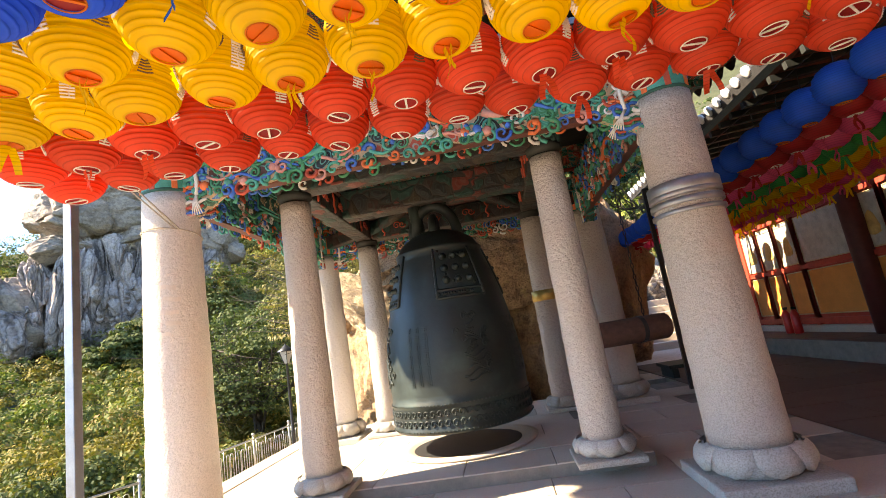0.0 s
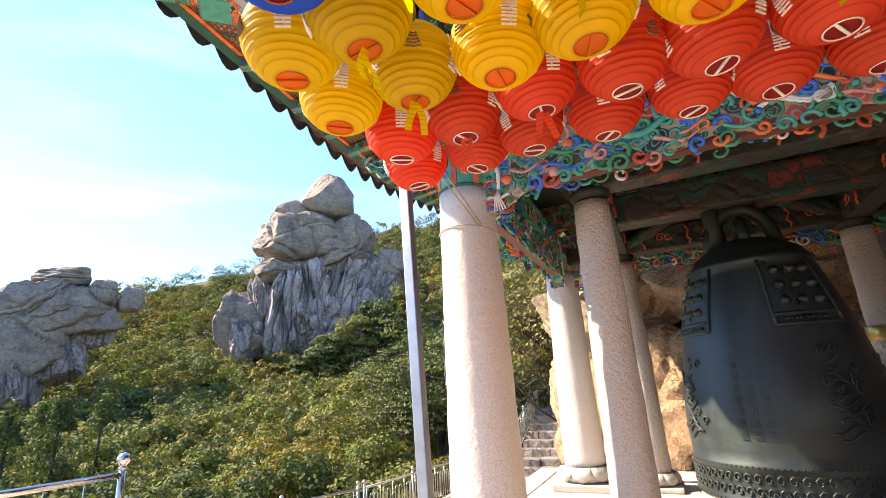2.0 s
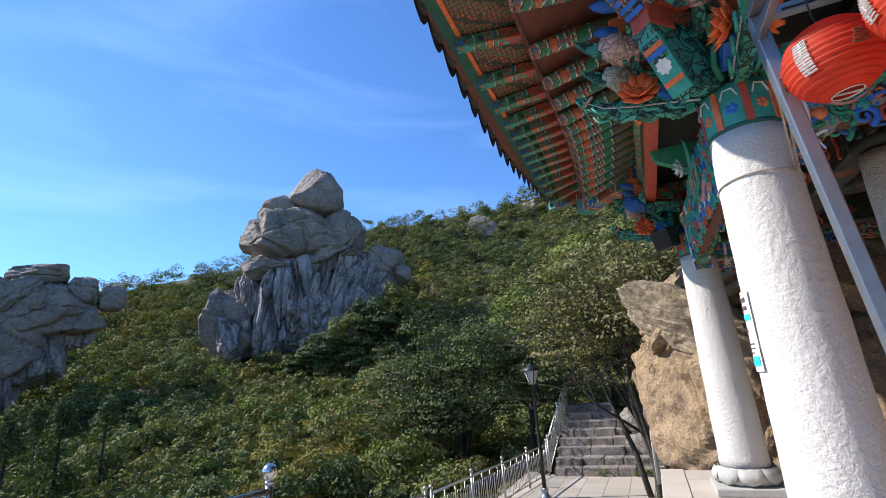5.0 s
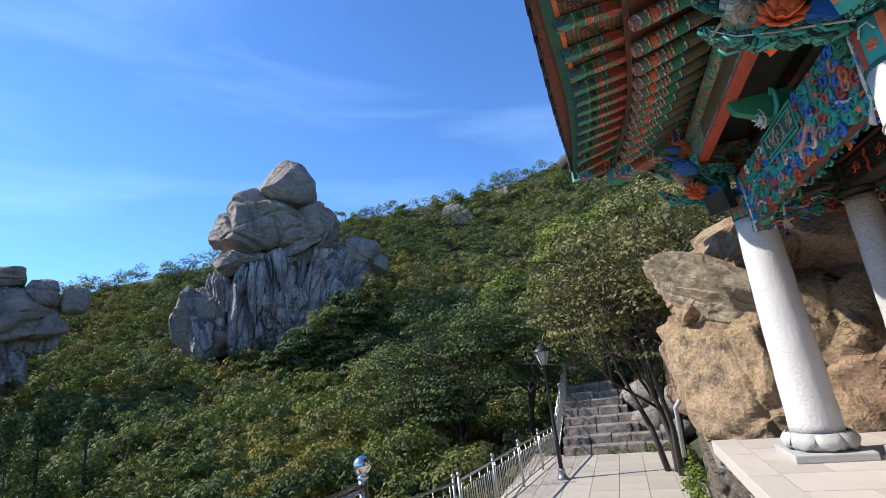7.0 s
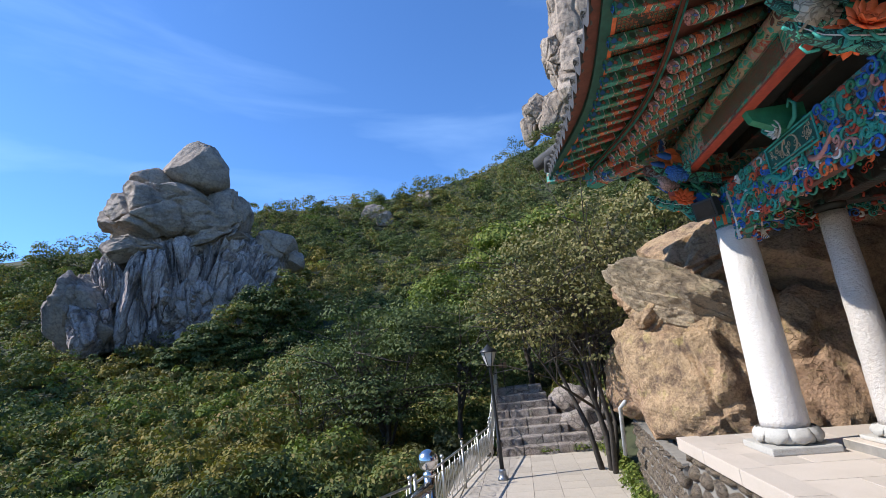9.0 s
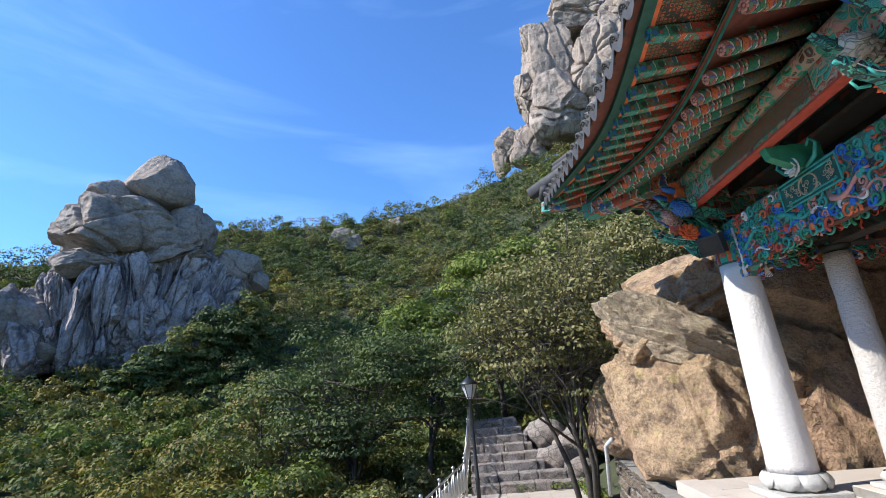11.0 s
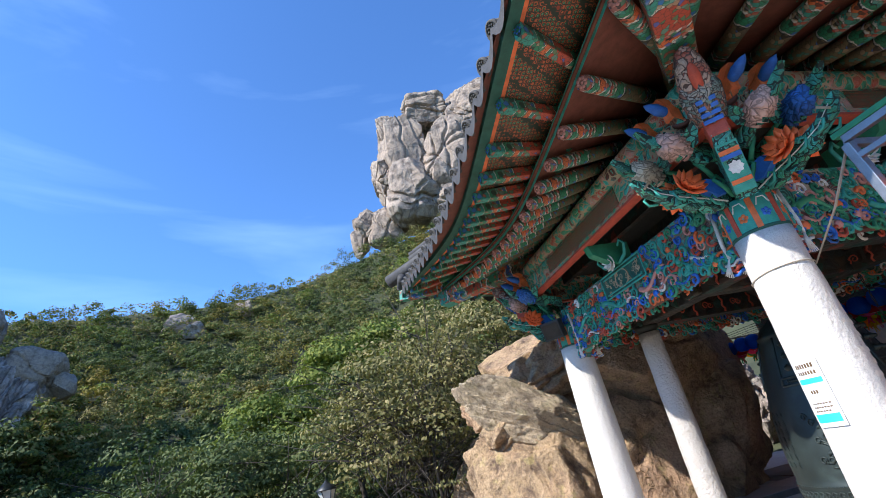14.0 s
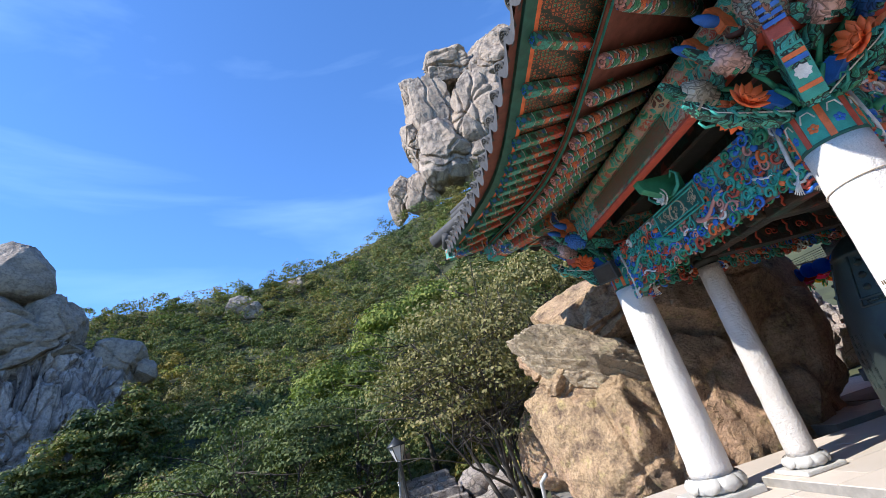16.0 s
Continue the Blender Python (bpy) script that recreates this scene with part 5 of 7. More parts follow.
def corner_bracket(x, y, sx, sy):
    th = empty("corner_bracket", "carved dragon and lotus bracket in bright temple paint", "bracket", "corner brackets")
    wing_set(th, basis((x, y, 0), (sx, 0, 0)), -sx * sy * -1)
    wing_set(th, basis((x, y, 0), (0, sy, 0)), sx * sy * -1)
    m = basis((x, y, 0), (sx, sy, 0))
    # diagonal arm and dragon's head
    part("diagonal_arm", prism(bmesh.new(), [(0.2, 3.08), (0.36, 3.05), (0.44, 2.98), (0.5, 3.06), (0.66, 3.3), (0.72, 3.44), (0.6, 3.5), (0.2, 3.45)], 0.13, m), M_LEAFCARVE, th)
    q = m @ basis((0.56, 0, 3.2), (0.85, 0, -0.5))
    part("arm_panel", boxed((0.0, -0.075, -0.2), (0.03, 0.075, 0.2), 0.006, q), M_P["teal"], th)
    bm = bmesh.new()
    petals(bm, q @ pose(0.03, 0, 0.0, 0, 90, 0), 8, 0.055, 0.02, 0.1, 0.006)
    part("panel_flower", bm, M_P["white"], th)
    for z, c in ((0.13, "orange"), (-0.11, "orange"), (0.09, "blue")):
        part("panel_band", boxed((0.03, -0.07, z - 0.018), (0.036, 0.07, z + 0.018), 0.003, q), M_P[c], th)
    part("neck_block", boxed((0.5, -0.075, 3.42), (0.72, 0.075, 3.66), 0.02, m), M_P["red"], th)
    part("neck_block", boxed((0.56, -0.08, 3.64), (0.74, 0.08, 3.76), 0.02, m), M_P["teal"], th)
    h = m @ basis((0.72, 0, 3.7), (0.66, 0, 0.75)) @ Matrix.Diagonal((1.2, 1.15, 1.15, 1))
    bm = bmesh.new()
    lathe(bm, [(0.09, -0.12), (0.115, 0.0), (0.12, 0.1), (0.1, 0.16)], 14, h @ pose(0, 0, 0, 0, 90, 0), lambda a, k: 1 + 0.12 * math.cos(a * 9))
    part("mane", bm, M_MANE, th, "pale scaled mane", True)
    bm = bmesh.new()
    lathe(bm, [(0.1, 0.1), (0.105, 0.2), (0.085, 0.3), (0.045, 0.38), (0.001, 0.4)], 14, h @ pose(0, 0, 0, 0, 90, 0))
    part("snout", bm, M_SNOUT, th, "pink dragon snout", True)
    bm = bmesh.new()
    lathe(bm, [(0.001, 0.0), (0.06, 0.01), (0.055, 0.025), (0.001, 0.03)], 12, h @ pose(0.2, 0, -0.085, 180, 0, 0) @ Matrix.Diagonal((1.7, 0.6, 1, 1)))
    part("tongue", bm, M_P["red"], th, "", True)
    for k in range(4):
        part("throat_band", boxed((-0.1 + k * 0.045, -0.06, -0.118), (-0.072 + k * 0.045, 0.06, -0.1), 0.005, h), M_P["blue"], th)
    for s in (-1, 1):
        bm = bmesh.new()
        lathe(bm, [(0.001, -0.03), (0.09, -0.02), (0.09, 0.02), (0.001, 0.03)], 16, m @ pose(0.5, s * 0.16, 3.78, 0, 60, 0))
        part("lotus_pod", bm, M_P["brown"], th, "", True)
        bm = bmesh.new()
        for k in range(7):
            a = k * 1.047
            rr = 0.05 if k < 6 else 0
            lathe(bm, [(0.018, 0.0), (0.018, 0.012), (0.001, 0.014)], 8, m @ pose(0.5, s * 0.16, 3.78, 0, 60, 0) @ pose(rr * math.cos(a), rr * math.sin(a), 0.02))
        part("seed", bm, M_P["pink"], th)


for (x, y), (sx, sy) in zip(CORNERS, ((-1, -1), (1, -1), (-1, 1), (1, 1))):
    corner_bracket(x, y, sx, sy)


def mid_brackets():
    """Small carved flowers and arms between beam and purlin along the sides."""
    for p, o in (((0, 1.75), (-1, 0)), ((1.35, 0), (0, -1)), ((2.75, 0), (0, -1))):
        th = empty("mid_bracket", "small carved leaf bracket between beam and purlin", "bracket", "middle brackets")
        m = basis((*p, 0), (*o, 0))
        part("arm", prism(bmesh.new(), [(-0.1, 3.3), (0.15, 3.32), (0.4, 3.46), (0.44, 3.58), (-0.1, 3.58)], 0.1, m), M_P["green"], th)
        lotus(th, m @ pose(0.16, 0.0, 3.36, 0, 100, 0), 0.11, "white")
        bm = bmesh.new()
        for s in (-1, 1):
            curl(bm, m, [(0.1, s * 0.06, 3.32), (0.12, s * 0.22, 3.36), (0.14, s * 0.3, 3.46), (0.14, s * 0.24, 3.54), (0.13, s * 0.17, 3.49)], 0.024)
        part("curling_stem", bm, M_P["teal"], th, "", True)


mid_brackets()

# ---- bell and striker ----


def bronze_bell():
    x, y, z0 = 2.02, 1.76, 0.36
    bell = empty("temple_bell", "huge dark green bronze temple bell with cast reliefs over a pit", "bell", at=pose(x, y, z0))
    prof = [(0.66, 0.02), (0.735, 0.0), (0.752, 0.02), (0.752, 0.04), (0.744, 0.055), (0.744, 0.25), (0.752, 0.262), (0.752, 0.285), (0.742, 0.3)]
    for k in range(1, 24):
        t = k / 23
        prof.append((0.742 + 0.012 * math.sin(t * math.pi * 0.5) - 0.27 * max(0, t - 0.12) ** 1.7 / 0.8, 0.3 + 1.52 * t))
    r1 = prof[-1][0]
    prof += [(r1 + 0.012, 1.83), (r1 + 0.012, 1.86), (r1 - 0.005, 1.87), (r1 - 0.06, 1.96), (r1 - 0.17, 2.04), (0.2, 2.09), (0.001, 2.1)]
    bm = bmesh.new()
    lathe(bm, prof, 64)
    part("body", bm, M_BRONZE, bell, "", True)

    def rad(z):
        return float(np.interp(z, [p[1] for p in prof[1:-4]], [p[0] for p in prof[1:-4]]))
    bm = bmesh.new()
    rnd = random.Random(8)
    for k in range(64):
        a = k * 2 * math.pi / 64
        for zz in (0.1, 0.19):
            n = 9
            pts = []
            for q in range(n):
                t = q / (n - 1)
                aa = a + 0.055 * (1 - 0.8 * t) * math.cos(t * 7)
                pts.append((0.75 * math.cos(aa), 0.75 * math.sin(aa), zz + 0.045 * (1 - 0.8 * t) * math.sin(t * 7)))
            tube(bm, pts, 0.0075, 4)
    for zz, n in ((0.03, 120), (0.274, 120)):
        for k in range(n):
            a = k * 2 * math.pi / n
            lathe(bm, [(0.001, 0.0), (0.009, 0.003), (0.001, 0.01)], 5, pose(0.75 * math.cos(a), 0.75 * math.sin(a), zz, 0, 90, math.degrees(a)))
    part("lower_band", bm, M_BRONZE, bell, "cast scroll band", True)
    for q in range(4):
        ac = math.radians(45 + 90 * q + 157)
        bm = bmesh.new()
        for side in (-1, 1):
            tube(bm, [((rad(z) + 0.006) * math.cos(ac + side * 0.4), (rad(z) + 0.006) * math.sin(ac + side * 0.4), z) for z in np.linspace(1.28, 1.82, 8)], 0.016, 5)
        for zz in (1.28, 1.36):
            tube(bm, [((rad(zz) + 0.006) * math.cos(ac + t), (rad(zz) + 0.006) * math.sin(ac + t), zz) for t in np.linspace(-0.4, 0.4, 12)], 0.014, 5)
        for i in range(3):
            for j in range(3):
                a, z = ac + (i - 1) * 0.21, 1.46 + j * 0.13
                r = rad(z)
                lathe(bm, [(0.042, 0.0), (0.035, 0.012), (0.024, 0.02), (0.02, 0.045), (0.001, 0.055)], 10, pose(r * math.cos(a), r * math.sin(a), z, 0, 90, math.degrees(a)))
        for _ in range(26):
            a, z = ac + rnd.uniform(-0.38, 0.38), rnd.choice((1.32, 1.32, rnd.uniform(1.4, 1.8)))
            r = rad(z) + 0.004
            lathe(bm, [(0.001, 0.0), (0.018, 0.004), (0.001, 0.012)], 6, pose(r * math.cos(a), r * math.sin(a), z, 0, 90, math.degrees(a)))
        part("nipple_panel", bm, M_BRONZE, bell, "square panel with nine cast bosses", True)
        # relief between the panels: a robed plain shape among clouds, and rows of cast lettering
        a0 = ac + (0.0 if q % 2 else 0.0)
        bm = bmesh.new()
        for k in range(15):
            t = k / 14
            z = 0.48 + 0.62 * t
            w = 0.16 * (1 - t) ** 0.6 * (0.8 + 0.4 * math.sin(k * 1.7))
            r = rad(z) + 0.006
            tube(bm, [(r * math.cos(a0 + s), r * math.sin(a0 + s), z + 0.03 * math.sin(s * 18 + k)) for s in np.linspace(-w, w, 9)], 0.011, 5)
        for _ in range(14):
            a, z = a0 + rnd.uniform(-0.25, 0.25), rnd.uniform(0.45, 1.1)
            r = rad(z) + 0.006
            tube(bm, [(r * math.cos(a + 0.05 * math.cos(t) * (1 - t / 9)), r * math.sin(a + 0.05 * math.cos(t) * (1 - t / 9)), z + 0.045 * math.sin(t) * (1 - t / 9)) for t in np.linspace(0, 7, 12)], 0.008, 4)
        part("cloud_relief", bm, M_BRONZE, bell, "cast relief of drapery and clouds", True)
        bm = bmesh.new()
        for col in range(3):
            for row in range(7):
                a, z = ac + math.pi / 4 + (col - 1) * 0.13, 1.0 - row * 0.085
                r = rad(z)
                mm = pose(r * math.cos(a), r * math.sin(a), z, 0, 0, math.degrees(a))
                for dz in (-0.022, 0.0, 0.022):
                    box(bm, (0, -0.026, dz - 0.005), (0.008, 0.026, dz + 0.005), 0, mm)
                box(bm, (0, -0.004, -0.03), (0.008, 0.004, 0.03), 0, mm)
        part("cast_lettering", bm, M_BRONZE, bell, "illegible cast lettering")
    bm = bmesh.new()
    tube(bm, [(0.26 * math.cos(t), 0.0, 2.06 + 0.36 * math.sin(t)) for t in np.linspace(0, math.pi, 14)], 0.065, 9)
    tube(bm, [(0.0, 0.2 * math.cos(t), 2.06 + 0.22 * math.sin(t)) for t in np.linspace(0, math.pi, 10)], 0.05, 8)
    lathe(bm, [(0.09, 2.08), (0.075, 2.3), (0.085, 2.48), (0.06, 2.5)], 14, pose(-0.2, 0, 0))
    for k in range(9):
        lathe(bm, [(0.03, 0.0), (0.001, 0.06)], 6, pose(0.26 * math.cos(k * 0.35), 0, 2.06 + 0.36 * math.sin(k * 0.35), 0, 90 - math.degrees(k * 0.35), 0) @ pose(0, 0, 0.05))
    part("dragon_loop", bm, M_BRONZE, bell, "dragon-shaped hanging loop with sound pipe", True)
    th = empty("bell_pit", "shallow round stone-rimmed pit under the bell", "pit", at=pose(x, y, 0.112))
    bm = bmesh.new()
    lathe(bm, [(0.74, 0.0), (0.76, 0.02), (0.7, 0.026), (0.62, 0.022), (0.6, 0.004)], 48)
    part("rim", bm, M_SLAB, th, "", True)
    # Flat black disc; the darkness of the pit is its colour, not depth.
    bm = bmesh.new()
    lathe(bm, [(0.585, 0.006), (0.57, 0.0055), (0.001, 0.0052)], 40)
    part("pit_shade_disc", bm, M_P["black"], th, "flat black disc painted as the shade in the pit")


bronze_bell()


def striker():
    th = empty("bell_striker", "dark round log striker hung on chains beside the bell", "striker", at=pose(0, 0, 0))
    bm = bmesh.new()
    lathe(bm, [(0.12, 0.0), (0.14, 0.02), (0.145, 1.1), (0.125, 1.13)], 20, pose(3.35, 1.86, 1.0, 0, 90, 14))
    part("log", bm, plain("striker_wood", (0.10, 0.05, 0.035), 0.7, 0, 0.4, 14), th, "", True)
    bm = bmesh.new()
    lathe(bm, [(0.149, 0.0), (0.149, 0.05)], 20, pose(4.1, 2.05, 1.0, 0, 90, 14))
    part("iron_hoop", bm, M_IRON, th)
    for k, (x, y) in enumerate(((3.6, 1.92), (4.2, 2.07))):
        bm = bmesh.new()
        for q in range(26):
            z = 1.13 + q * 0.066
            c, s = ((0.014, 0) if q % 2 else (0, 0.014))
            tube(bm, [(x + c * math.cos(t), y + s * math.cos(t), z + 0.036 * math.sin(t)) for t in np.linspace(0, 2 * math.pi, 8, endpoint=False)], 0.006, 4, True)
        part("chain", bm, M_IRON, th)


striker()


def straps():
    """Steel straps and tape round some of the columns, and the rope at the corner."""
    for (x, y, r, zs, mat, lab) in ((W, 0, 0.241, (1.86, 1.93, 1.99, 2.04), M_STEEL, "worn tape and wire bound round a granite column"), (INNER[3][0], INNER[3][1], 0.158, (1.6,), plain("brass_strap", (0.5, 0.36, 0.12), 0.4, 0.9), "brass strap bolted round a granite column")):
        for k, z in enumerate(zs):
            bm = bmesh.new()
            h = (0.016, 0.022, 0.02, 0.045)[k] if len(zs) > 1 else 0.07
            rr = r + 0.003 + (2.1 - z) * 0.012
            lathe(bm, [(rr, z - h), (rr + 0.006, z - h + 0.004), (rr + 0.006, z + h - 0.004), (rr, z + h)], 32, pose(x, y, 0))
            tagged(part("column_band", bm, mat, None, "", True), lab, "band", "column bands")
    bm = bmesh.new()
    tube(bm, [(0.226 * math.cos(a), 0.226 * math.sin(a), 2.43 + 0.03 * math.cos(a + 2)) for a in np.linspace(0, 2 * math.pi, 28, endpoint=False)], 0.005, 5, True)
    tagged(part("tie_wire", bm, M_ROPE, None, "", True), "thin wire tied round the corner column", "wire")
    bm = bmesh.new()
    tube(bm, [(0.17, -0.15, 2.44), (0.08, -0.55, 2.72), (-0.06, -0.88, 2.96)], 0.007, 5)
    tube(bm, [(0.15, -0.17, 2.44), (0.05, -0.55, 2.7), (-0.08, -0.88, 2.95)], 0.006, 5)
    tagged(part("tie_rope", bm, M_ROPE, None, "", True), "slack rope from the column to the lantern frame", "rope")


straps()


def poster():
    m = basis((0, 0, 0), (-0.995, 0.08, 0))
    th = empty("notice_poster", "white paper notice with blue bars taped to the column", "poster")

    def wrap(a0, a1, z0, z1, off, mat, name):
        bm = bmesh.new()
        prev = None
        for k in range(9):
            a = a0 + (a1 - a0) * k / 8
            col = []
            for z in (z0, z1):
                r = 0.257 - 0.045 * ((z - 0.24) / 2.53) ** 1.2 + off + 0.004
                col.append(bm.verts.new(m @ Vector((r * math.cos(a), r * math.sin(a), z))))
            if prev:
                bm.faces.new((prev[0], col[0], col[1], prev[1]))
            prev = col
        part(name, bm, mat, th)
    wp = plain("white_paper", (0.75, 0.76, 0.76), 0.6, 0, 0.04)
    cy = plain("cyan_print", (0.05, 0.55, 0.72), 0.6, 0, 0.05)
    wrap(-0.42, 0.46, 1.34, 1.80, 0.006, wp, "paper")
    for z0, z1 in ((1.63, 1.665), (1.37, 1.425)):
        wrap(-0.36, 0.4, z0, z1, 0.009, cy, "blue_bar")
    for row, (z0, z1, a0, a1) in enumerate(((1.735, 1.765, -0.25, 0.32), (1.69, 1.715, -0.25, 0.3), (1.56, 1.585, -0.1, 0.12), (1.49, 1.5, -0.25, 0.3), (1.465, 1.475, -0.25, 0.3), (1.44, 1.45, -0.25, 0.2))):
        k = a0
        while k < a1:
            wrap(k, k + 0.06, z0, z1, 0.009, M_DARKINK, "print_mark")
            k += 0.085


poster()


def tape_marks():
    th = empty("tape_residue", "pale strips of old tape residue on the column", "tape")
    m = basis((0, 0, 0), (0.35, -0.94, 0))
    for k, (z, a0, a1) in enumerate(((1.98, -0.35, 0.3), (1.88, -0.1, 0.42), (1.78, -0.3, 0.35), (1.69, -0.05, 0.4), (1.61, -0.3, 0.1))):
        bm = bmesh.new()
        prev = None
        for q in range(7):
            a = a0 + (a1 - a0) * q / 6
            col = []
            for dz in (-0.016 + 0.006 * math.sin(q + k), 0.016 + 0.005 * math.cos(q * 2 + k)):
                zz = z + dz - 0.03 * (a - a0)
                r = 0.264 - 0.045 * ((zz - 0.24) / 2.53) ** 1.2
                col.append(bm.verts.new(m @ Vector((r * math.cos(a), r * math.sin(a), zz))))
            if prev:
                bm.faces.new((prev[0], col[0], col[1], prev[1]))
            prev = col
        part("strip", bm, M_RESIDUE, th)


M_RESIDUE = plain("tape_residue", (0.68, 0.60, 0.52), 0.6, 0, 0.15)
tape_marks()


def flood_lamp():
    th = empty("flood_lamp", "black box floodlight bolted beside the column head", "lamp", at=basis((-0.33, 3.33, 3.03), (-0.75, -0.6, -0.25)))
    part("housing", boxed((-0.05, -0.15, -0.13), (0.1, 0.15, 0.13), 0.015), plain("black_plastic", (0.02, 0.02, 0.021), 0.4), th)
    part("glass", boxed((0.1, -0.12, -0.1), (0.106, 0.12, 0.1)), plain("dark_glass", (0.05, 0.04, 0.035), 0.12), th)
    part("bracket", boxed((-0.2, -0.02, -0.02), (-0.05, 0.02, 0.02), 0.004), M_IRON, th)


flood_lamp()

# ---- paper lanterns ----


def lantern(color, r=0.182, printed=True, tail=True):
    """One round ribbed paper lantern, its bottom ring at z 0."""
    th = empty("paper_lantern", color + " ribbed paper lantern with a round bottom opening", "lantern")
    n = 48 if printed else 16
    h = r * 1.78
    prof = []
    for k in range(n + 1):
        t = k / n
        a = math.radians(-73 + 146 * t)
        groove = (k % 3 == 0) if printed else (k % 2 == 0)
        rr = r * math.cos(a) ** 0.92 * (0.945 if groove else 1.0)
        prof.append((rr, h * (0.5 + 0.5 * math.sin(a) / math.sin(math.radians(73)))))
    bm = bmesh.new()
    lathe(bm, prof, 22 if printed else 14)
    bmesh.ops.delete(bm, geom=[f for f in bm.faces if len(f.verts) > 4], context="FACES_ONLY")
    part("paper_body", bm, M_LAN[color], th, "", True)
    r0 = prof[0][0]
    bm = bmesh.new()
    tube(bm, [(r0 * math.cos(a), r0 * math.sin(a), 0.0) for a in np.linspace(0, 2 * math.pi, 18, endpoint=False)], 0.0035, 4, True)
    box(bm, (-0.005, -r0, -0.003), (0.005, r0, 0.003))
    part("bottom_ring", bm, M_GREYINK if color in ("red", "crimson") else M_LAN["orange"], th)
    bm = bmesh.new()
    lathe(bm, [(r0, 0.006), (0.001, 0.008)], 20)
    part("inner_base", bm, M_LAN["crimson"] if color != "yellow" else M_LAN["orange"], th)
    bm = bmesh.new()
    tube(bm, [(0, 0, h), (0.01, 0, h + 0.08), (0, 0, h + 0.17)], 0.004, 4)
    part("hanging_wire", bm, M_IRON, th)
    if printed:
        rnd = random.Random(color)

        def on(a, z):
            q = math.asin(max(-1, min(1, (2 * z / h - 1) * math.sin(math.radians(73)))))
            rr = r * math.cos(q) ** 0.92 + 0.004
            return Vector((rr * math.cos(a), rr * math.sin(a), z))
        for a0, mat, cnt in ((0.0, M_GREYINK, 4), (2.1, M_GREYINK, 4), (4.2, M_GREYINK, 4)):
            bm = bmesh.new()
            for k in range(cnt):
                z = h * (0.66 - 0.115 * k)
                for d in (-0.013, 0.0, 0.013):
                    tube(bm, [on(a0 - 0.15, z + d), on(a0 + 0.15, z + d)], 0.005, 4)
                tube(bm, [on(a0 + rnd.uniform(-0.06, 0.06), z - 0.014), on(a0 + rnd.uniform(-0.06, 0.06), z + 0.014)], 0.0042, 4)
            part("print_column", bm, mat, th, "illegible grey print")
        for a0 in (1.05, 3.15, 5.25):
            bm = bmesh.new()
            z = h * 0.42
            for k in range(5):
                w = 0.16 - 0.022 * k
                tube(bm, [on(a0 - w, z + k * 0.013 - 0.01), on(a0, z + k * 0.013 - 0.016), on(a0 + w, z + k * 0.013 - 0.01)], 0.004, 4)
            part("figure_print", bm, M_DARKINK, th, "small dark printed lotus")
    if tail:
        bm = bmesh.new()
        for s in (-1, 1):
            prev = None
            for k in range(7):
                t = k / 6
                w = 0.018 * (1 - 0.3 * t)
                c = Vector((s * (0.008 + 0.03 * t), 0.012 * math.sin(t * 5 + s), -0.13 * t))
                a, b = bm.verts.new(c + Vector((-w, 0.004, 0))), bm.verts.new(c + Vector((w, -0.004, 0)))
                if prev:
                    bm.faces.new((prev[0], prev[1], b, a))
                prev = (a, b)
        part("ribbon", bm, M_LAN[color], th, "paper ribbon")
    return th


def hang_lanterns():
    rnd = random.Random(12)
    made = {}
    for (y, color, x0, n) in ((-1.05, "red", 0.13, 14), (-1.45, "red", 0.235, 14), (-1.80, "yellow", 0.16, 14), (-2.15, "yellow", 0.2, 14), (-2.47, "blue", 0.44, 13), (-2.82, "blue", 0.3, 13)):
        for k in range(n):
            x = x0 + 0.347 * k + rnd.uniform(-0.018, 0.018)
            tail = rnd.random() < 0.28
            key = (color, tail)
            m = pose(x, y + rnd.uniform(-0.02, 0.02), 2.40 + (0.04 if y > -1.2 else 0.0) + rnd.uniform(-0.015, 0.02), rnd.uniform(-5, 5), rnd.uniform(-5, 5), rnd.uniform(0, 360))
            if key not in made:
                made[key] = lantern(color, tail=tail)
                made[key]["group"] = color + " lanterns over the terrace"
                made[key].matrix_world = m
            else:
                copy_thing(made[key], m)
    cols = ["blue", "crimson", "pink", "green", "yellow", "orange", "pink", "yellow"]
    made2 = {}
    for i, color in enumerate(cols):
        for k in range(26):
            y = -2.3 + 0.38 * k + rnd.uniform(-0.02, 0.02)
            m = pose(5.35 + 0.33 * i, y, 2.47 - 0.012 * i + rnd.uniform(-0.02, 0.02), rnd.uniform(-6, 6), rnd.uniform(-6, 6), rnd.uniform(0, 360))
            if color not in made2:
                made2[color] = lantern(color, 0.17, False, color != "blue")
                made2[color]["group"] = color + " lanterns over the court"
                made2[color].matrix_world = m
            else:
                copy_thing(made2[color], m)


hang_lanterns()


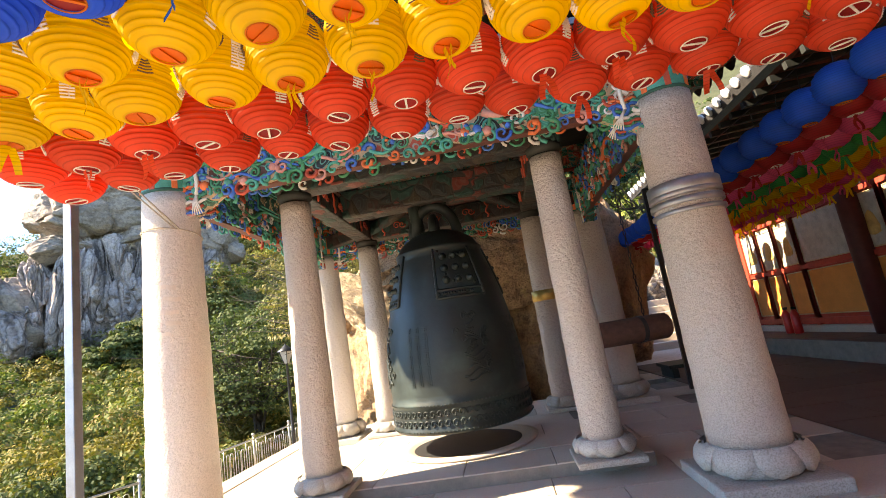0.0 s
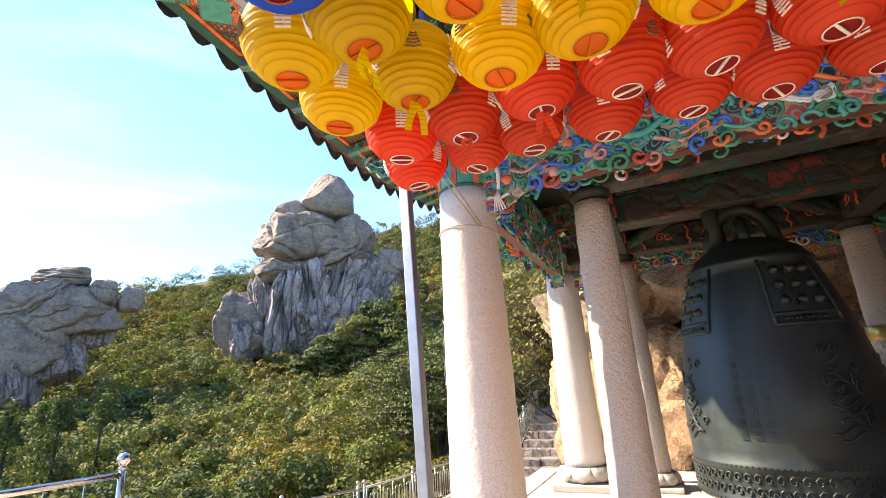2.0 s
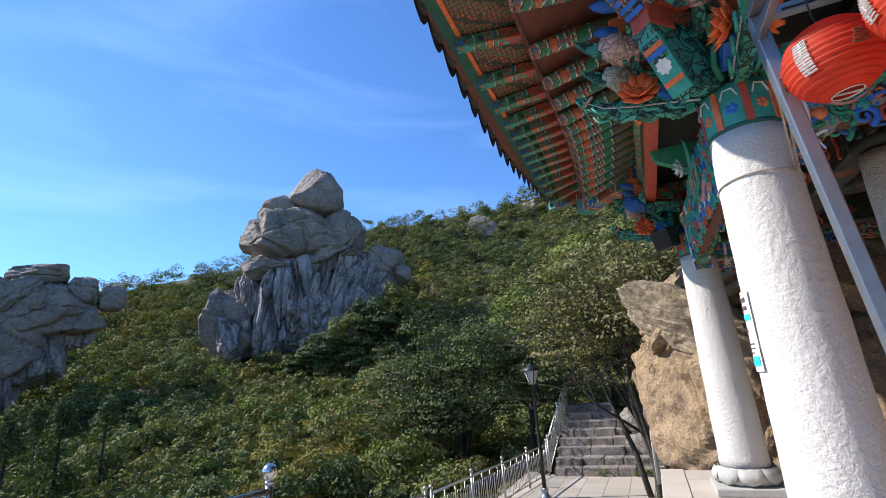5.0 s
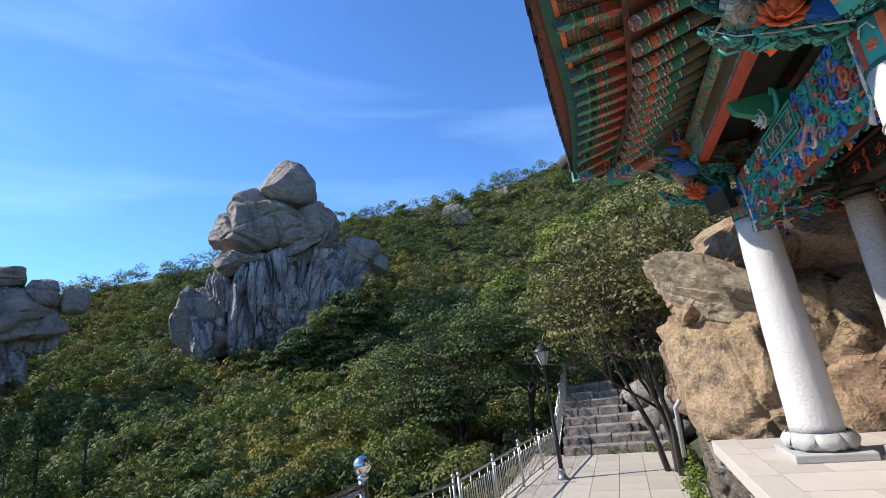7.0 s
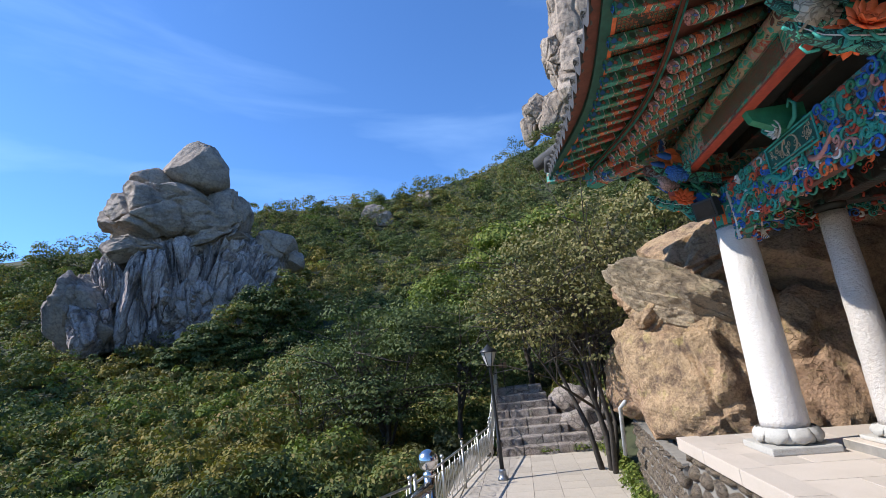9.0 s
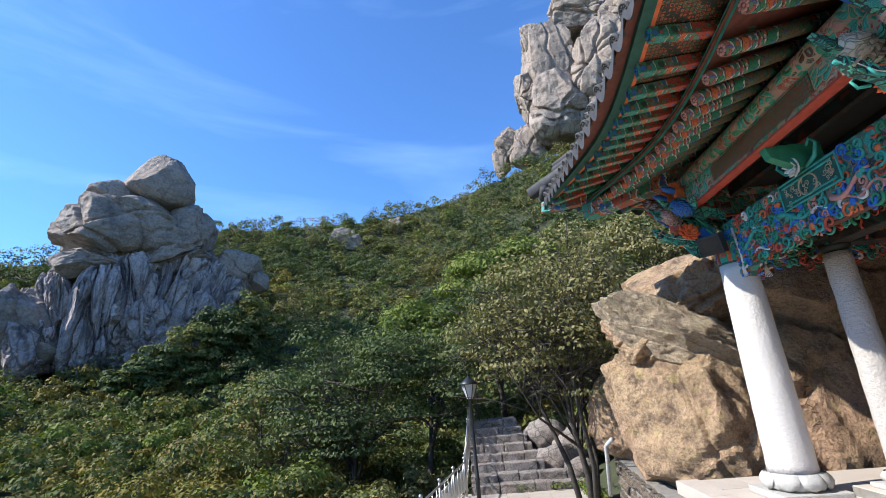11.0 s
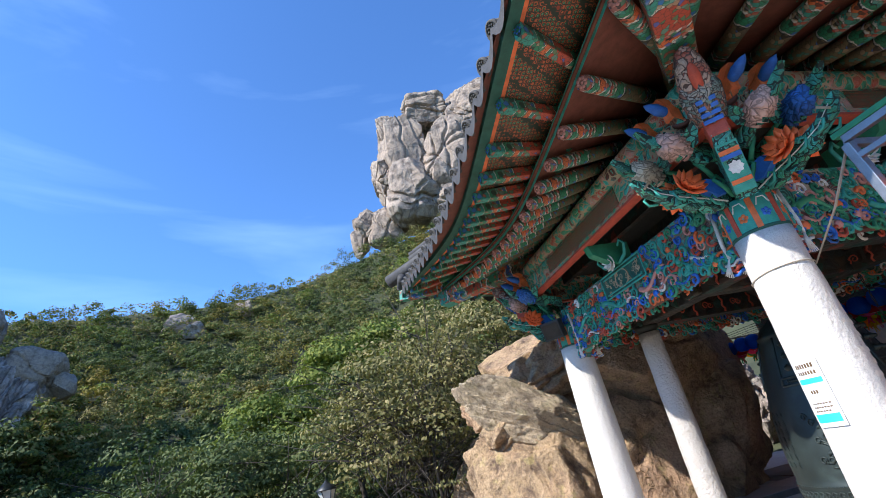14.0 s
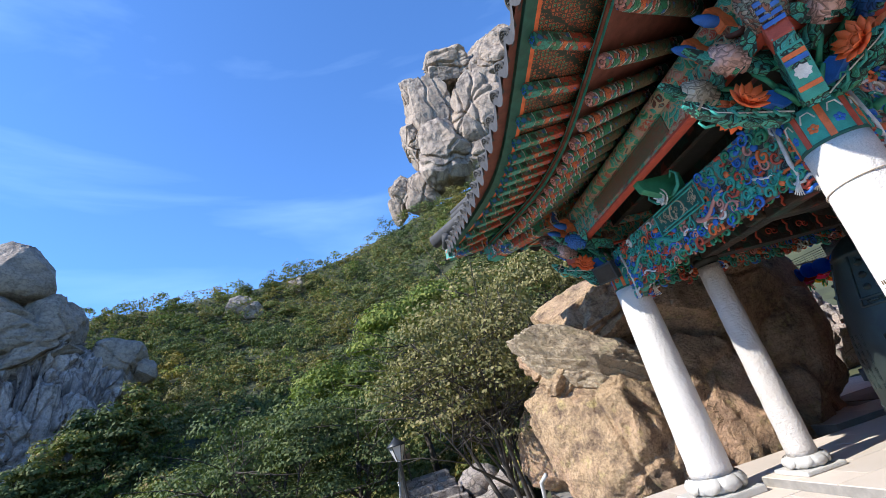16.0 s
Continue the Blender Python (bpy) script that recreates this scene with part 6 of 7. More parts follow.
def lantern_frame():
    th = empty("lantern_frame", "galvanised steel frame on poles that carries the lanterns", "frame")
    lean = basis((0.12, -1.06, 0.0), (-0.177, 0.16, 2.98), (0, 1, 0))
    part("corner_pole", boxed((0, -0.03, -0.03), (3.0, 0.03, 0.03), 0.006, lean), M_STEEL, th)
    part("pole_foot", boxed((0.04, -1.14, 0), (0.2, -0.98, 0.012), 0.003), M_STEEL, th)
    for y in (-0.9, -3.2):
        part("long_bar", boxed((-0.05, y - 0.025, 2.97), (5.1, y + 0.025, 3.02), 0.004), M_STEEL, th)
    for x in (-0.06, 1.7, 3.4, 5.08):
        part("cross_bar", boxed((x - 0.025, -3.2, 3.0), (x + 0.025, -0.9, 3.05), 0.004), M_STEEL, th)
        part("lower_cross_bar", boxed((x - 0.02, -3.2, 2.86), (x + 0.02, -0.9, 2.9), 0.004), M_STEEL, th)
    part("green_edge", boxed((-0.095, -3.2, 3.052), (-0.02, -0.86, 3.09), 0.004), M_P["green"], th)
    for y in (-1.05, -1.45, -1.80, -2.15, -2.47, -2.82):
        part("lantern_wire", tube(bmesh.new(), [(0.0, y, 2.90), (2.5, y, 2.885), (5.08, y, 2.90)], 0.006, 5), M_IRON, th)
    part("far_pole", boxed((5.05, -1.03, 0), (5.11, -0.97, 3.0), 0.006), M_STEEL, th)
    th = empty("court_lantern_frame", "dark steel poles and wires carrying the court lanterns", "frame")
    for x, y in ((5.1, 3.75), (5.1, 7.4), (7.7, 7.4)):
        part("pole", boxed((x - 0.03, y - 0.03, 0), (x + 0.03, y + 0.03, 3.0), 0.005), M_IRON, th)
    for i in range(8):
        x = 5.35 + 0.33 * i
        part("wire", tube(bmesh.new(), [(x, -2.5, 2.96), (x, 7.5, 2.96)], 0.006, 5), M_IRON, th)
    for y in (-2.5, 3.75, 7.45):
        part("bar", boxed((5.08, y - 0.02, 2.97), (7.75, y + 0.02, 3.01), 0.004), M_IRON, th)


lantern_frame()

# ---- railings ----


def railing(label, p0, p1, z0, z1, height, n_posts, mat, ball=0.045):
    """Posts with balls, two rails, upright bars and long loops."""
    v = Vector((p1[0] - p0[0], p1[1] - p0[1], 0))
    ln = v.length
    slope = z1 - z0
    th = empty("railing", label, "railing", "path railings", at=basis((p0[0], p0[1], z0), v))
    rise = lambda x: slope * x / ln
    for q, z in (("top_rail", height - 0.06), ("middle_rail", height - 0.2), ("bottom_rail", 0.1)):
        if q != "middle_rail":
            part(q, tube(bmesh.new(), [(0, 0, z), (ln, 0, z + slope)], 0.024 if q == "top_rail" else 0.017, 8), mat, th, "", True)
    bar = finish("upright_bar", tube(bmesh.new(), [(0, 0, 0.1), (0, 0, height - 0.06)], 0.0095, 6), mat, True)
    w, lo, hi = 0.052, 0.2, height - 0.2
    pts = [(w * math.cos(a), 0, hi - w + w * math.sin(a)) for a in np.linspace(0, math.pi, 7)] + [(w * math.cos(a), 0, lo + w + w * math.sin(a)) for a in np.linspace(math.pi, 2 * math.pi, 7)]
    loop = finish("loop", tube(bmesh.new(), pts, 0.009, 6, True), mat, True)
    bm = bmesh.new()
    tube(bm, [(0, 0, 0), (0, 0, height)], 0.03, 10)
    lathe(bm, [(0.02, height - 0.005), (0.036, height + 0.008), (0.02, height + 0.02)], 12)
    for k in range(7):
        pass
    lathe(bm, [(0.001, height + 0.015)] + [(ball * math.cos(a), height + 0.02 + ball + ball * math.sin(a)) for a in np.linspace(-1.4, 1.4, 9)] + [(0.001, height + 0.02 + 2 * ball)], 14)
    post = finish("post", bm, mat, True)
    for k in range(n_posts):
        x = ln * k / (n_posts - 1)
        ob = new("post", post)
        ob.parent = th
        ob.matrix_basis = pose(x, 0, rise(x))
    step = 0.145
    k = 0
    x = 0.08
    while x < ln - 0.05:
        gap = ln / (n_posts - 1)
        if min(x % gap, gap - x % gap) > 0.05:
            ob = new("upright_bar" if k % 3 == 0 else "loop", bar if k % 3 == 0 else loop)
            ob.parent = th
            ob.matrix_basis = pose(x, 0, rise(x))
        k += 1
        x += step


M_RAIL = plain("weathered_stainless", (0.52, 0.50, 0.45), 0.35, 0.85, 0.2, 12, 0.1)
railing("weathered stainless steel railing along the lower path", (-7.4, 1.4), (-5.28, 5.9), FLOOR_LOW, FLOOR_LOW, 1.0, 4, M_RAIL)
railing("weathered stainless steel railing beside the path", (-5.22, 6.05), (-4.3, 12.9), FLOOR_LOW, FLOOR_LOW, 1.0, 5, M_RAIL)
railing("weathered stainless steel railing climbing the stone steps", (-4.28, 13.1), (-4.05, 16.6), FLOOR_LOW + 0.1, 0.3, 1.0, 3, M_RAIL)


def handrail():
    th = empty("handrail", "polished stainless handrail with ball-topped posts on the landing", "railing")
    ball = 0.062
    for (x, y) in ((-3.65, -0.17), (-4.0, -2.2)):
        bm = bmesh.new()
        tube(bm, [(x, y, 0), (x, y, 0.76)], 0.032, 12)
        part("post", bm, M_STAINLESS, th, "", True)
        bm = bmesh.new()
        lathe(bm, [(0.03, 0.75), (0.045, 0.76), (0.03, 0.775)] + [(ball * math.cos(a), 0.775 + ball + ball * math.sin(a)) for a in np.linspace(-1.2, 1.45, 10)] + [(0.001, 0.775 + 2 * ball)], 20, pose(x, y, 0))
        part("ball", bm, M_STAINLESS, th, "mirror-bright steel ball", True)
        part("side_bar", tube(bmesh.new(), [(x + 0.05, y + 0.05, 0), (x + 0.05, y + 0.05, 0.5)], 0.018, 8), M_STAINLESS, th, "", True)
    for z, r in ((0.70, 0.03), (0.42, 0.018), (0.14, 0.018)):
        part("rail", tube(bmesh.new(), [(-3.65, -0.17, z), (-4.0, -2.2, z)], r, 10), M_STAINLESS, th, "", True)
    for k in range(1, 7):
        x, y = -3.65 - 0.35 * k / 7, -0.17 - 2.03 * k / 7
        part("upright_bar", tube(bmesh.new(), [(x, y, 0.14), (x, y, 0.7)], 0.01, 6), M_STAINLESS, th, "", True)
    for (a, b) in (((-4.0, -2.2), (-4.6, -2.2)),):
        part("rail", tube(bmesh.new(), [(*a, 0.7), (*b, 0.7)], 0.03, 10), M_STAINLESS, th, "", True)


handrail()


def street_lamp(x, y, z):
    th = empty("street_lamp", "black iron path lamp with a tapered glass lantern", "street lamp", at=pose(x, y, z))
    bm = bmesh.new()
    lathe(bm, [(0.14, 0), (0.14, 0.05), (0.10, 0.08), (0.085, 0.2), (0.1, 0.22), (0.06, 0.26)], 16)
    part("base", bm, M_STEEL, th, "grey cast base", True)
    bm = bmesh.new()
    lathe(bm, [(0.055, 0.25), (0.055, 0.9), (0.066, 0.93), (0.045, 0.97), (0.035, 2.82), (0.05, 2.84)], 12)
    part("pole", bm, M_IRON, th, "", True)
    bm = bmesh.new()
    lathe(bm, [(0.08, 2.84), (0.215, 3.2), (0.21, 3.21), (0.07, 2.86)], 6)
    part("glass", bm, plain("lamp_glass", (0.45, 0.45, 0.42), 0.15, 0, 0.1), th, "pale lantern glass")
    for k in range(6):
        a = k * math.pi / 3
        part("glazing_bar", tube(bmesh.new(), [(0.085 * math.cos(a), 0.085 * math.sin(a), 2.84), (0.22 * math.cos(a), 0.22 * math.sin(a), 3.21)], 0.011, 5), M_IRON, th)
    bm = bmesh.new()
    lathe(bm, [(0.25, 3.2), (0.25, 3.225), (0.13, 3.31), (0.075, 3.36), (0.03, 3.4), (0.001, 3.44)], 12)
    part("cap", bm, M_IRON, th, "", True)


street_lamp(-3.86, 10.05, FLOOR_LOW)


def path_sign():
    th = empty("wooden_sign", "small weathered wooden notice board beside the steps", "sign", at=pose(-3.75, 16.4, 0.3, 0, 0, 5))
    part("board", boxed((-0.16, -0.015, 0.75), (0.16, 0.015, 1.1), 0.005), plain("sign_wood", (0.2, 0.13, 0.08), 0.8, 0, 0.3), th)
    part("stake", boxed((-0.02, -0.02, -0.4), (0.02, 0.02, 1.0), 0.004), M_BARK, th)


path_sign()
# Thin pale post by the stone wall, built as a bent round tube.
th = empty("drain_pipe", "thin pale post leaning on the stone wall", "pipe")
part("pipe", tube(bmesh.new(), [(-1.05, 8.4, -0.9), (-1.02, 8.2, 0.1), (-0.95, 7.9, 0.25)], 0.045, 10), plain("pale_post_grey", (0.45, 0.45, 0.43), 0.5), th, "", True)

# ---- temple hall beyond the court ----


def hall():
    x = 8.3
    slab_floor("floor_hall", "raised stone terrace of the painted hall", (7.5, -4.8), (11, 8.4), 0.3, 0.3, (1.2, 0.8), M_SHADE_SLAB, seed=31)
    red = plain("oxide_red_wood", (0.44, 0.055, 0.03), 0.6, 0, 0.25, 8)
    orange = plain("ochre_panel", (0.62, 0.23, 0.045), 0.65, 0, 0.15, 5)
    grey = plain("wall_painting", (0.46, 0.44, 0.38), 0.7, 0, 0.3, 6)
    cream = plain("cream_line", (0.55, 0.42, 0.25), 0.7)
    hl = empty("temple_hall", "red and ochre painted temple hall with framed wall paintings", "building")
    part("wall", boxed((x + 0.06, -4.6, 0.3), (x + 0.3, 8.2, 3.6)), red, hl)
    y = -4.5
    k = 3
    while y < 7.9:
        wide = 1.5 if k % 5 == 4 else 0.66
        if y + wide > 8.1:
            break
        for z0, z1, mat, nm in ((0.62, 1.42, orange, "lower_panel"), (1.58, 2.42, grey, "painting"), (2.56, 2.86, grey, "upper_panel")):
            part(nm, boxed((x + 0.045, y + 0.07, z0), (x + 0.058, y + wide - 0.07, z1)), mat, hl)
            bm = bmesh.new()
            a, b = y + 0.07, y + wide - 0.07
            for p, q in (((a, z0), (b, z0)), ((b, z0), (b, z1)), ((b, z1), (a, z1)), ((a, z1), (a, z0))):
                tube(bm, [(x + 0.042, *p), (x + 0.042, *q)], 0.011, 5)
            part("panel_border", bm, cream, hl)
        if wide < 1:
            bm = bmesh.new()
            c = y + wide / 2
            lathe(bm, [(0.001, 0), (0.13, 0.03), (0.15, 0.12), (0.09, 0.3), (0.07, 0.34), (0.001, 0.4)], 14, pose(x + 0.046, c, 1.75) @ Matrix.Diagonal((0.1, 1, 1, 1)))
            part("seated_shape", bm, plain("ochre_robe", (0.55, 0.36, 0.12), 0.7, 0, 0.3), hl, "plain ochre seated shape", True)
        for yy in (y, y + wide):
            part("stile", boxed((x, yy - 0.05, 0.3), (x + 0.06, yy + 0.05, 3.0), 0.008), red, hl)
        if k % 5 == 4:
            bm = bmesh.new()
            lathe(bm, [(0.15, 0.3), (0.15, 3.5)], 20, pose(x - 0.05, y - 0.12, 0))
            part("pillar", bm, plain("dark_red_pillar", (0.09, 0.02, 0.016), 0.6), hl, "", True)
        y += wide
        k += 1
    for z0, z1 in ((0.45, 0.55), (1.46, 1.54), (2.46, 2.54), (2.9, 3.05)):
        part("rail", boxed((x - 0.002, -4.6, z0), (x + 0.064, 8.2, z1), 0.008), red, hl)
    part("stone_sill", boxed((x - 0.08, -4.6, 0.3), (x + 0.3, 8.2, 0.42), 0.01), M_BASE, hl)
    part("painted_frieze", boxed((x - 0.04, -4.6, 3.05), (x + 0.2, 8.2, 3.45), 0.01), M_SHADEPAINT, hl)
    part("eave_soffit", boxed((6.75, -5.4, 3.98), (9.5, 9.2, 4.04), 0, pose(0, 0, 0)), M_PLANK, hl)
    part("gable_wall", boxed((x + 0.3, 8.0, 0.3), (14, 8.2, 3.9)), red, hl)
    bm = bmesh.new()
    box(bm, (0, -5.4, 0), (6.5, 9.2, 0.12), 0, pose(6.6, 0, 4.06, 0, -26, 0))
    part("roof_slope", bm, M_TILE, hl)
    rt = finish("roof_tile_row", tube(bmesh.new(), [(0, 0, 0), (6.4, 0, 0)], 0.085, 8), M_TILE, True)
    disc = bmesh.new()
    lathe(disc, [(0.09, 0), (0.09, 0.03), (0.06, 0.04), (0.001, 0.04)], 14, pose(0, 0, 0, 0, -90, 0))
    disc = finish("tile_end", disc, plain("white_tile_plaster", (0.62, 0.62, 0.6), 0.9), True)
    for k in range(48):
        m = pose(6.56, -5.3 + k * 0.305, 4.2, 0, -26, 0)
        for me, nm in ((rt, "roof_tile_row"), (disc, "tile_end")):
            ob = new(nm, me)
            ob.matrix_world = m
            ob.parent = hl
        if k < 40:
            ob = part("eave_rafter", boxed((0, -0.04, -0.12), (1.7, 0.04, -0.02), 0.006), M_DARKWOOD, hl)
            ob.matrix_world = pose(6.65, -5.2 + k * 0.36, 3.98, 0, -4, 0)
    for y in (6.15, 6.42):
        th = empty("fire_extinguisher", "red fire extinguisher standing by the hall wall", "extinguisher", "fire extinguishers", at=pose(8.05, y, 0.3))
        bm = bmesh.new()
        lathe(bm, [(0.07, 0), (0.075, 0.02), (0.075, 0.36), (0.04, 0.43), (0.025, 0.45)], 16)
        part("cylinder", bm, plain("red_enamel", (0.5, 0.02, 0.015), 0.3), th, "", True)
        part("valve", boxed((-0.03, -0.015, 0.45), (0.05, 0.015, 0.5), 0.004), M_IRON, th)
    # stone steps, bank and a notice at the back of the court
    st = empty("court_steps", "pale rough stone steps at the back of the court", "stairs", kind="structure")
    for k in range(7):
        part("step_stone", boxed((6.4, 10.2 + k * 0.34, -0.1), (8.6, 12.9, 0.2 * (k + 1)), 0.03), M_SLAB, st)
    # Takes the darker step stone, so the bank's shade is in its colour.
    for k, (px, py, pz, r) in enumerate(((4.6, 11.4, 0.6, 1.2), (5.6, 12.2, 1.2, 1.5), (3.8, 10.6, 0.5, 1.1), (9.6, 11.6, 1.2, 1.8), (7.6, 14.4, 1.8, 2.2), (5.2, 13.8, 2.4, 2.0), (2.9, 12.0, 1.6, 2.4))):
        ob = new("boulder", finish("boulder", crag_bm((r, r * 0.8, r * 0.85), 80 + k, 5, 0.2, 1.6, 0.9, 0.62, 24, 0.74), M_STEP))
        ob.matrix_world = pose(px, py, pz, 0, 0, 40 * k)
        tagged(ob, "weathered boulder of the bank behind the court, colour darkened for shade", "rock")
    th = empty("white_notice", "small white notice board on a stake", "sign", at=pose(5.6, 9.6, 0, 0, 0, -20))
    part("board", boxed((-0.22, -0.012, 1.0), (0.22, 0.012, 1.3), 0.004), plain("white_board", (0.7, 0.69, 0.66), 0.5), th)
    part("stake", boxed((-0.02, -0.02, 0), (0.02, 0.02, 1.0), 0.003), M_IRON, th)
    for z in (1.12, 1.18, 1.22):
        part("text_bar", boxed((-0.15, -0.016, z), (0.15, -0.0125, z + 0.012)), M_DARKINK, th)
    # Guessed shape: something low and dark stands beside the lantern pole.
    th = empty("offering_bench", "low dark box shape guessed beside the lantern pole", "bench", at=pose(5.9, 5.2, 0.0))
    part("top", boxed((-0.7, -0.35, 0.16), (0.9, 0.35, 0.22), 0.01), M_DARKWOOD, th)
    for sx in (-0.6, 0.8):
        part("leg", boxed((sx - 0.05, -0.3, 0), (sx + 0.05, 0.3, 0.16)), M_DARKWOOD, th)


hall()
# Unseen wall, added to close the south side and cut its skylight.
south = new("wall_sky_blocker", finish("wall_sky_blocker", boxed((2.2, -6.8, -0.6), (11.2, -6.5, 6.4), 0.01), plain("dark_red_plaster", (0.16, 0.045, 0.03), 0.8, 0, 0.3, 3)))
tagged(south, "unseen dark red wall added to block skylight from the south", "wall", kind="structure")

# ---- boulders behind the pavilion ----
def big_rock(label, mat, center, radii, seed, rz=0, tilt=(0, 0), **kw):
    ob = new("boulder", finish("boulder", crag_bm(radii, seed, **kw), mat))
    ob.matrix_world = pose(*center, tilt[0], tilt[1], rz)
    return tagged(ob, label, "rock")


def boulder(label, mat, center, radii, seed, tilt=0.0, rz=0.0, **kw):
    ob = new("boulder", finish("boulder", boulder_bm(radii, seed, **kw), mat))
    ob.matrix_world = pose(*center, 0, tilt, rz)
    return tagged(ob, label, "rock")


LEANING = boulder("large sunlit tan boulder with an inscribed face behind the pavilion", M_ROCK_TAN, (0.98, 6.3, 0.2), (1.85, 1.35, 1.85), 3, boxy=0.42, facets=9, cut=0.92, cracks=7, width=0.07, depth=0.06, rough=0.1, lean=-0.22, chips=(((-0.8, -0.5, 0.3), 0.86), ((-0.45, -0.85, -0.25), 0.9), ((-0.5, -0.4, 0.8), 0.98), ((0.1, -0.95, 0.35), 0.94), ((-0.7, -0.2, -0.6), 0.86)))
boulder("layered grey-tan slab tilted over the sunlit boulder", M_ROCK_SLAB, (0.0, 6.2, 2.1), (1.25, 0.95, 0.5), 14, 30, 0, subdiv=6, boxy=0.42, facets=9, cut=0.86, cracks=2, layers=3.5, rough=0.1, taper=-0.3, chips=(((-0.7, -0.6, -0.4), 0.75), ((-0.3, -0.8, 0.5), 0.8)))
boulder("sloping brown rock wedged above the tilted slab", M_ROCK_TAN, (0.8, 6.65, 2.72), (1.75, 1.15, 0.78), 29, -24, 0, boxy=0.45, facets=10, cut=0.86, cracks=6, rough=0.09)
FACE = boulder("shaded brown rock overhanging the inscribed boulder", M_ROCK_TAN, (2.65, 6.55, 2.85), (1.95, 1.35, 1.25), 23, -6, 4, boxy=0.45, facets=10, cut=0.86, cracks=6, width=0.07, depth=0.08, rough=0.08)
boulder("dark brown boulder behind the bell", M_ROCK_TAN, (3.9, 6.75, 0.85), (1.45, 1.1, 1.85), 37, 5, 8, boxy=0.48, facets=10, cut=0.86, cracks=5, rough=0.07)
boulder("tall brown rock beside the court", M_ROCK_TAN, (4.6, 7.2, 2.15), (1.4, 1.1, 2.05), 43, -4, 14, boxy=0.48, facets=10, cut=0.86, cracks=5, rough=0.08)
boulder("tall brown rock behind the bell", M_ROCK_TAN, (2.75, 8.5, 2.3), (2.5, 1.5, 2.5), 5, -10, 0, boxy=0.5, facets=14, cut=0.82, cracks=6, rough=0.1)
rock("boulder", "shaded rock beside the court", M_ROCK_TAN, (5.2, 8.9, 0.4), (1.2, 1.0, 1.1), 11, 0, subdiv=4)
rock("boulder", "mossy rock beside the path", M_ROCK_TAN, (0.2, 9.2, 0.6), (1.3, 1.2, 1.5), 17, 0, (0, 20), subdiv=5)


def inscription(faces):
    """Two upright rows of shallow carved signs, too worn to read."""
    verts, polys = [], []
    for face in faces:
        polys += [tuple(k + len(verts) for k in p.vertices) for p in face.data.polygons]
        verts += [face.matrix_world @ v.co for v in face.data.vertices]
    tree_ = BVHTree.FromPolygons(verts, polys)
    th = empty("rock_inscription", "worn upright rows of dark carved signs on the rock", "inscription")
    rnd = random.Random(2)
    for x, z_top, n in ((1.22, 1.45, 8), (1.03, 1.42, 5)):
        for k in range(n):
            z = z_top - k * 0.12
            bm = bmesh.new()
            for _ in range(5):
                a, b = (rnd.uniform(-0.045, 0.045), rnd.uniform(-0.045, 0.045)), None
                b = (a[0] + rnd.choice((-0.06, 0.06, 0)), a[1] + rnd.choice((-0.05, 0.05, 0, 0)))
                pts = []
                for px, pz in (a, ((a[0] + b[0]) / 2, (a[1] + b[1]) / 2), b):
                    hit = tree_.ray_cast(Vector((x + px, 3.0, z + pz)), Vector((0.1, 1, 0)))
                    if hit[0] is not None:
                        pts.append(hit[0] - Vector((0, 0.002, 0)))
                if len(pts) == 3 and (pts[0] - pts[2]).length > 0.01:
                    tube(bm, pts, 0.006, 4)
            if bm.verts:
                part("carved_sign", bm, M_DARKINK, th)
            else:
                bm.free()


inscription([LEANING, FACE])

# ---- crags on the mountain ----


def crag(name, label, r, pieces, mat, top, seed):
    """Several blocks that read as one crag: az, el, half width, half depth, half height, tilt, shape, how much nearer."""
    th = empty(name, label, "crag")
    for k, (az, el, w, d, h, tilt, shape, near) in enumerate(pieces):
        a = radians(az)
        c = (CX - (r - near) * math.sin(a), CY + (r - near) * math.cos(a), 1.3 + r * math.tan(radians(el)))
        n = 6 if max(w, h) > 5.2 else 5
        if shape == "f":
            bm = crag_bm((w * 1.1, d * 1.1, h * 1.1), seed + k, n, 0.2, 1.7, 0.26, 0.6, 14, 0.86, 0.9, 0.1)
        elif shape == "e":
            bm = boulder_bm((w * 1.0, d, h * 1.06), seed + k, n, 0.62, 7, 0.78, 0, rough=0.06, taper=0.26)
        else:
            bm = boulder_bm((w * 1.02, d * 1.02, h * 1.06), seed + k, n, 0.5, 9, 0.86, 6 if w > 3 else 2, 0.08, 0.1, 0.08, 0.0, 0.12)
        ob = part("block", bm, mat if shape == "f" else top, th)
        ob.matrix_world = pose(*c, 0, tilt, az)


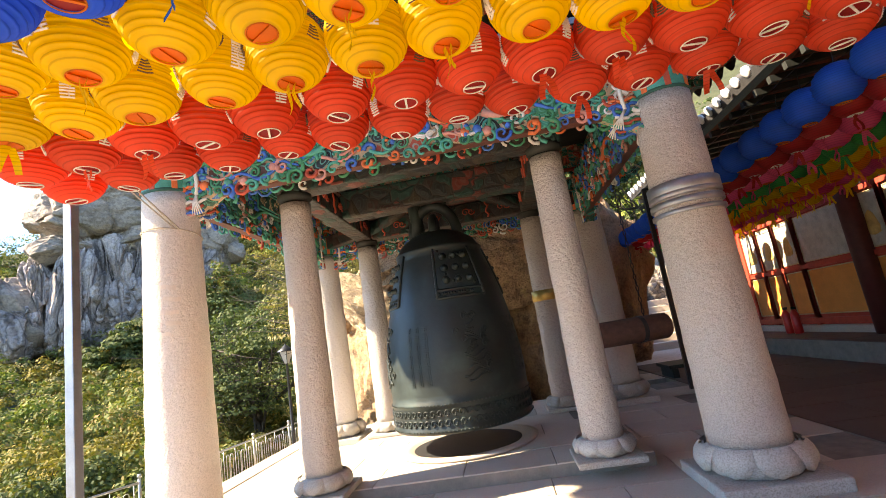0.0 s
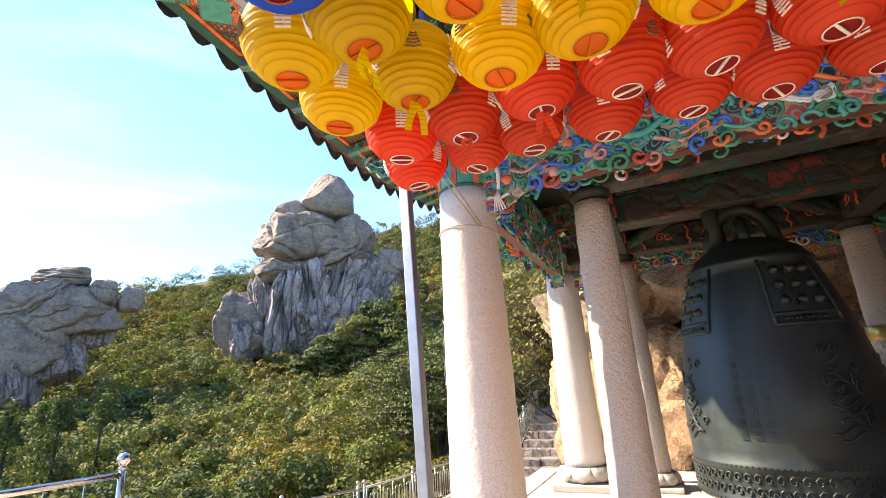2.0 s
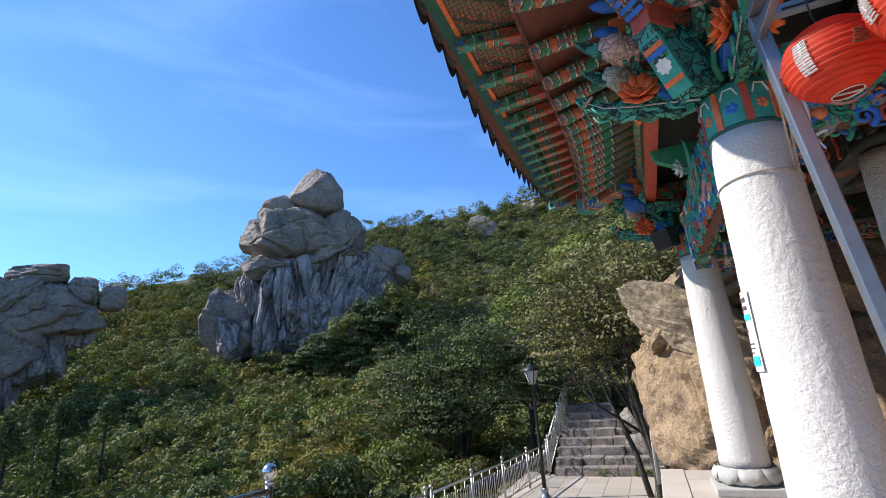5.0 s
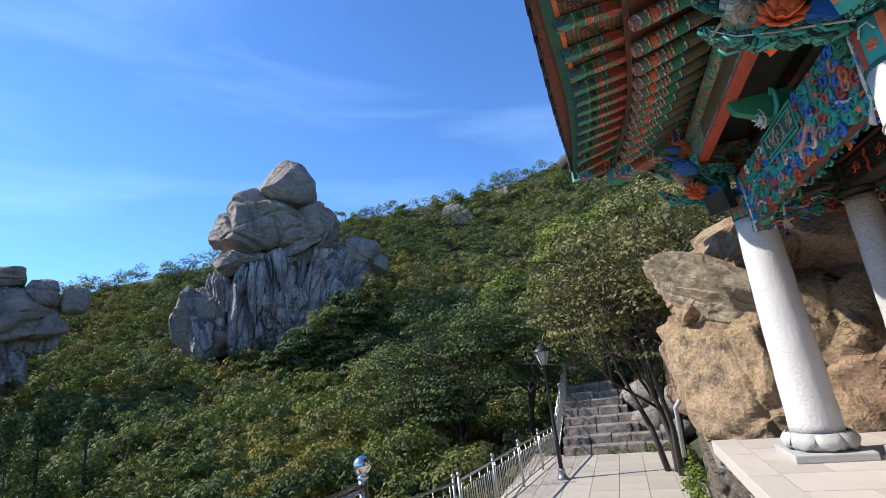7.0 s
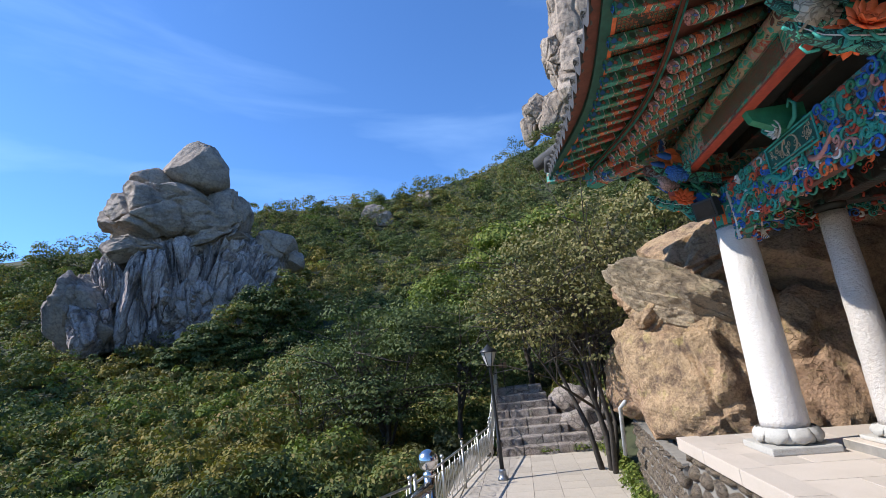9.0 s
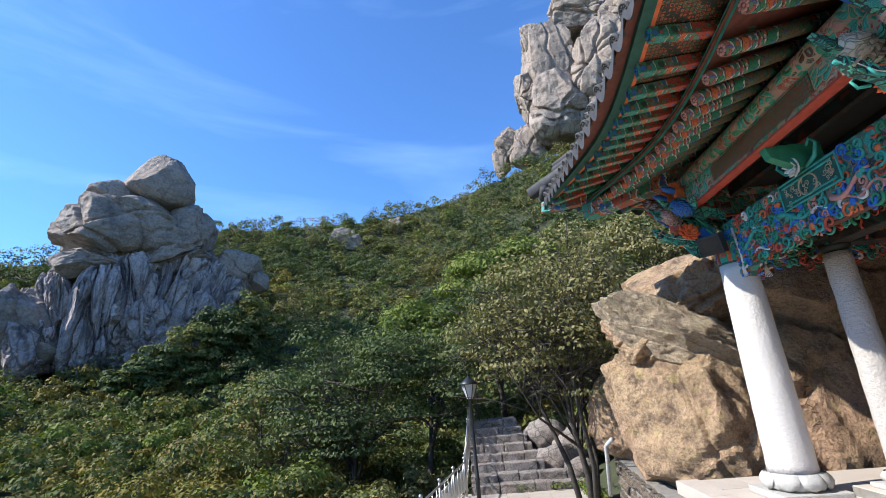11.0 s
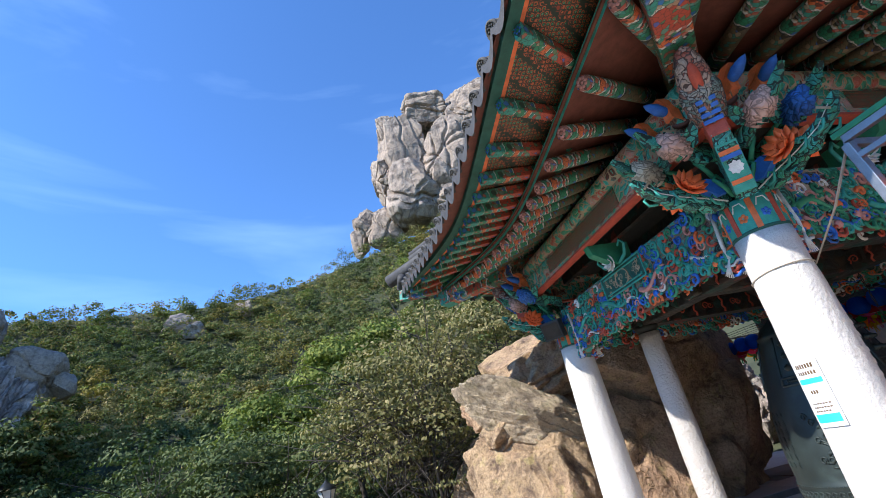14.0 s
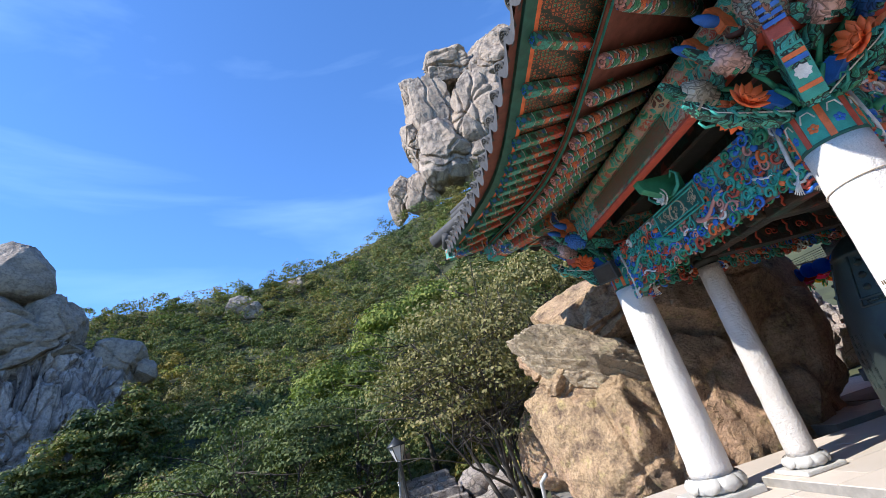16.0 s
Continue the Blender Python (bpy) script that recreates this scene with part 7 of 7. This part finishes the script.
crag("rock_tower", "tall grey granite crag with balanced boulders on top", 66, [
    (37.2, 23.3, 3.7, 3.2, 3.3, 14, "e", 0), (41.9, 21.4, 2.4, 2.0, 1.7, -8, "e", 0), (40.4, 18.1, 6.7, 5.2, 3.9, -4, "b", 0),
    (34.6, 18.3, 3.5, 4.0, 3.2, 14, "b", -1), (36.6, 15.2, 6.0, 4.2, 1.7, -18, "b", 0.6), (43.3, 14.1, 2.9, 3.4, 1.5, -16, "b", 1.2),
    (44.9, 10.6, 1.7, 2.6, 3.3, -4, "f", 1.4), (42.2, 9.1, 2.6, 3.4, 5.6, 3, "f", 2.4), (39.3, 10.9, 3.1, 3.6, 5.4, -5, "f", 1.6),
    (35.3, 11.6, 3.9, 4.2, 5.4, 10, "f", 0.6), (32.3, 13.0, 2.4, 3.4, 4.0, 16, "f", -0.4), (46.9, 8.3, 3.2, 3.6, 4.1, -12, "b", 1.4), (31.6, 11.8, 3.0, 3.2, 4.6, 20, "f", 0.2), (33.6, 9.4, 3.4, 3.4, 4.6, 14, "f", 1.0),
    (46.0, 6.6, 2.6, 3.0, 3.0, -10, "f", 2.2), (38.2, 8.4, 4.6, 4.4, 4.0, 0, "f", 1.8), (37.0, 6.0, 5.2, 4.0, 3.5, 12, "f", 1.0),
    (29.2, 15.0, 2.9, 2.2, 2.0, 16, "b", 0), (27.0, 13.6, 1.3, 1.4, 1.4, 0, "b", 0), (29.8, 12.8, 2.6, 2.0, 1.8, 10, "b", -0.2)], M_ROCK_GREY, M_ROCK_TOP, 100)
crag("rock_outcrop", "dark layered granite outcrop on the far slope", 62, [
    (63.9, 12.5, 2.7, 2.2, 0.95, -8, "b", 0), (65.5, 10.0, 3.9, 3.0, 2.1, -12, "b", 0.6), (60.6, 11.2, 1.5, 1.8, 1.4, 0, "b", 0),
    (62.7, 9.2, 3.9, 3.0, 2.6, -8, "b", 0), (65.5, 6.2, 3.0, 2.8, 3.6, -6, "b", 0.4), (66.4, 3.2, 2.6, 2.6, 3.2, -10, "f", 0.8),
    (63.6, 5.6, 2.6, 2.6, 3.6, -8, "f", 0.2), (67.8, 1.4, 1.4, 1.6, 1.8, -16, "b", 1.0), (57.9, 10.7, 1.3, 1.2, 1.3, 0, "b", 0), (61.0, 8.4, 2.0, 2.2, 2.6, 0, "f", -0.4)], M_ROCK_GREY, M_ROCK_TOP, 140)
crag("mountain_cliff", "pale granite cliff rising over the wooded ridge", 112, [
    (-16.6, 39.9, 7.2, 6, 5.6, 6, "b", 0), (-12.7, 36.2, 6.6, 6, 9.4, -3, "b", 1), (-19.0, 34.4, 8.2, 7, 11.4, 2, "b", 2), (-24.6, 39.4, 7.6, 7, 8.0, -6, "b", 0),
    (-24.4, 33.0, 7.0, 7, 10.0, 4, "b", 1), (-11.0, 37.4, 3.6, 5, 6.6, -8, "b", 0), (-13.6, 30.6, 7.6, 7, 8.6, -4, "b", 3), (-9.4, 33.2, 3.4, 5, 6.4, -8, "b", 2),
    (-30.0, 38.0, 9.0, 8, 12.0, 0, "b", 0), (-18.6, 28.6, 8.0, 7, 8.0, 0, "b", 3), (-5.9, 28.4, 4.2, 4, 4.4, 4, "b", 0), (-4.4, 26.4, 2.0, 2.4, 3.6, -8, "b", 0), (-8.0, 27.2, 4.4, 4, 5.0, 0, "b", 1)], M_ROCK_CLIFF, M_ROCK_CLIFF, 170)
for k, (az, el, r, s) in enumerate(((17.0, 20.2, 96, 2.0), (10.2, 22.0, 98, 1.5), (15.4, 19.8, 94, 1.3))):
    bx, by = CX - r * math.sin(radians(az)), CY + r * math.cos(radians(az))
    big_rock("grey boulder poking out of the hillside scrub", M_ROCK_TOP, (bx, by, ground_z(bx, by) + 1.2), (s * 1.6, s * 1.2, s * 1.3), 200 + k, az, (0, 15 - 20 * k), subdiv=4, flute=0.2, freq=1.4, stretch=0.9, facets=24, cut=0.72)

# ---- trees and scrub ----


def scrub():
    """The woods on the slopes: crowns past counting, gathered by hue."""
    rng = np.random.default_rng(4)
    mats = {"dark": LEAF_DARK, "hill": LEAF_HILL, "olive": LEAF_OLIVE, "bright": LEAF_BRIGHT, "yellow": LEAF_YELLOW}
    got = {(k, c): [] for k in mats for c in (3, 4)}
    r = 13.5
    while r < 104:
        rad = 1.1 + 0.015 * r
        gap = (1.2 if r < 84 else 1.0) * rad
        corners = 4 if r < 24 else 3
        leaves = int(np.interp(r, [13, 23.9, 24, 45, 104], [2000, 1100, 1250, 560, 480]))
        size = float(np.interp(r, [13, 23.9, 24, 45, 104], [0.064, 0.095, 0.125, 0.205, 0.25]))
        az = -26.0
        while az < 80:
            a = az + rng.uniform(-0.45, 0.45) * math.degrees(gap / r)
            rr = r + rng.uniform(-0.5, 0.5) * gap
            az += math.degrees(gap / r)
            x, y = CX - rr * math.sin(radians(a)), CY + rr * math.cos(radians(a))
            if (x > -6.3 and y < 14) or (x > -4.6 and y < 19.5 and x < -0.2) or (x > -1.5 and y < 13.5):
                continue
            if 59.8 < rr < 66 and 33.5 < a < 47.5 or 57.5 < rr < 62 and 62.5 < a < 67.5:
                continue
            z = ground_z(x, y)
            s = rad * rng.uniform(0.65, 1.3)
            hue = noise.noise(Vector((x * 0.09, y * 0.09, 1.7))) + rng.normal() * 0.34
            kind = "dark" if hue < -0.14 else "hill" if hue < 0.34 else "bright" if hue < 0.48 else "olive" if hue < 0.62 else "yellow"
            tall = s * rng.uniform(0.8, 1.25)
            cl = crown_clumps(rng, (x, y, z + tall * 0.4), (s * 0.95, s * 0.95, tall), 11, 0.37)
            got[kind, corners].append(leaf_cloud(rng, cl, int(leaves * rng.uniform(0.8, 1.2)), size, 0.25, corners))
        r += gap * 0.9
    for (k, c), parts in got.items():
        where = "near the path" if c == 4 else "up to the ridge"
        tagged(new("hillside_scrub", leaf_mesh("hillside_scrub", np.concatenate(parts), mats[k], c)), k + " autumn scrub and low trees covering the slope " + where, "scrub", kind="stuff")


def weeds():
    rng = np.random.default_rng(9)
    cl = []
    for k in range(60):
        y = rng.uniform(4.9, 12.8)
        cl.append(((-1.02 + rng.uniform(-0.12, 0.1) + (0.25 if y > 9 else 0), y, FLOOR_LOW + 0.05), (0.16, 0.2, rng.uniform(0.1, 0.4))))
    for k in range(14):
        cl.append(((rng.uniform(-3.2, -1.0), 12.85 + rng.uniform(-0.05, 0.3), FLOOR_LOW + 0.1), (0.18, 0.12, 0.14)))
    tagged(new("weeds", leaf_mesh("weeds", leaf_cloud(rng, cl, 5200, 0.035), LEAF_BRIGHT)), "green weeds along the foot of the stone wall", "weeds", kind="stuff")


weeds()
scrub()


tree("tree", "small tree with sparse drying olive leaves beside the boulder", (-1.1, 10.3, -1.6), 6.5, 2.4, LEAF_OLIVE, 41, 11000, 0.05, 44, 0.1, (-0.4, -0.4), 0.3, 26, 9, 4)
tree("tree", "leafy olive tree overhanging the stone steps", (0.2, 12.2, -0.8), 6.4, 2.6, LEAF_OLIVE, 42, 6500, 0.07, 30, 0.15, (-0.8, -0.5), 0.36, 18, 5)
tree("tree", "dark bushy tree shading the top of the steps", (-2.6, 20.5, 0.2), 6.5, 2.9, LEAF_DARK, 43, 7000, 0.1, 26, 0.16, (0, 0), 0.12)
tree("tree", "dark leafy tree behind the railing", (-5.9, 17.5, -2.6), 7.0, 2.8, LEAF_DARK, 44, 14000, 0.065, 34, 0.16, (0.3, 0), 0.25)
tree("tree", "spreading dark green tree on the valley slope", (-9.0, 17.5, -3.4), 8.0, 3.7, LEAF_DARK, 45, 22000, 0.07, 44, 0.17, (0.3, 0), 0.22, 24, 4, 3)
tree("tree", "bright green broadleaf tree on the slope", (-6.2, 26.0, -1.0), 8.5, 3.8, LEAF_BRIGHT, 46, 18000, 0.11, 40, 0.2, (0, 0), 0.2)
tree("tree", "green tree below the ridge behind the steps", (-1.0, 24.0, 1.5), 8.0, 3.8, LEAF_BRIGHT, 47, 18000, 0.11, 40, 0.2, (0, 0), 0.15)
tree("tree", "drying thicket tree above the boulders", (2.2, 13.5, 1.2), 6.0, 3.0, LEAF_OLIVE, 48, 13000, 0.065, 34, 0.16, (-0.4, 0), 0.2, 12, 3)
tree("tree", "dusky green tree on the valley slope", (-13.5, 19.0, -4.0), 6.5, 3.4, LEAF_HILL, 49, 11000, 0.09, 32, 0.18, (0, 0), 0.2)
tree("tree", "yellowing bush on the valley slope", (-12.5, 11.0, -3.6), 3.4, 2.4, LEAF_YELLOW, 50, 7000, 0.07, 22, 0.1, (0, 0), 0.1)
tree("tree", "dark tree on the bank behind the rock face", (5.0, 16.0, 2.5), 7.0, 3.6, LEAF_DARK, 51, 9000, 0.1, 30, 0.2, (0, 0), 0.1)
tree("tree", "shady tree above the court steps", (9.5, 16.5, 2.0), 7.0, 3.8, LEAF_DARK, 52, 8000, 0.11, 28, 0.2, (0, 0), 0.1)


def juniper(x, y, height, spread, seed):
    """A dark upright evergreen with an uneven pointed outline."""
    rng = np.random.default_rng(seed)
    base = Vector((x, y, ground_z(x, y)))
    th = empty("juniper", "dark upright juniper standing out of the slope scrub", "tree", "junipers on the slope")
    part("trunk", tube(bmesh.new(), [base - Vector((0, 0, 0.3)), base + Vector((0, 0, height * 0.9))], 0.1, 7, False, 0.3), M_BARK, th, "", True)
    cl = []
    for k in range(34):
        t = rng.random()
        w = spread * (1 - t) ** 0.7
        a = rng.uniform(0, 6.28)
        cl.append(((x + w * 0.6 * math.cos(a), y + w * 0.6 * math.sin(a), base.z + height * (0.1 + 0.85 * t)), (0.2 + 0.3 * w, 0.2 + 0.3 * w, 0.45)))
    ob = new("crown", leaf_mesh("crown", leaf_cloud(rng, cl, 5200, 0.055, -0.2), LEAF_DARK))
    ob.parent = th


for k, (az, r, h) in enumerate(((57.0, 21, 5.2), (60.4, 20, 5.0), (64.0, 18.5, 4.6), (62.2, 25, 5.4))):
    juniper(CX - r * math.sin(radians(az)), CY + r * math.cos(radians(az)), h, 1.0, 300 + k)

# crowns that hide the foot of the rock tower
for k, (az, r, top_el, w) in enumerate(((36.4, 53, 7.2, 2.6), (33.6, 54, 9.2, 2.8), (30.8, 55, 11.4, 2.8), (28.0, 56, 12.6, 2.4), (38.6, 52, 5.4, 2.4))):
    x, y = CX - r * math.sin(radians(az)), CY + r * math.cos(radians(az))
    foot = ground_z(x, y)
    tall = max(3.0, 1.3 + r * math.tan(radians(top_el)) - foot)
    tree("tree", "rounded olive-green tree below the rock tower", (x, y, foot), tall, w, LEAF_HILL if k % 2 else LEAF_DARK, 400 + k, 5200, 0.17, 26, 0.16, (0, 0), 0.1)
